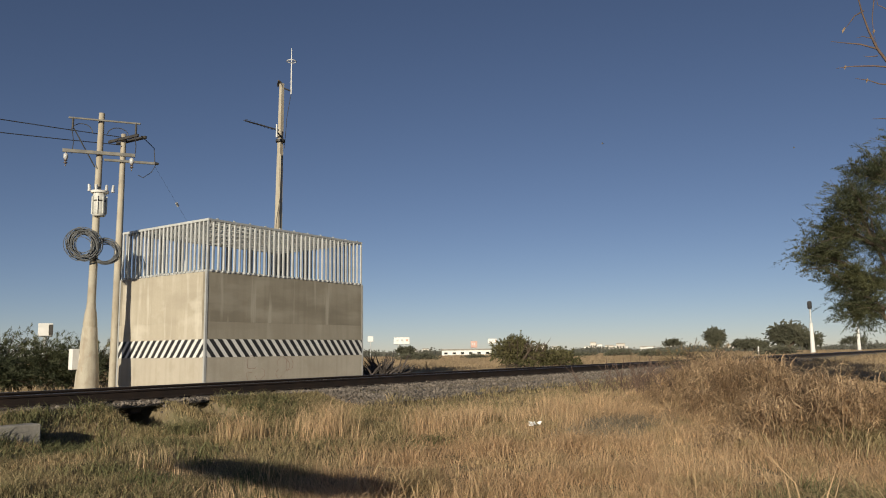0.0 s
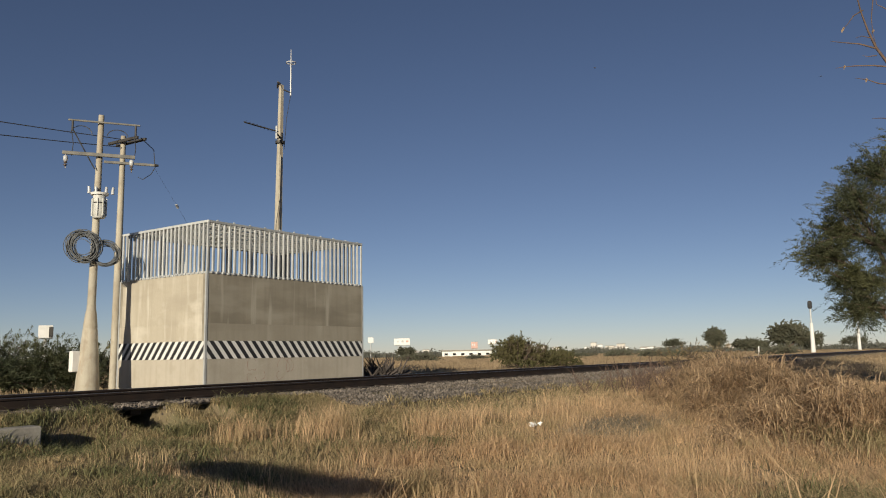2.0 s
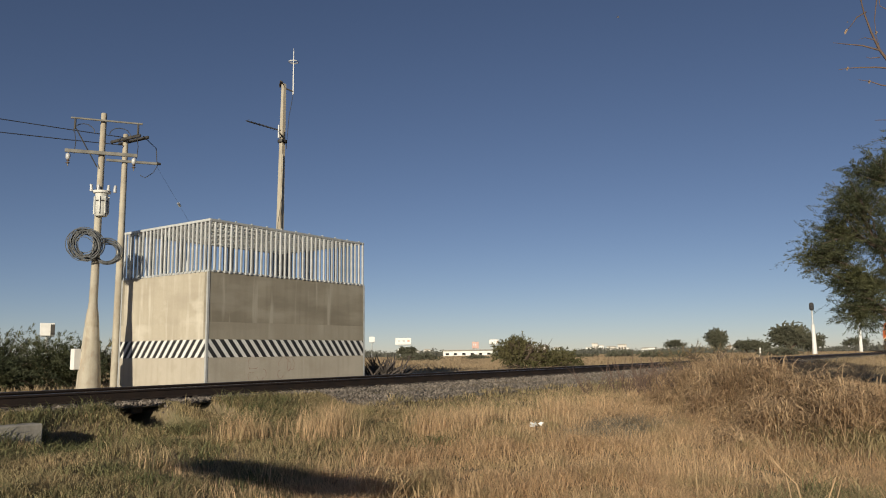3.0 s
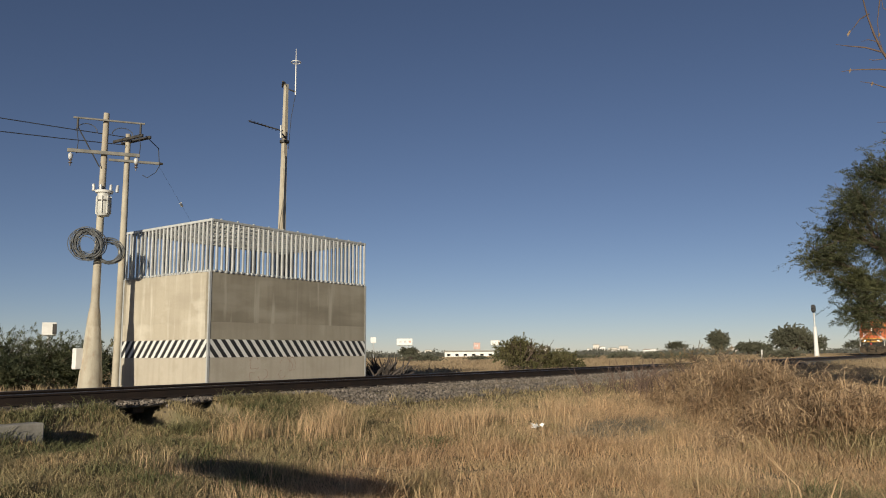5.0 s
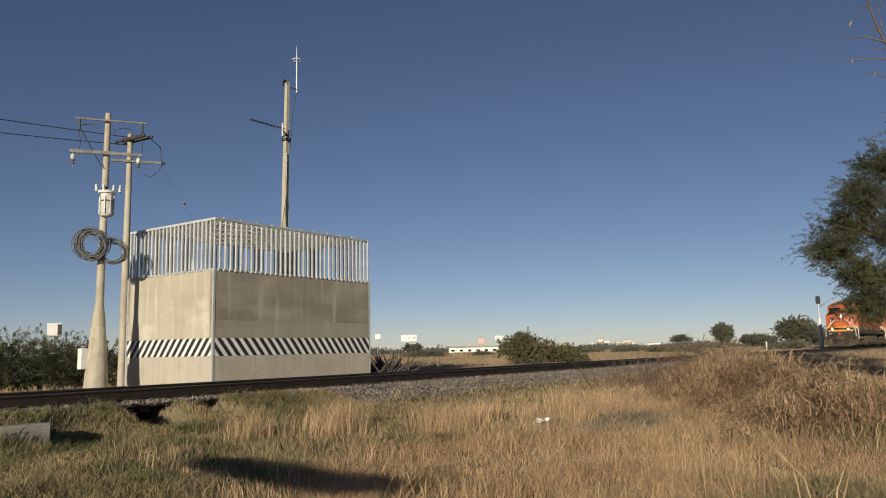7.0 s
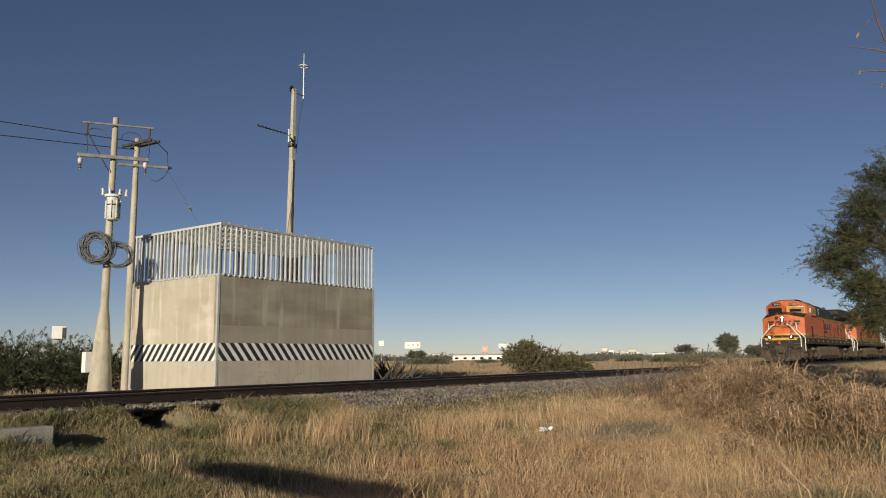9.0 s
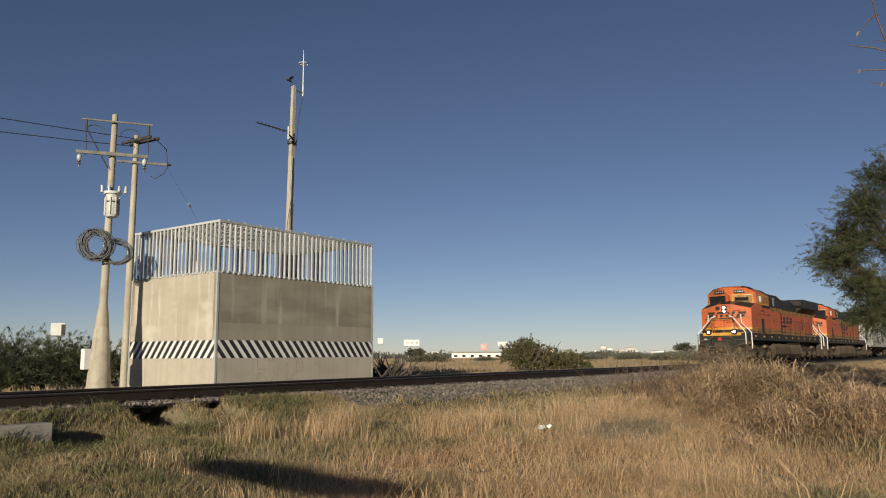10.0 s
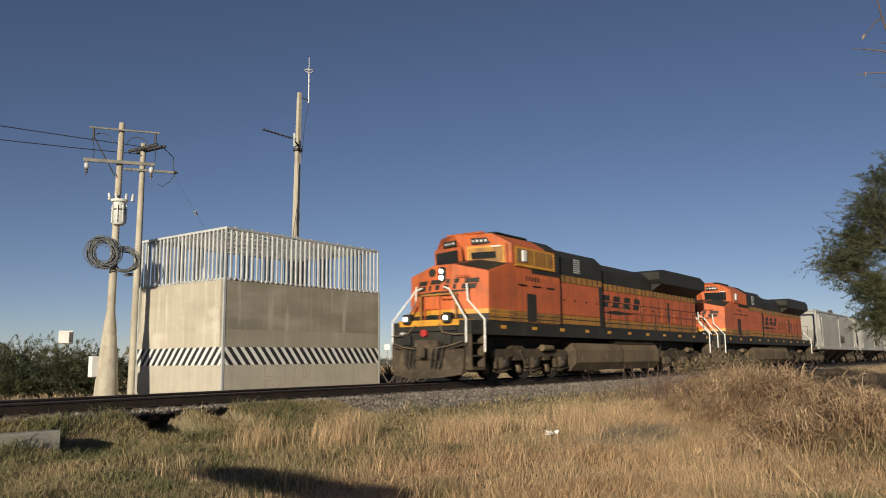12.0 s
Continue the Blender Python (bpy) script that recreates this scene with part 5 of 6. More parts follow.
def fan(n, r0, r1, power=1.0, a0=-2, a1=74):
    """Places over a sector of the field, denser towards its tip."""
    r = r0 + (r1 - r0) * rng.random(n) ** power
    a = np.radians(rng.uniform(a0, a1, n))
    return r * np.cos(a), r * np.sin(a)


def blot(x, y, s, seed):
    return np.sin(x * s + seed + 1.7 * np.sin(y * s * 0.8 + seed)) * np.sin(y * s * 1.1 - seed + 1.3 * np.sin(x * s * 0.6))


def build_grass():
    # short straw over the whole near field
    x, y = fan(430000, 4.5, 36, 1.3)
    green = smooth(6.2, 8.6, y + 0.9 * blot(x, y, 0.6, 2.0) - 0.10 * (x - 6) + 3.2 * smooth(0.85, 1.3, y / np.maximum(x, 0.5)))
    keep = (y < 11.0) & (y > -3) & (rng.random(len(x)) > green * 0.84)
    x, y, green = x[keep], y[keep], green[keep]
    d = np.hypot(x, y)
    tall = (0.095 + 0.06 * blot(x, y, 1.3, 0.4) + 0.06 * blot(x, y, 3.1, 2) + 0.045 * blot(x, y, 7.3, 1)) * rng.uniform(0.4, 1.7, len(x)) + 0.035
    tall *= 1 - 0.45 * green
    patch("straw_grass", "dry golden straw grass covering the field", STRAW, x, y, tall, 0.0042 + 0.00042 * d, 1.15)
    # half-green turf by the track and on the left
    x, y = fan(260000, 6, 45, 1.4, 6, 78)
    green = smooth(5.8, 8.4, y + 0.9 * blot(x, y, 0.6, 2.0) - 0.10 * (x - 6) + 3.2 * smooth(0.85, 1.3, y / np.maximum(x, 0.5)))
    edge = 11.35 + 0.3 * blot(x, y, 1.1, 5) + 0.85 * (x < 12)
    pit = sum(hollow(x, y, a, b) for a, b, _ in PITS)
    keep = (y < edge) & (pit < 0.3) & (rng.random(len(x)) < green + 0.06)
    x, y = x[keep], y[keep]
    d = np.hypot(x, y)
    tall = (0.08 + 0.05 * blot(x, y, 1.5, 1.0) + 0.05 * blot(x, y, 3.3, 3) + 0.03 * blot(x, y, 7.1, 3)) * rng.uniform(0.5, 1.6, len(x)) + 0.035
    tall *= 1 - 0.55 * ((x < 7.2) & (y > 9.6))
    patch("green_grass", "half-dry grey-green turf along the track", GREENGRASS, x, y, tall, 0.005 + 0.0005 * d, 1.1)
    # thick low turf round the headwall and the hollows
    n = 46000
    x, y = rng.uniform(2.5, 12.5, n), 9.4 + 3.3 * rng.random(n) ** 0.8
    pit = sum(hollow(x, y, a, b) for a, b, _ in PITS)
    keep = (pit < 0.92) & ((y < 12.45) | ((y < 12.72) & (x > 8.5) & (x < 10.4))) & ~((x > 3.9) & (x < 5.95) & (y > 11.25) & (y < 11.7))
    x, y = x[keep], y[keep]
    patch("low_turf", "low grey-green turf round the culvert headwall", GREENGRASS, x, y, rng.uniform(0.03, 0.12, len(x)) * (1 + 0.7 * blot(x, y, 2.3, 1)) + 0.02, 0.010, 1.1)
    # sparse short grass all round the camera's standing place
    n = 60000
    r, a = 14 * rng.random(n) ** 0.7, rng.uniform(0, 2 * np.pi, n)
    x, y = r * np.cos(a), r * np.sin(a)
    keep = (y < 11) & ((r < 4.5) | (np.degrees(np.arctan2(y, x)) < -2) | (np.degrees(np.arctan2(y, x)) > 74))
    x, y = x[keep], y[keep]
    patch("short_straw", "short trodden straw grass", STRAW, x, y, rng.uniform(0.04, 0.2, len(x)), 0.009, 1.1)
    # tall golden tussocks
    spots = [(9.2, 8.7), (9.5, 8.9), (9.7, 9.1), (8.6, 8.4), (8.9, 8.9), (10.6, 7.7), (10.9, 7.9), (11.3, 7.6), (10.3, 7.9), (11.8, 7.9), (12.3, 7.8), (14.6, 7.8), (15.0, 7.7), (14.2, 7.4), (13.2, 7.6), (7.6, 9.2), (8.0, 9.4), (12.9, 6.5), (16.4, 7.6)]
    for _ in range(150):
        px, py = fan(1, 7.5, 24, 1.2, 8, 58)
        if 2.5 < py[0] < 8.3 - 0.04 * (px[0] - 8):
            spots.append((float(px[0]), float(py[0])))
    xs, ys, ts = [], [], []
    for i, (px, py) in enumerate(spots):
        n = 150 if i < 19 else 55
        xs.append(rng.normal(px, 0.20, n))
        ys.append(rng.normal(py, 0.20, n))
        ts.append(rng.uniform(0.28, 0.56, n) if i < 19 else rng.uniform(0.15, 0.36, n))
    patch("tall_straw_tussocks", "tall tussocks of golden straw grass", STRAW, np.concatenate(xs), np.concatenate(ys), np.concatenate(ts), 0.007, 0.42)
    # thin stalks close by
    px = np.array([6.85, 6.95, 7.05, 6.9, 7.1, 6.5, 5.55, 5.6, 5.7, 5.75, 5.5, 5.9, 6.2, 6.6, 5.2, 6.0, 7.4, 7.9])
    py = np.array([1.42, 1.36, 1.30, 1.22, 1.5, 0.70, 1.55, 1.50, 1.45, 1.62, 1.30, 1.20, 0.85, 0.75, 0.55, 0.70, 3.0, 2.6])
    patch("grass_stalks", "long pale single grass stalks", STRAW, px, py, rng.uniform(0.55, 0.95, len(px)), 0.015, 0.35)
    # a dried, broken clump of pale stalks and grey weeds
    n = 160
    patch("dry_stalk_clump", "pale broken stalks of a dried weed", STRAW, rng.normal(6.35, 0.26, n), rng.normal(5.55, 0.2, n), rng.uniform(0.12, 0.42, n), 0.014, 1.5)
    n = 7000
    x, y = rng.normal(14.2, 0.9, n), rng.normal(5.9, 0.3, n)
    patch("grey_weeds", "grey withered weeds among the straw", GREYWEED, x, y, rng.uniform(0.06, 0.22, n), 0.008, 1.0)
    # dark green weeds round the headwall, the hollows and the low ground
    xs, ys, ts = [], [], []
    wr = random.Random(8)
    spots = [(7.0, 11.0), (7.4, 11.3), (6.6, 10.5), (7.9, 11.2), (8.6, 11.4), (9.2, 11.5), (9.6, 11.6), (6.0, 10.7), (5.0, 10.6), (4.4, 10.5), (5.6, 10.2), (10.9, 11.4), (8.85, 12.15), (8.8, 12.35), (8.88, 12.5), (8.84, 11.9), (9.95, 12.2), (7.35, 12.2), (7.2, 12.35)] + [(wr.uniform(3.6, 9.5), wr.uniform(6.0, 11.2)) for _ in range(46)]
    spots += [(wr.uniform(5.4, 11.0), wr.uniform(10.5, 12.2)) for _ in range(70)]
    spots = [(a, b) for a, b in spots if not any(x0 - 0.2 < a < x1 + 0.2 and b > 11.0 for x0, x1, _ in PITS)]
    for px, py in spots:
        n = wr.randint(60, 190) if py > 10.4 else wr.randint(30, 150)
        xs.append(rng.normal(px, 0.16, n))
        ys.append(rng.normal(py, 0.14, n))
        ts.append(rng.uniform(0.06, 0.24, n) * (wr.uniform(0.6, 1.25) if py > 10.4 else wr.uniform(0.6, 1.2)))
    patch("dark_weeds", "small dark green weeds scattered through the turf", WEED, np.concatenate(xs), np.concatenate(ys), np.concatenate(ts), 0.013, 0.9, "weeds")
    # foot of the field: coarse greenish weeds
    n = 9000
    x, y = rng.normal(6.6, 0.9, n), rng.normal(1.3, 0.55, n)
    patch("green_weeds", "coarse greenish weeds among the straw", GREENGRASS, x, y, rng.uniform(0.1, 0.36, n), 0.011, 0.7)
    n = 2600
    x, y = rng.normal(8.2, 0.55, n), rng.normal(1.25, 0.32, n)
    patch("dark_green_weeds", "dark green weeds low in the straw", WEED, x, y, rng.uniform(0.08, 0.3, n) * (1 + 0.5 * blot(x, y, 3.0, 4)), 0.012, 0.9, "weeds")
    # golden field beyond the track and farther along it
    n = 170000
    x = -5 + 175 * rng.random(n) ** 1.3
    y = 16.9 + 90 * rng.random(n) ** 2.2
    m = 60000
    x = np.concatenate((x, 26 + 130 * rng.random(m) ** 1.6))
    y = np.concatenate((y, 11.3 - 36 * rng.random(m) ** 1.3))
    keep = ~((x > BX0 - 0.15) & (x < BX1 + 0.15) & (y > BY0 - 0.15) & (y < BY1 + 0.15))
    x, y = x[keep], y[keep]
    d = np.hypot(x, y)
    tall = rng.uniform(0.12, 0.34, len(x)) + 0.12 * blot(x, y, 0.5, 1)
    tall *= 1 - 0.45 * (y < 26) * (x < 40)
    patch("straw_field", "golden straw field beyond the railway", STRAW_FAR, x, y, np.maximum(tall, 0.08) + 0.0012 * d, 0.006 + 0.0008 * d, 0.8)


build_grass()


def arching(x, y, z, way, length, rise, wide):
    """Long leaves of four joints that rise from their root and bow over; returns verts and faces."""
    n = len(x)
    rows = []
    side = np.stack((-np.sin(way), np.cos(way), rng.uniform(-0.6, 0.6, n)), -1)
    for k, taper in enumerate((0.7, 1.0, 0.8, 0.5, 0.08)):
        u = k / 4
        out = length * (0.25 * u + 0.55 * u * u)
        up = length * (rise * u - (0.25 + 0.75 * rise) * u ** 2.2)
        c = np.stack((x + np.cos(way) * out, y + np.sin(way) * out, z + up), -1)
        rows += [c - side * (wide * taper / 2)[:, None], c + side * (wide * taper / 2)[:, None]]
    v = np.stack(rows, 1).reshape(-1, 3)
    q = np.array([(2 * k, 2 * k + 1, 2 * k + 3, 2 * k + 2) for k in range(4)])
    return v, (q[None] + 10 * np.arange(n)[:, None, None]).reshape(-1, 4)


def build_reeds():
    """A sprawling thicket of dry cane: many clumps whose long leaves arch outward over dark gaps."""
    r = random.Random(31)
    cols = [[] for _ in range(7)]
    stems = [[] for _ in range(3)]
    for _ in range(230):
        t, off = r.random() ** 0.85, max(-1.7, min(1.7, r.gauss(0, 0.85)))
        cx, cy = 13.4 + 11.7 * t + off * 0.60, 1.8 + 6.6 * t - off * 0.9
        tall = (0.42 + 0.62 * math.sin(min(1, (t + 0.15) / 1.15) * math.pi) ** 0.7) * math.exp(-(off / 1.5) ** 2) * r.uniform(0.4, 1.3)
        n, rad = int(110 + 150 * tall), 0.2 + 0.2 * tall
        a = rng.uniform(0, 2 * np.pi, n)
        h = rng.random(n) ** 0.8
        d = rad * rng.random(n) ** 0.5 * (1.1 - 0.5 * h)
        x, y = cx + d * np.cos(a), cy + d * np.sin(a)
        for c, w in zip(cols, (x, y, height(x, y) + tall * h * 0.95, a + rng.normal(0, 1.3, n), rng.uniform(0.14, 0.52, n) * (0.7 + 0.5 * tall), rng.uniform(0.1, 1.7, n), rng.uniform(0.009, 0.022, n))):
            c.append(w)
        m = 12
        for c, w in zip(stems, (cx + rng.normal(0, rad * 0.5, m), cy + rng.normal(0, rad * 0.5, m), tall * rng.uniform(0.6, 1.15, m))):
            c.append(w)
    v, f = arching(*(np.concatenate(c) for c in cols))
    tagged(new("dry_reeds", array_mesh("dry_reeds", v, f, REED)), "sprawling thicket of brown dry reeds with arching leaves", "reeds", kind="stuff")
    x, y, tall = (np.concatenate(c) for c in stems)
    patch("reed_canes", "upright dry canes of the reed thicket", REED, x, y, tall, 0.014, 0.35, "reeds")
    # low matted straw round its foot
    n = 16000
    t, off = rng.random(n), rng.normal(0, 1.5, n)
    x, y = 12.6 + 12.5 * t + off * 0.6, 1.2 + 7.2 * t - off * 0.9
    patch("matted_straw", "matted brown straw round the reed thicket", REED, x, y, rng.uniform(0.08, 0.32, n), 0.012, 1.2, curl=0.6)
    n = 3600
    x, y = rng.normal(14.6, 0.8, n), rng.normal(1.9, 0.45, n)
    patch("green_cane", "greener cane leaves at the thicket's edge", GREENGRASS, x, y, rng.uniform(0.2, 0.6, n), 0.014, 0.9, "reeds", curl=0.9)
    # straggling twigs at the thicket's far end
    s = Shape()
    r = random.Random(5)
    for _ in range(260):
        x0, y0 = r.uniform(20.5, 26.5), r.uniform(6.2, 10.0)
        z0 = float(height(x0, y0))
        d = Vector((r.uniform(-0.6, 0.6), r.uniform(-0.6, 0.6), 1)).normalized()
        h = r.uniform(0.5, 1.15)
        p = Vector((x0, y0, z0))
        q = p + d * h * 0.6
        s.tube([p, q, q + (d + Vector((r.uniform(-0.5, 0.5), r.uniform(-0.5, 0.5), 0.1))).normalized() * h * 0.5], [0.013, 0.009, 0.004], 4, False)
        for _ in range(3):
            k = p.lerp(q, r.uniform(0.5, 1))
            s.tube([k, k + Vector((r.uniform(-1, 1), r.uniform(-1, 1), r.uniform(0.2, 1))).normalized() * 0.3 * h], [0.007, 0.003], 4, False)
    tagged(part("dry_brush", s, BARE_WOOD), "tangle of bare brown brushwood twigs", "brushwood", kind="stuff")


build_reeds()


# ---- trees and bushes ----
def leaf_quads(centres, spread, n_each, size, droop=0.0, slim=0.3):
    """Slim leaf sprays scattered round many clump centres."""
    c = np.repeat(np.asarray(centres, float), n_each, 0)
    n = len(c)
    p = c + rng.normal(0, 1, (n, 3)) * np.asarray(spread)
    d = rng.normal(0, 1, (n, 3)) + np.array((0, 0, -droop))
    d /= np.linalg.norm(d, axis=1)[:, None]
    e = np.cross(d, rng.normal(0, 1, (n, 3)))
    e /= np.linalg.norm(e, axis=1)[:, None]
    L = (size * rng.uniform(0.6, 1.4, n))[:, None]
    v = np.stack((p, p + d * L * 0.5 + e * L * slim / 2, p + d * L, p + d * L * 0.5 - e * L * slim / 2), 1).reshape(-1, 3)
    return v, np.arange(4 * n).reshape(-1, 4)


def feathers(ends, roots, length, n_each, size, slim):
    """Fine leaflets set along thin sprays that reach outward from each lobe."""
    d = ends - roots
    d /= np.linalg.norm(d, axis=1)[:, None] + 1e-6
    d = d + rng.normal(0, 0.45, d.shape) + np.array((0, 0, 0.28))
    d /= np.linalg.norm(d, axis=1)[:, None]
    m = len(ends)
    L = np.repeat(length * rng.uniform(0.5, 1.4, m), n_each)[:, None]
    c, a = np.repeat(ends, n_each, 0), np.repeat(d, n_each, 0)
    u = rng.random((m * n_each, 1))
    p = c + a * L * (u - 0.6) + np.array((0, 0, -0.22)) * L * u ** 2 + rng.normal(0, 0.035, (m * n_each, 3)) * (1.25 - u)
    e = a * 0.9 + rng.normal(0, 0.4, a.shape)
    e /= np.linalg.norm(e, axis=1)[:, None]
    w = np.cross(e, rng.normal(0, 1, e.shape))
    w /= np.linalg.norm(w, axis=1)[:, None]
    s = (size * rng.uniform(0.6, 1.4, m * n_each))[:, None]
    v = np.stack((p, p + e * s * 0.5 + w * s * slim / 2, p + e * s, p + e * s * 0.5 - w * s * slim / 2), 1).reshape(-1, 3)
    return v, np.arange(4 * m * n_each).reshape(-1, 4)


def clumps(lobes, per_lobe, shell=0.55, ragged=0.16):
    out = []
    for (x, y, z, rx, ry, rz) in lobes:
        d = rng.normal(0, 1, (per_lobe, 3))
        d /= np.linalg.norm(d, axis=1)[:, None]
        r = shell + (1 - shell) * rng.random((per_lobe, 1)) ** 0.6
        r *= 1 + ragged * rng.normal(0, 1, (per_lobe, 1))
        out.append(np.array((x, y, z)) + d * r * np.array((rx, ry, rz)))
    return np.concatenate(out)


def woody(name, label, category, foot, lobes, leaf_mat, per_lobe, n_each, leaf, spread, trunk_r, fork=0.35, bark=BARK, stems=1, twig=True, droop=0.0, group="", slim=0.3, shell=0.55, twig_r=0.012, ragged=0.16, spray=0.0):
    """A tree or bush: tapered trunk or stems, limbs to every lobe of the crown, twigs, and a crown of many small leaves."""
    t = thing(name, label, category, group=group)
    foot = Vector(foot)
    centre = Vector(np.mean([l[:3] for l in lobes], 0))
    trunk, fork_at = Shape(), foot.lerp(centre, fork)
    r = random.Random(len(lobes) * 17 + int(foot.x * 10))
    jig = lambda s: Vector((r.uniform(-s, s), r.uniform(-s, s), r.uniform(-s, s)))
    if stems == 1:
        trunk.tube([foot - Vector((0, 0, 0.1)), foot.lerp(fork_at, 0.5) + jig(trunk_r * 0.6), fork_at], [trunk_r * 1.25, trunk_r, trunk_r * 0.85], 10)
        tr = part("trunk", trunk, bark, t)
    ends = clumps(lobes, per_lobe, shell, ragged)
    for k, l in enumerate(lobes):
        limbs, c = Shape(), Vector(l[:3])
        f0 = fork_at if stems == 1 else foot + jig(0.25) * Vector((1, 1, 0))
        m = f0.lerp(c, 0.5) + jig(0.18 * (c - f0).length)
        limbs.tube([f0, m, c], [trunk_r * 0.6, trunk_r * 0.4, trunk_r * 0.2], 7, False)
        if twig:
            own = ends[k * per_lobe:(k + 1) * per_lobe]
            for e in own[::max(1, per_lobe // 22)]:
                e = Vector(e)
                b = c.lerp(m, r.uniform(0, 0.5))
                limbs.tube([b, b.lerp(e, 0.55) + jig(0.1 * (e - b).length), e + (e - b) * 0.08], [twig_r * 2, twig_r * 1.3, twig_r * 0.5], 4, False)
        part("limb", limbs, bark, t)
    v, f = leaf_quads(ends, spread, n_each, leaf, droop, slim) if not spray else feathers(ends, np.repeat([l[:3] for l in lobes], per_lobe, 0), spray, n_each, leaf, slim)
    part("crown", array_mesh("crown", v, f, leaf_mat), None, t)
    return t


def build_trees():
    # the leafy tree by the track, only its outer crown in view
    foot = (30.6, -0.6, float(height(30.6, -0.6)))
    lobes = [(30.0, 4.9, 3.9, 1.2, 1.0, 0.6), (30.2, 4.4, 4.7, 1.3, 1.0, 0.65), (29.8, 3.8, 5.6, 1.4, 1.0, 0.65), (30.2, 3.1, 6.6, 1.4, 1.0, 0.7), (30.0, 4.1, 3.0, 1.2, 0.9, 0.5), (30.0, 3.9, 2.0, 1.0, 0.75, 0.7),
             (30.3, 3.0, 4.2, 1.6, 1.2, 0.9), (30.5, 2.2, 5.4, 1.6, 1.3, 1.0), (30.1, 2.7, 2.7, 1.3, 1.1, 0.8), (30.4, 1.9, 7.3, 1.5, 1.2, 0.7), (30.9, 0.3, 5.0, 2.2, 1.8, 1.5), (30.5, -1.5, 6.2, 2.4, 2.2, 1.5), (31.2, -3.0, 4.2, 2.2, 2.2, 1.5), (30.0, 2.2, 1.7, 1.2, 1.0, 0.7), (30.6, -0.3, 7.6, 1.9, 1.7, 0.9), (30.2, 1.0, 2.6, 1.4, 1.2, 0.9)]
    woody("mesquite_tree", "leafy green mesquite tree with drooping fine foliage", "tree", foot, lobes, LEAF, 260, 62, 0.105, (0.14, 0.14, 0.15), 0.24, 0.3, slim=0.145, shell=0.25, ragged=0.27, spray=0.9)
    # bare branches of a near tree reaching in from the side
    bare = thing("bare_tree", "leafless tree with thin bare branches overhead", "tree")
    f = Vector((9.6, -2.4, float(height(9.6, -2.4))))
    fork = f + Vector((-0.1, 0.35, 2.3))
    part("trunk", Shape().tube([f - Vector((0, 0, 0.1)), f.lerp(fork, 0.5) + Vector((0.06, 0, 0)), fork], [0.16, 0.13, 0.10], 10), BARE_WOOD, bare)
    r = random.Random(11)
    def limb(pts, r0):
        pts = [Vector(p) for p in pts]
        n = len(pts)
        part("branch", Shape().tube(pts, [r0 * (1 - 0.8 * i / (n - 1)) for i in range(n)], 6), BARE_WOOD, bare)
    limb([fork, (9.05, -0.9, 2.7), (8.99, 0.3, 2.95), (8.98, 0.65, 3.2), (8.97, 0.73, 3.53), (8.96, 0.81, 3.69), (8.96, 0.87, 3.89), (8.95, 0.92, 4.12), (8.95, 0.97, 4.5)], 0.026)
    limb([(8.96, 0.80, 3.68), (8.95, 0.96, 3.77), (8.93, 1.12, 3.82), (8.92, 1.23, 3.86)], 0.010)
    limb([(8.98, 0.45, 3.4), (8.98, 0.65, 3.45), (8.96, 0.85, 3.51), (8.94, 1.02, 3.54), (8.93, 1.11, 3.55), (8.92, 1.20, 3.55)], 0.011)
    limb([(8.98, 0.45, 3.2), (8.98, 0.65, 3.26), (8.96, 0.82, 3.31), (8.95, 0.92, 3.37), (8.94, 1.03, 3.41)], 0.010)
    limb([(9.0, 0.2, 2.9), (8.98, 0.63, 2.89), (8.96, 0.82, 2.94), (8.95, 0.91, 2.95)], 0.009)
    limb([(8.96, 0.90, 4.13), (8.95, 0.99, 4.09), (8.94, 1.05, 4.01), (8.93, 1.10, 3.96)], 0.008)
    limb([(8.96, 0.81, 3.61), (8.96, 0.90, 3.62), (8.95, 0.94, 3.64)], 0.006)
    limb([(8.96, 0.76, 4.4), (8.96, 0.80, 4.21), (8.96, 0.83, 4.03), (8.96, 0.83, 3.85), (8.96, 0.80, 3.68)], 0.007)
    limb([(8.97, 0.55, 3.9), (8.97, 0.69, 4.09), (8.97, 0.77, 4.16), (8.97, 0.78, 4.3)], 0.008)
    limb([(8.96, 0.83, 3.80), (8.95, 0.93, 3.85), (8.94, 0.99, 3.84)], 0.006)
    limb([fork, (9.3, -1.6, 3.6), (9.2, -0.6, 4.4), (8.97, 0.4, 3.7)], 0.030)
    limb([fork, (9.4, -2.8, 3.6), (9.6, -3.2, 4.8)], 0.05)
    for x, y, z in ((8.94, 1.09, 3.99), (8.93, 1.10, 3.97), (8.96, 0.82, 3.9), (8.93, 1.11, 3.57), (8.95, 0.92, 3.39)):
        leaf = Shape().add([(x, y, z), (x + 0.01, y + 0.02, z - 0.015), (x, y + 0.012, z - 0.05), (x - 0.01, y - 0.01, z - 0.02)], [(0, 1, 2), (0, 2, 3)])
        part("dry_leaf", leaf, REED, bare, "shrivelled brown leaf")
    # unseen leafy caster, added with flat lobes that shape the near shade patch
    h0 = float(height(-2.1, 2.3))
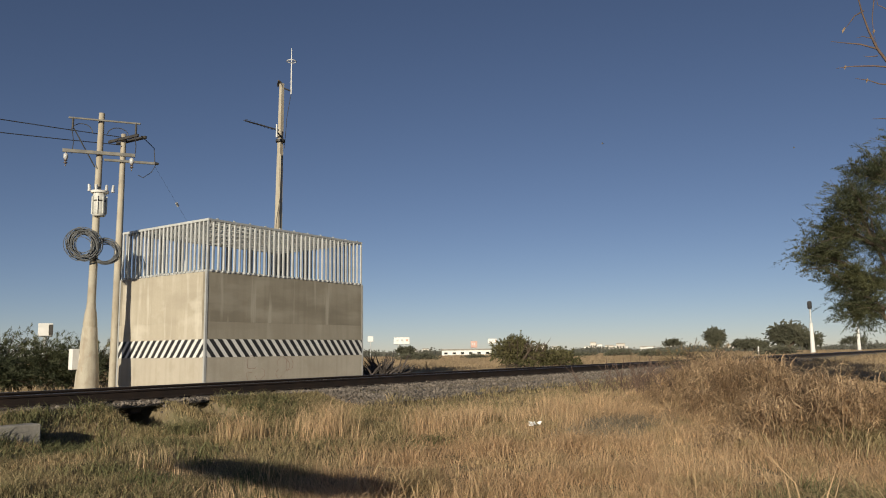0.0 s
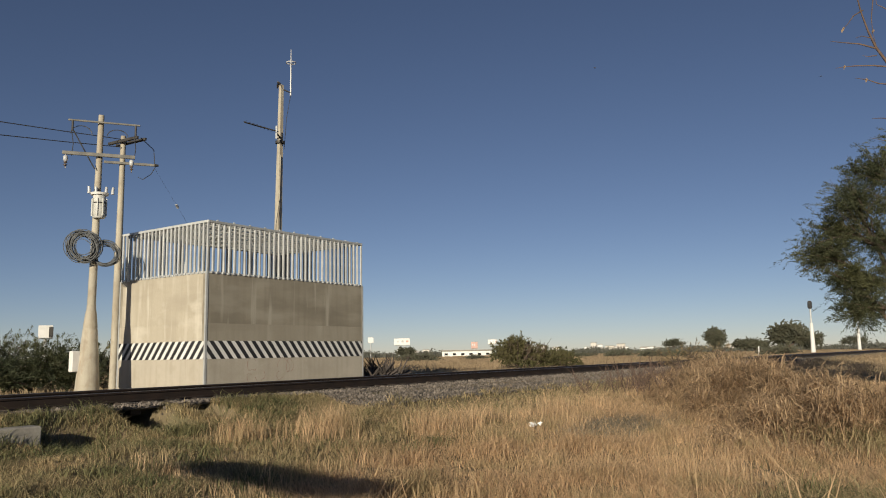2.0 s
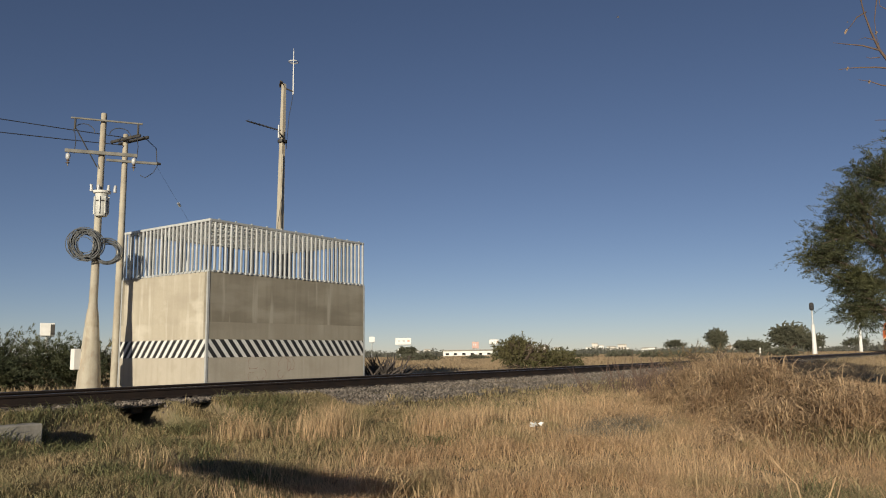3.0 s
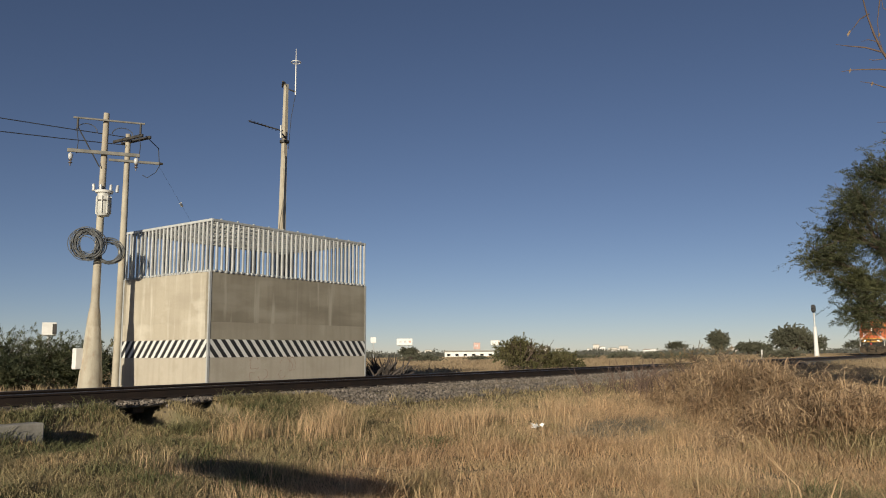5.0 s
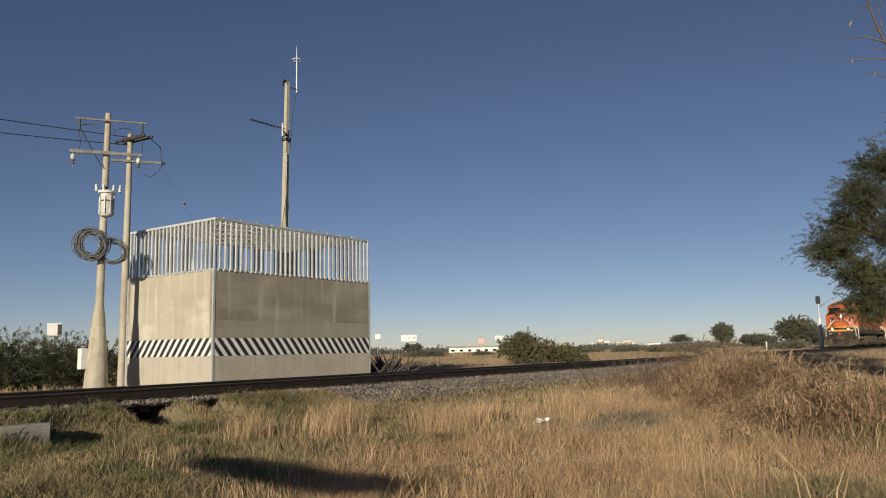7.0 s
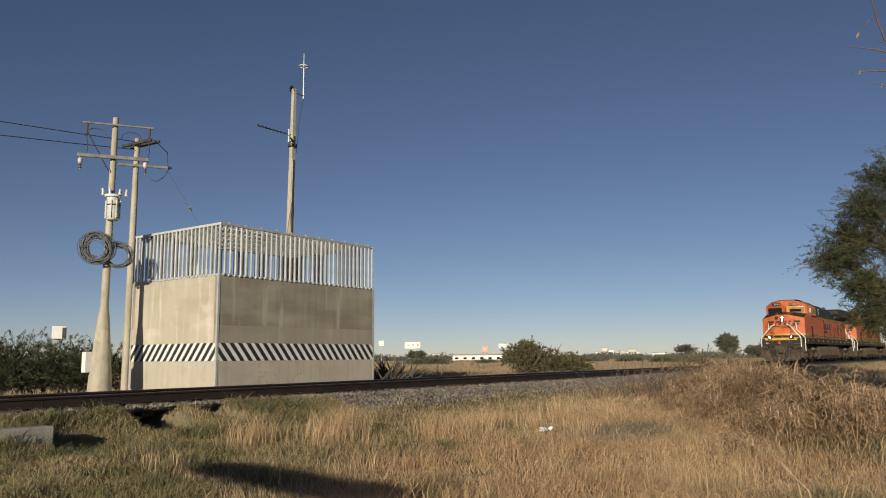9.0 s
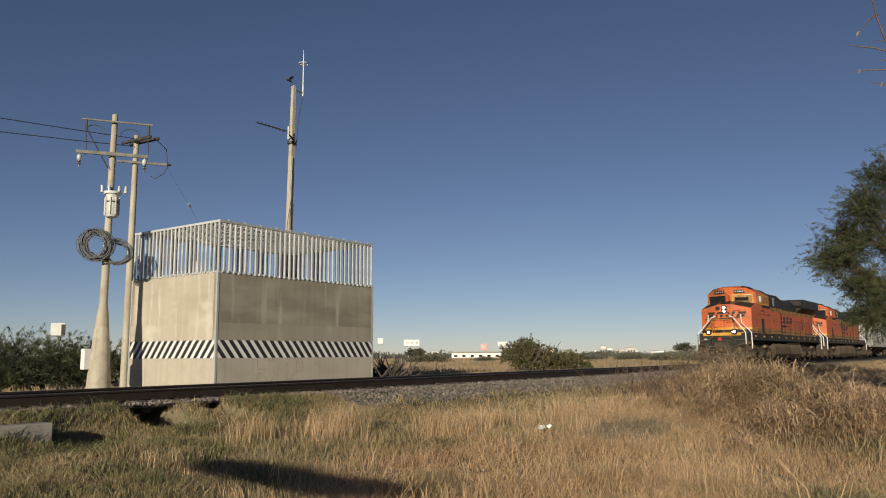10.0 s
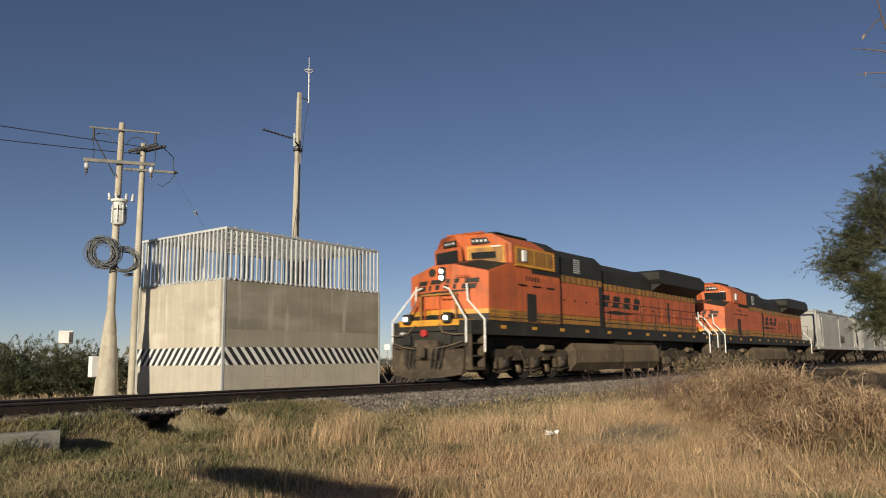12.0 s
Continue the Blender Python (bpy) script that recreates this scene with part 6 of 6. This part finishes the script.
    woody("shade_bush", "unseen leafy shade caster added beside the camera", "tree", (-2.1, 2.3, h0), [(-1.80, 4.8, 1.42, 0.15, 0.45, 0.008), (-1.87, 4.15, 1.42, 0.2, 0.45, 0.024), (-1.98, 3.55, 1.42, 0.2, 0.4, 0.042), (-2.02, 3.1, 1.41, 0.2, 0.35, 0.055), (-1.98, 2.65, 1.41, 0.2, 0.32, 0.055)], LEAF, 150, 16, 0.09, (0.08, 0.08, 0.02), 0.03, 0.5, twig=False)
    # bushes beyond the track
    def bush(name, label, x, y, lobes, mat, per=120, each=26, leaf=0.11, spread=(0.13, 0.13, 0.1), twig_r=0.010, shell=0.45, slim=0.26, spray=0.45):
        z = float(height(x, y))
        return woody(name, label, "bush", (x, y, z), [(x + a, y + b, z + c, d, e, f) for a, b, c, d, e, f in lobes], mat, per, each, leaf, spread, 0.05, 0.2, stems=3, twig_r=twig_r, shell=shell, slim=slim, ragged=0.24, spray=spray)
    bush("acacia_bush", "dense olive-green thorny bush behind the utility pole", 12.4, 24.2, [(-1.9, 1.0, 0.8, 1.0, 0.8, 0.8), (-0.9, 0.7, 0.95, 1.0, 0.8, 0.85), (0.2, 0.0, 0.9, 0.9, 0.8, 0.8), (1.1, -0.3, 0.8, 0.9, 0.7, 0.7), (-2.9, 1.6, 0.75, 1.0, 0.9, 0.75), (-3.8, 2.4, 0.85, 1.0, 0.9, 0.8), (-1.2, 0.0, 0.5, 1.2, 0.6, 0.5)], LEAF, 300, 44, 0.105, (0.10, 0.10, 0.12), slim=0.15, spray=0.72)
    bush("brush_shrub", "sparse dusty shrub with bare twigs beside the track", 30.0, 9.2, [(0.3, -1.0, 0.75, 0.5, 0.6, 0.55), (0, -0.3, 0.95, 0.5, 0.6, 0.6), (-0.3, 0.5, 1.0, 0.5, 0.6, 0.6), (-0.5, 1.2, 0.8, 0.5, 0.6, 0.5), (-0.2, 0.0, 0.5, 0.8, 1.4, 0.4)], BRUSH_LEAF, 64, 20, 0.07, twig_r=0.011, shell=0.3, spray=0.5)
    bush("acacia_bush", "low olive bush behind the concrete pole", 14.6, 25.0, [(-0.4, 0, 0.7, 0.8, 0.7, 0.65), (0.5, 0.2, 0.75, 0.8, 0.7, 0.6)], LEAF_DARK, 110, 20)
    twiggy = bush("acacia_bush", "round olive-green bush with bare twigs in the straw field", 39.1, 22.3, [(0, 0, 0.75, 0.9, 1.3, 0.75), (-0.4, 0.9, 1.0, 0.8, 0.8, 0.7), (0.5, -1.1, 0.65, 0.9, 0.9, 0.6), (0.6, -2.0, 0.5, 0.9, 0.9, 0.5), (-0.3, 0.3, 1.35, 0.5, 0.6, 0.5)], LEAF_DARK, 130, 22, 0.16, (0.14, 0.14, 0.12), 0.014)
    r, tw = random.Random(14), Shape()
    for _ in range(44):
        p = Vector((39.1 + r.uniform(-0.5, 0.5), 22.5 + r.uniform(-1.1, 0.8), 0.1))
        d = Vector((r.uniform(-0.5, 0.5), r.uniform(-0.9, 0.6), r.uniform(0.6, 1.1))).normalized()
        q = p + d * r.uniform(0.6, 1.1)
        e = q + (d + Vector((r.uniform(-0.5, 0.5), r.uniform(-0.6, 0.6), 0.2))).normalized() * r.uniform(0.2, 0.5)
        tw.tube([p, q, e], [0.028, 0.020, 0.007], 4, False)
        for _ in range(3):
            k = p.lerp(q, r.uniform(0.6, 1.0))
            tw.tube([k, k + Vector((r.uniform(-1, 1), r.uniform(-1, 1), r.uniform(0.1, 1))).normalized() * r.uniform(0.15, 0.4)], [0.014, 0.006], 4, False)
    part("bare_branchwork", tw, BARK, twiggy, "bare grey-brown twigs")
    # spiky dead plant at the enclosure's far corner
    ag = thing("dead_agave", "dark dried spiky agave plant beside the enclosure", "plant")
    r = random.Random(2)
    az = float(height(21.0, 17.9))
    for k in range(150):
        a, e, L = r.uniform(0, 6.28), r.uniform(0.15, 1.2), r.uniform(0.6, 1.25)
        p = Vector((21.0 + r.uniform(-0.7, 0.9), 17.9 + r.uniform(-0.5, 0.5), az))
        d = Vector((math.cos(a) * math.cos(e), math.sin(a) * math.cos(e), math.sin(e)))
        part("spike_leaf", Shape().tube([p, p + d * L * 0.5 + Vector((0, 0, 0.04)), p + d * L], [0.045, 0.036, 0.005], 5, False), SPINY, ag)


build_trees()


# ---- signals, posts, far things ----
def build_signals():
    def mast(x, y, tall, label, head=True):
        s = thing("signal_mast", label, "railway signal")
        z = float(height(x, y))
        part("footing", Shape().box(x - 0.5, x + 0.5, y - 0.5, y + 0.5, z - 0.1, z + 0.3, 0.05), WHITE, s)
        part("mast", Shape().tube([(x, y, z + 0.2), (x, y, z + tall * 0.62)], [0.27, 0.18], 14), WHITE, s, "white painted mast")
        part("upper_pole", Shape().tube([(x, y, z + tall * 0.62), (x, y, z + tall * 0.9)], 0.09, 10), GALV, s)
        if head:
            part("signal_head", Shape().loft([[(x - 0.25, y + a, z + b) for a, b in ((-0.12, tall * 0.89), (0.12, tall * 0.89), (0.22, tall * 0.92), (0.22, tall * 1.01), (0.12, tall * 1.04), (-0.12, tall * 1.04), (-0.22, tall * 1.01), (-0.22, tall * 0.92))],
                                               [(x + 0.1, y + a, z + b) for a, b in ((-0.12, tall * 0.89), (0.12, tall * 0.89), (0.22, tall * 0.92), (0.22, tall * 1.01), (0.12, tall * 1.04), (-0.12, tall * 1.04), (-0.22, tall * 1.01), (-0.22, tall * 0.92))]]), BLACK, s, "black signal head seen from its back")
            for k in range(2):
                part("visor", Shape().tube([(x - 0.25, y, z + tall * (0.93 + 0.06 * k)), (x - 0.5, y, z + tall * (0.93 + 0.06 * k))], 0.15, 10), BLACK, s)
    mast(97.5, 17.85, 6.0, "white railway signal mast with a black head")
    # headless post, added in place of the mesquite's whitish trunk
    mast(133.0, 17.9, 6.3, "white painted post put where the tree's pale trunk shows", False)
    z = float(height(68, 16.6))
    tagged(part("marker_post", Shape().box(67.95, 68.05, 16.55, 16.65, z - 0.1, z + 1.05, 0.02), WHITE), "small white trackside marker post", "post")
    s = Shape()
    r = random.Random(9)
    for _ in range(5):
        p = Vector((11.85 + r.uniform(-0.10, 0.16), 6.65 + r.uniform(-0.1, 0.08), float(height(11.85, 6.65)) + 0.15))
        q = [p + Vector((r.uniform(-0.06, 0.06), r.uniform(-0.06, 0.06), r.uniform(-0.04, 0.04))) for _ in range(6)]
        s.add(q, [(0, 1, 2, 3), (2, 3, 4, 5)])
    tagged(part("litter", s, PLASTIC), "crumpled white plastic litter caught in the grass", "litter")


build_signals()


def bearing(deg, dist):
    return dist * math.cos(radians(deg)), dist * math.sin(radians(deg))


def build_distance():
    # long white factory wall and roofs
    def block(name, label, cat, x, y, z0, w, d, h, turn, mat=BUILDING_FAR, windows=0):
        b = thing(name, label, cat, pose(x, y, z0, 0, 0, turn), "far town")
        part("wall", Shape().box(-d / 2, d / 2, -w / 2, w / 2, 0, h, 0.1), mat, b)
        part("roof", Shape().box(-d / 2 - 0.2, d / 2 + 0.2, -w / 2 - 0.2, w / 2 + 0.2, h, h + 0.35, 0.1), CONCRETE_GREY, b)
        for k in range(windows):
            part("window", Shape().box(-d / 2 - 0.06, -d / 2 + 0.1, -w / 2 + w * (k + 0.3) / windows, -w / 2 + w * (k + 0.7) / windows, h * 0.4, h * 0.7, 0.02), GLASS, b)
    g = -0.75
    x, y = bearing(33.9, 220)
    block("warehouse", "long low white warehouse far across the fields", "warehouse", x, y, g, 13.5, 14, 1.75, 33.9, WHITE, 6)
    r = random.Random(21)
    for i in range(34):
        a = r.choice((r.uniform(22.5, 27.5), r.uniform(22.5, 27.5), r.uniform(27, 31), r.uniform(36.5, 39), r.uniform(12, 22)))
        d = r.uniform(480, 760)
        x, y = bearing(a, d)
        h = r.uniform(2.0, 5) + (2.5 if 22.8 < a < 26.5 and r.random() < 0.6 else 0)
        block("town_house", "pale flat-roofed house far off on the horizon", "house", x, y, g, r.uniform(3.5, 8), 9, h, a, r.choice((BUILDING_FAR, BUILDING_FAR, BUILDING_FAR, WHITE)), 3)
    # billboards
    def board(a, d, z, w, h, label, mat, legs=2, bars=True):
        x, y = bearing(a, d)
        b = thing("billboard", label, "billboard", pose(x, y, 0, 0, 0, a), "roadside billboards")
        p = part("panel", Shape().box(-0.15, 0.15, -w / 2, w / 2, z - h / 2, z + h / 2, 0.03), mat, b)
        for k in range(legs):
            yy = (k - (legs - 1) / 2) * w * 0.4
            part("leg", Shape().tube([(0.3, yy, g - 0.2), (0.3, yy, z)], 0.18, 8), GALV, b)
        part("frame", Shape().box(0.15, 0.3, -w / 2, w / 2, z - h / 2 - 0.1, z - h / 2 + 0.15, 0.02), GALV, b)
        if bars:
            for k in range(3):
                yy = -w * 0.32 + k * w * 0.3
                part("print_bar", Shape().box(-0.17, -0.14, yy - w * 0.09, yy + w * 0.06, z - h * 0.1, z + h * 0.2), (PINK, GALV, GALV)[k], p)
    board(38.63, 200, 3.6, 4.0, 1.7, "white roadside billboard with small coloured print", WHITE)
    board(33.35, 260, 3.0, 2.2, 2.2, "faded red and white roadside sign", PINK, 1)
    board(32.0, 200, 3.2, 2.4, 1.2, "white roadside sign above the bush", WHITE, 1)
    board(62.55, 90, 3.45, 1.35, 1.3, "white billboard with a dark edge above the bushes", WHITE, 1, False)
    part("shaded_panel", Shape().box(-0.1, 0.1, -0.2, 0.2, 2.9, 3.95, 0.02), STEEL_DARK, bpy.data.objects["billboard.003"], "dark side panel", pose(-0.3, -0.5, 0))
    board(40.9, 260, 5.2, 1.8, 1.8, "pale round-topped sign on a tall post", WHITE, 1, False)
    # scattered trees and the line of scrub on the horizon, haze mixed into their leaf colours
    def far_tree(a, d, h, w, label="grey-green tree standing far out on the plain", n=6):
        x, y = bearing(a, d)
        z = float(height(x, y))
        q = random.Random(int(a * 100))
        lobes = [(x + q.uniform(-0.3, 0.3) * w, y + q.uniform(-0.36, 0.36) * w, z + h * q.uniform(0.5, 0.74), w * 0.26, w * 0.26, h * 0.25) for _ in range(n)]
        woody("plain_tree", label, "tree", (x, y, z), lobes, LEAF_FAR_HAZED, 120, 84, 0.17, (0.30, 0.30, 0.24), 0.22, 0.3, group="trees on the plain", slim=0.4, twig_r=0.03, ragged=0.3, shell=0.3, spray=0.9)
    far_tree(16.75, 140, 4.6, 4.4, "round grey-green tree standing out on the plain", 7)
    far_tree(11.75, 130, 4.9, 5.8, "broad grey-green tree near the signal mast", 9)
    far_tree(10.4, 136, 4.0, 4.2)
    far_tree(19.3, 330, 5.5, 9)
    far_tree(8.0, 300, 5.2, 8)
    far_tree(14.6, 190, 3.4, 6)
    far_tree(14.0, 230, 3.4, 8)
    far_tree(46.0, 260, 5.0, 9)
    far_tree(38.2, 180, 2.8, 4)
    q = random.Random(4)
    for a, d, h, w in ((19.4, 90, 1.0, 3.0), (20.8, 90, 1.0, 3), (23.5, 110, 1.1, 5), (25.6, 120, 1.0, 4), (12.5, 95, 1.3, 4), (22.2, 130, 1.2, 5), (33.6, 110, 0.9, 4), (37.5, 100, 1.2, 5), (27.6, 60, 1.3, 3), (30.2, 85, 1.0, 3)):
        x, y = bearing(a, d)
        z = float(height(x, y))
        lobes = [(x + q.uniform(-0.35, 0.35) * w, y + q.uniform(-0.4, 0.4) * w, z + h * q.uniform(0.35, 0.6), w * 0.28, w * 0.28, h * 0.36) for _ in range(5)]
        woody("scrub_bush", "grey-green scrub bush on the plain", "bush", (x, y, z), lobes, LEAF_FAR_HAZED, 70, 22, 0.17, (0.22, 0.22, 0.16), 0.06, 0.2, stems=3, group="scrub on the plain", slim=0.3, twig_r=0.012, ragged=0.3, spray=0.6)
    n = 2600
    a, d = np.radians(rng.uniform(-2, 76, n)), rng.uniform(230, 900, n)
    c = np.stack((d * np.cos(a), d * np.sin(a), np.full(n, g) + rng.random(n) * (0.5 + 1.2 * (np.sin(np.degrees(a) * 1.7) * np.sin(np.degrees(a) * 0.63 + 1) > 0.1))), -1)
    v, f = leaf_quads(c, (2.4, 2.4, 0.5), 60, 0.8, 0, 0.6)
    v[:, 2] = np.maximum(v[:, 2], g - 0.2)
    tagged(new("horizon_scrub", array_mesh("horizon_scrub", v, f, LEAF_HAZY)), "line of scrub and trees on the horizon, haze put into its grey-green", "trees", kind="stuff")


build_distance()


# ---- birds ----
def build_bird(label, span):
    b = thing("bird", label, "bird", group="birds in the sky")
    k = span / 0.4
    body = Shape().tube([(-0.15 * k, 0, 0), (-0.12 * k, 0, 0.01 * k), (-0.03 * k, 0, 0), (0.08 * k, 0, 0), (0.2 * k, 0, -0.005)], [0.012 * k, 0.03 * k, 0.045 * k, 0.032 * k, 0.01 * k], 8)
    part("body", body, FEATHER, b)
    part("tail", Shape().add([(0.14 * k, -0.015 * k, 0), (0.14 * k, 0.015 * k, 0), (0.26 * k, 0.04 * k, 0), (0.26 * k, -0.04 * k, 0), (0.2 * k, 0, 0.012 * k)], [(0, 1, 4), (1, 2, 4), (2, 3, 4), (3, 0, 4)]), FEATHER, b)
    for s in (-1, 1):
        w = Shape().add([(-0.06 * k, 0, 0), (0.07 * k, 0, 0), (0.09 * k, s * 0.1 * k, 0.005), (0.08 * k, s * 0.2 * k, 0), (-0.01 * k, s * 0.19 * k, 0), (-0.07 * k, s * 0.1 * k, 0.008), (0, s * 0.1 * k, 0.014 * k)],
                        [(0, 1, 2, 6), (2, 3, 4, 6), (4, 5, 6), (5, 0, 6)])
        part("wing", w, FEATHER, b, at=pose(0, s * 0.03 * k, 0.01 * k))
    return b


perched = build_bird("dark dove that leaves the mast and flies off", 0.46)
speck = build_bird("dark bird high in the sky", 0.42)
speck_two = build_bird("dark bird climbing high above the tree", 0.36)


# ---- everything that moves ----
TRAIN = [(0.0, 178.0), (3.0, 139.5), (5.0, 113.8), (6.0, 101.2), (7.0, 88.2), (8.0, 75.2), (9.0, 61.75), (10.0, 47.95), (11.0, 33.75), (11.5, 26.55), (12.0, 19.15)]
TRAIN_T, TRAIN_S = np.array([t for t, _ in TRAIN]), np.array([s for _, s in TRAIN])


def train_at(t):
    """Metres along the track, by a smooth cubic through the table."""
    m = np.gradient(TRAIN_S, TRAIN_T)
    i = int(np.clip(np.searchsorted(TRAIN_T, t) - 1, 0, len(TRAIN_T) - 2))
    h = TRAIN_T[i + 1] - TRAIN_T[i]
    u = (t - TRAIN_T[i]) / h
    return float((2 * u ** 3 - 3 * u ** 2 + 1) * TRAIN_S[i] + (u ** 3 - 2 * u ** 2 + u) * h * m[i] + (-2 * u ** 3 + 3 * u ** 2) * TRAIN_S[i + 1] + (u ** 3 - u ** 2) * h * m[i + 1])


def motions():
    cars = [(lead, 0.0), (second, LOCO_STEP)]
    cars += [(w, LOCO_STEP + 21.3 + i * WAGON_STEP) for i, w in enumerate(wagons)]
    steps = [i * 0.25 for i in range(49)]
    fine = [i / 30 for i in range(361)]
    places = [train_at(t) for t in fine]
    for car, off in cars:
        walk(car, [(t, pose(train_at(t) + off, TRACK_Y, 0)) for t in steps])
        for ob in car.children:
            if ob.name.startswith("wheelset"):
                r = ob.location.z
                x = ob.location.x
                walk(ob, [(t, pose(x, 0, r, 0, math.degrees((s - places[0]) / r), 0)) for t, s in zip(fine, places)])

    flights = [
        (perched, [(0.0, 21.88, 24.0, 12.06), (9.8, 21.88, 24.0, 12.06), (10.0, 21.62, 23.9, 12.13), (10.1, 21.42, 23.9, 11.92), (10.2, 21.07, 23.9, 11.6), (10.3, 20.61, 23.9, 11.29), (10.5, 19.75, 23.9, 10.34), (10.8, 18.32, 23.9, 8.75),
                   (11.0, 17.64, 23.9, 7.63), (11.2, 16.72, 23.9, 6.61), (11.4, 16.25, 23.9, 5.76), (11.6, 15.69, 23.9, 4.99), (12.0, 14.6, 24.2, 3.6)], 9.9),
        (speck, [(0.0, 100.84, 43.94, 29.6), (0.8, 100.44, 44.85, 33.65), (1.5, 100.37, 45.01, 37.63), (2.0, 100.64, 44.4, 40.99), (2.5, 101.12, 43.3, 44.01), (3.0, 101.88, 41.47, 48.31), (5.0, 105.5, 33.5, 66.0), (12.0, 118, 5, 128)], 0.0),
        (speck_two, [(0.0, 117.94, 22.11, 28.96), (1.5, 118.42, 19.44, 36.08), (2.0, 118.66, 17.89, 38.89), (2.2, 118.79, 17.01, 40.72), (3.0, 119.13, 14.39, 46.38), (5.0, 120, 8, 62), (12.0, 124, -12, 118)], 0.0),
    ]
    for bird, path, off in flights:
        rows = []
        for i, (t, x, y, z) in enumerate(path):
            a, b = path[max(i - 1, 0)], path[min(i + 1, len(path) - 1)]
            heading = math.degrees(math.atan2(-(b[2] - a[2]), -(b[1] - a[1]))) if t >= off else 20.0
            rows.append((t, pose(x, y, z, 0, 0, heading)))
        walk(bird, rows)
        for wing in bird.children:
            if wing.name.startswith("wing"):
                p, s = wing.location.copy(), 1 if wing.location.y > 0 else -1
                rows = [(0.0, pose(*p, s * -70, 0, 0))] if off > 0 else []
                if off > 0:
                    rows.append((off - 0.07, pose(*p, s * -70, 0, 0)))
                t = off
                while t < 12.0:
                    rows.append((t, pose(*p, s * (10 + 38 * math.cos(2 * math.pi * 3.7 * t)), 0, 0)))
                    t += 1 / 15
                rows.append((12.0, pose(*p, s * 10, 0, 0)))
                walk(wing, rows)


motions()
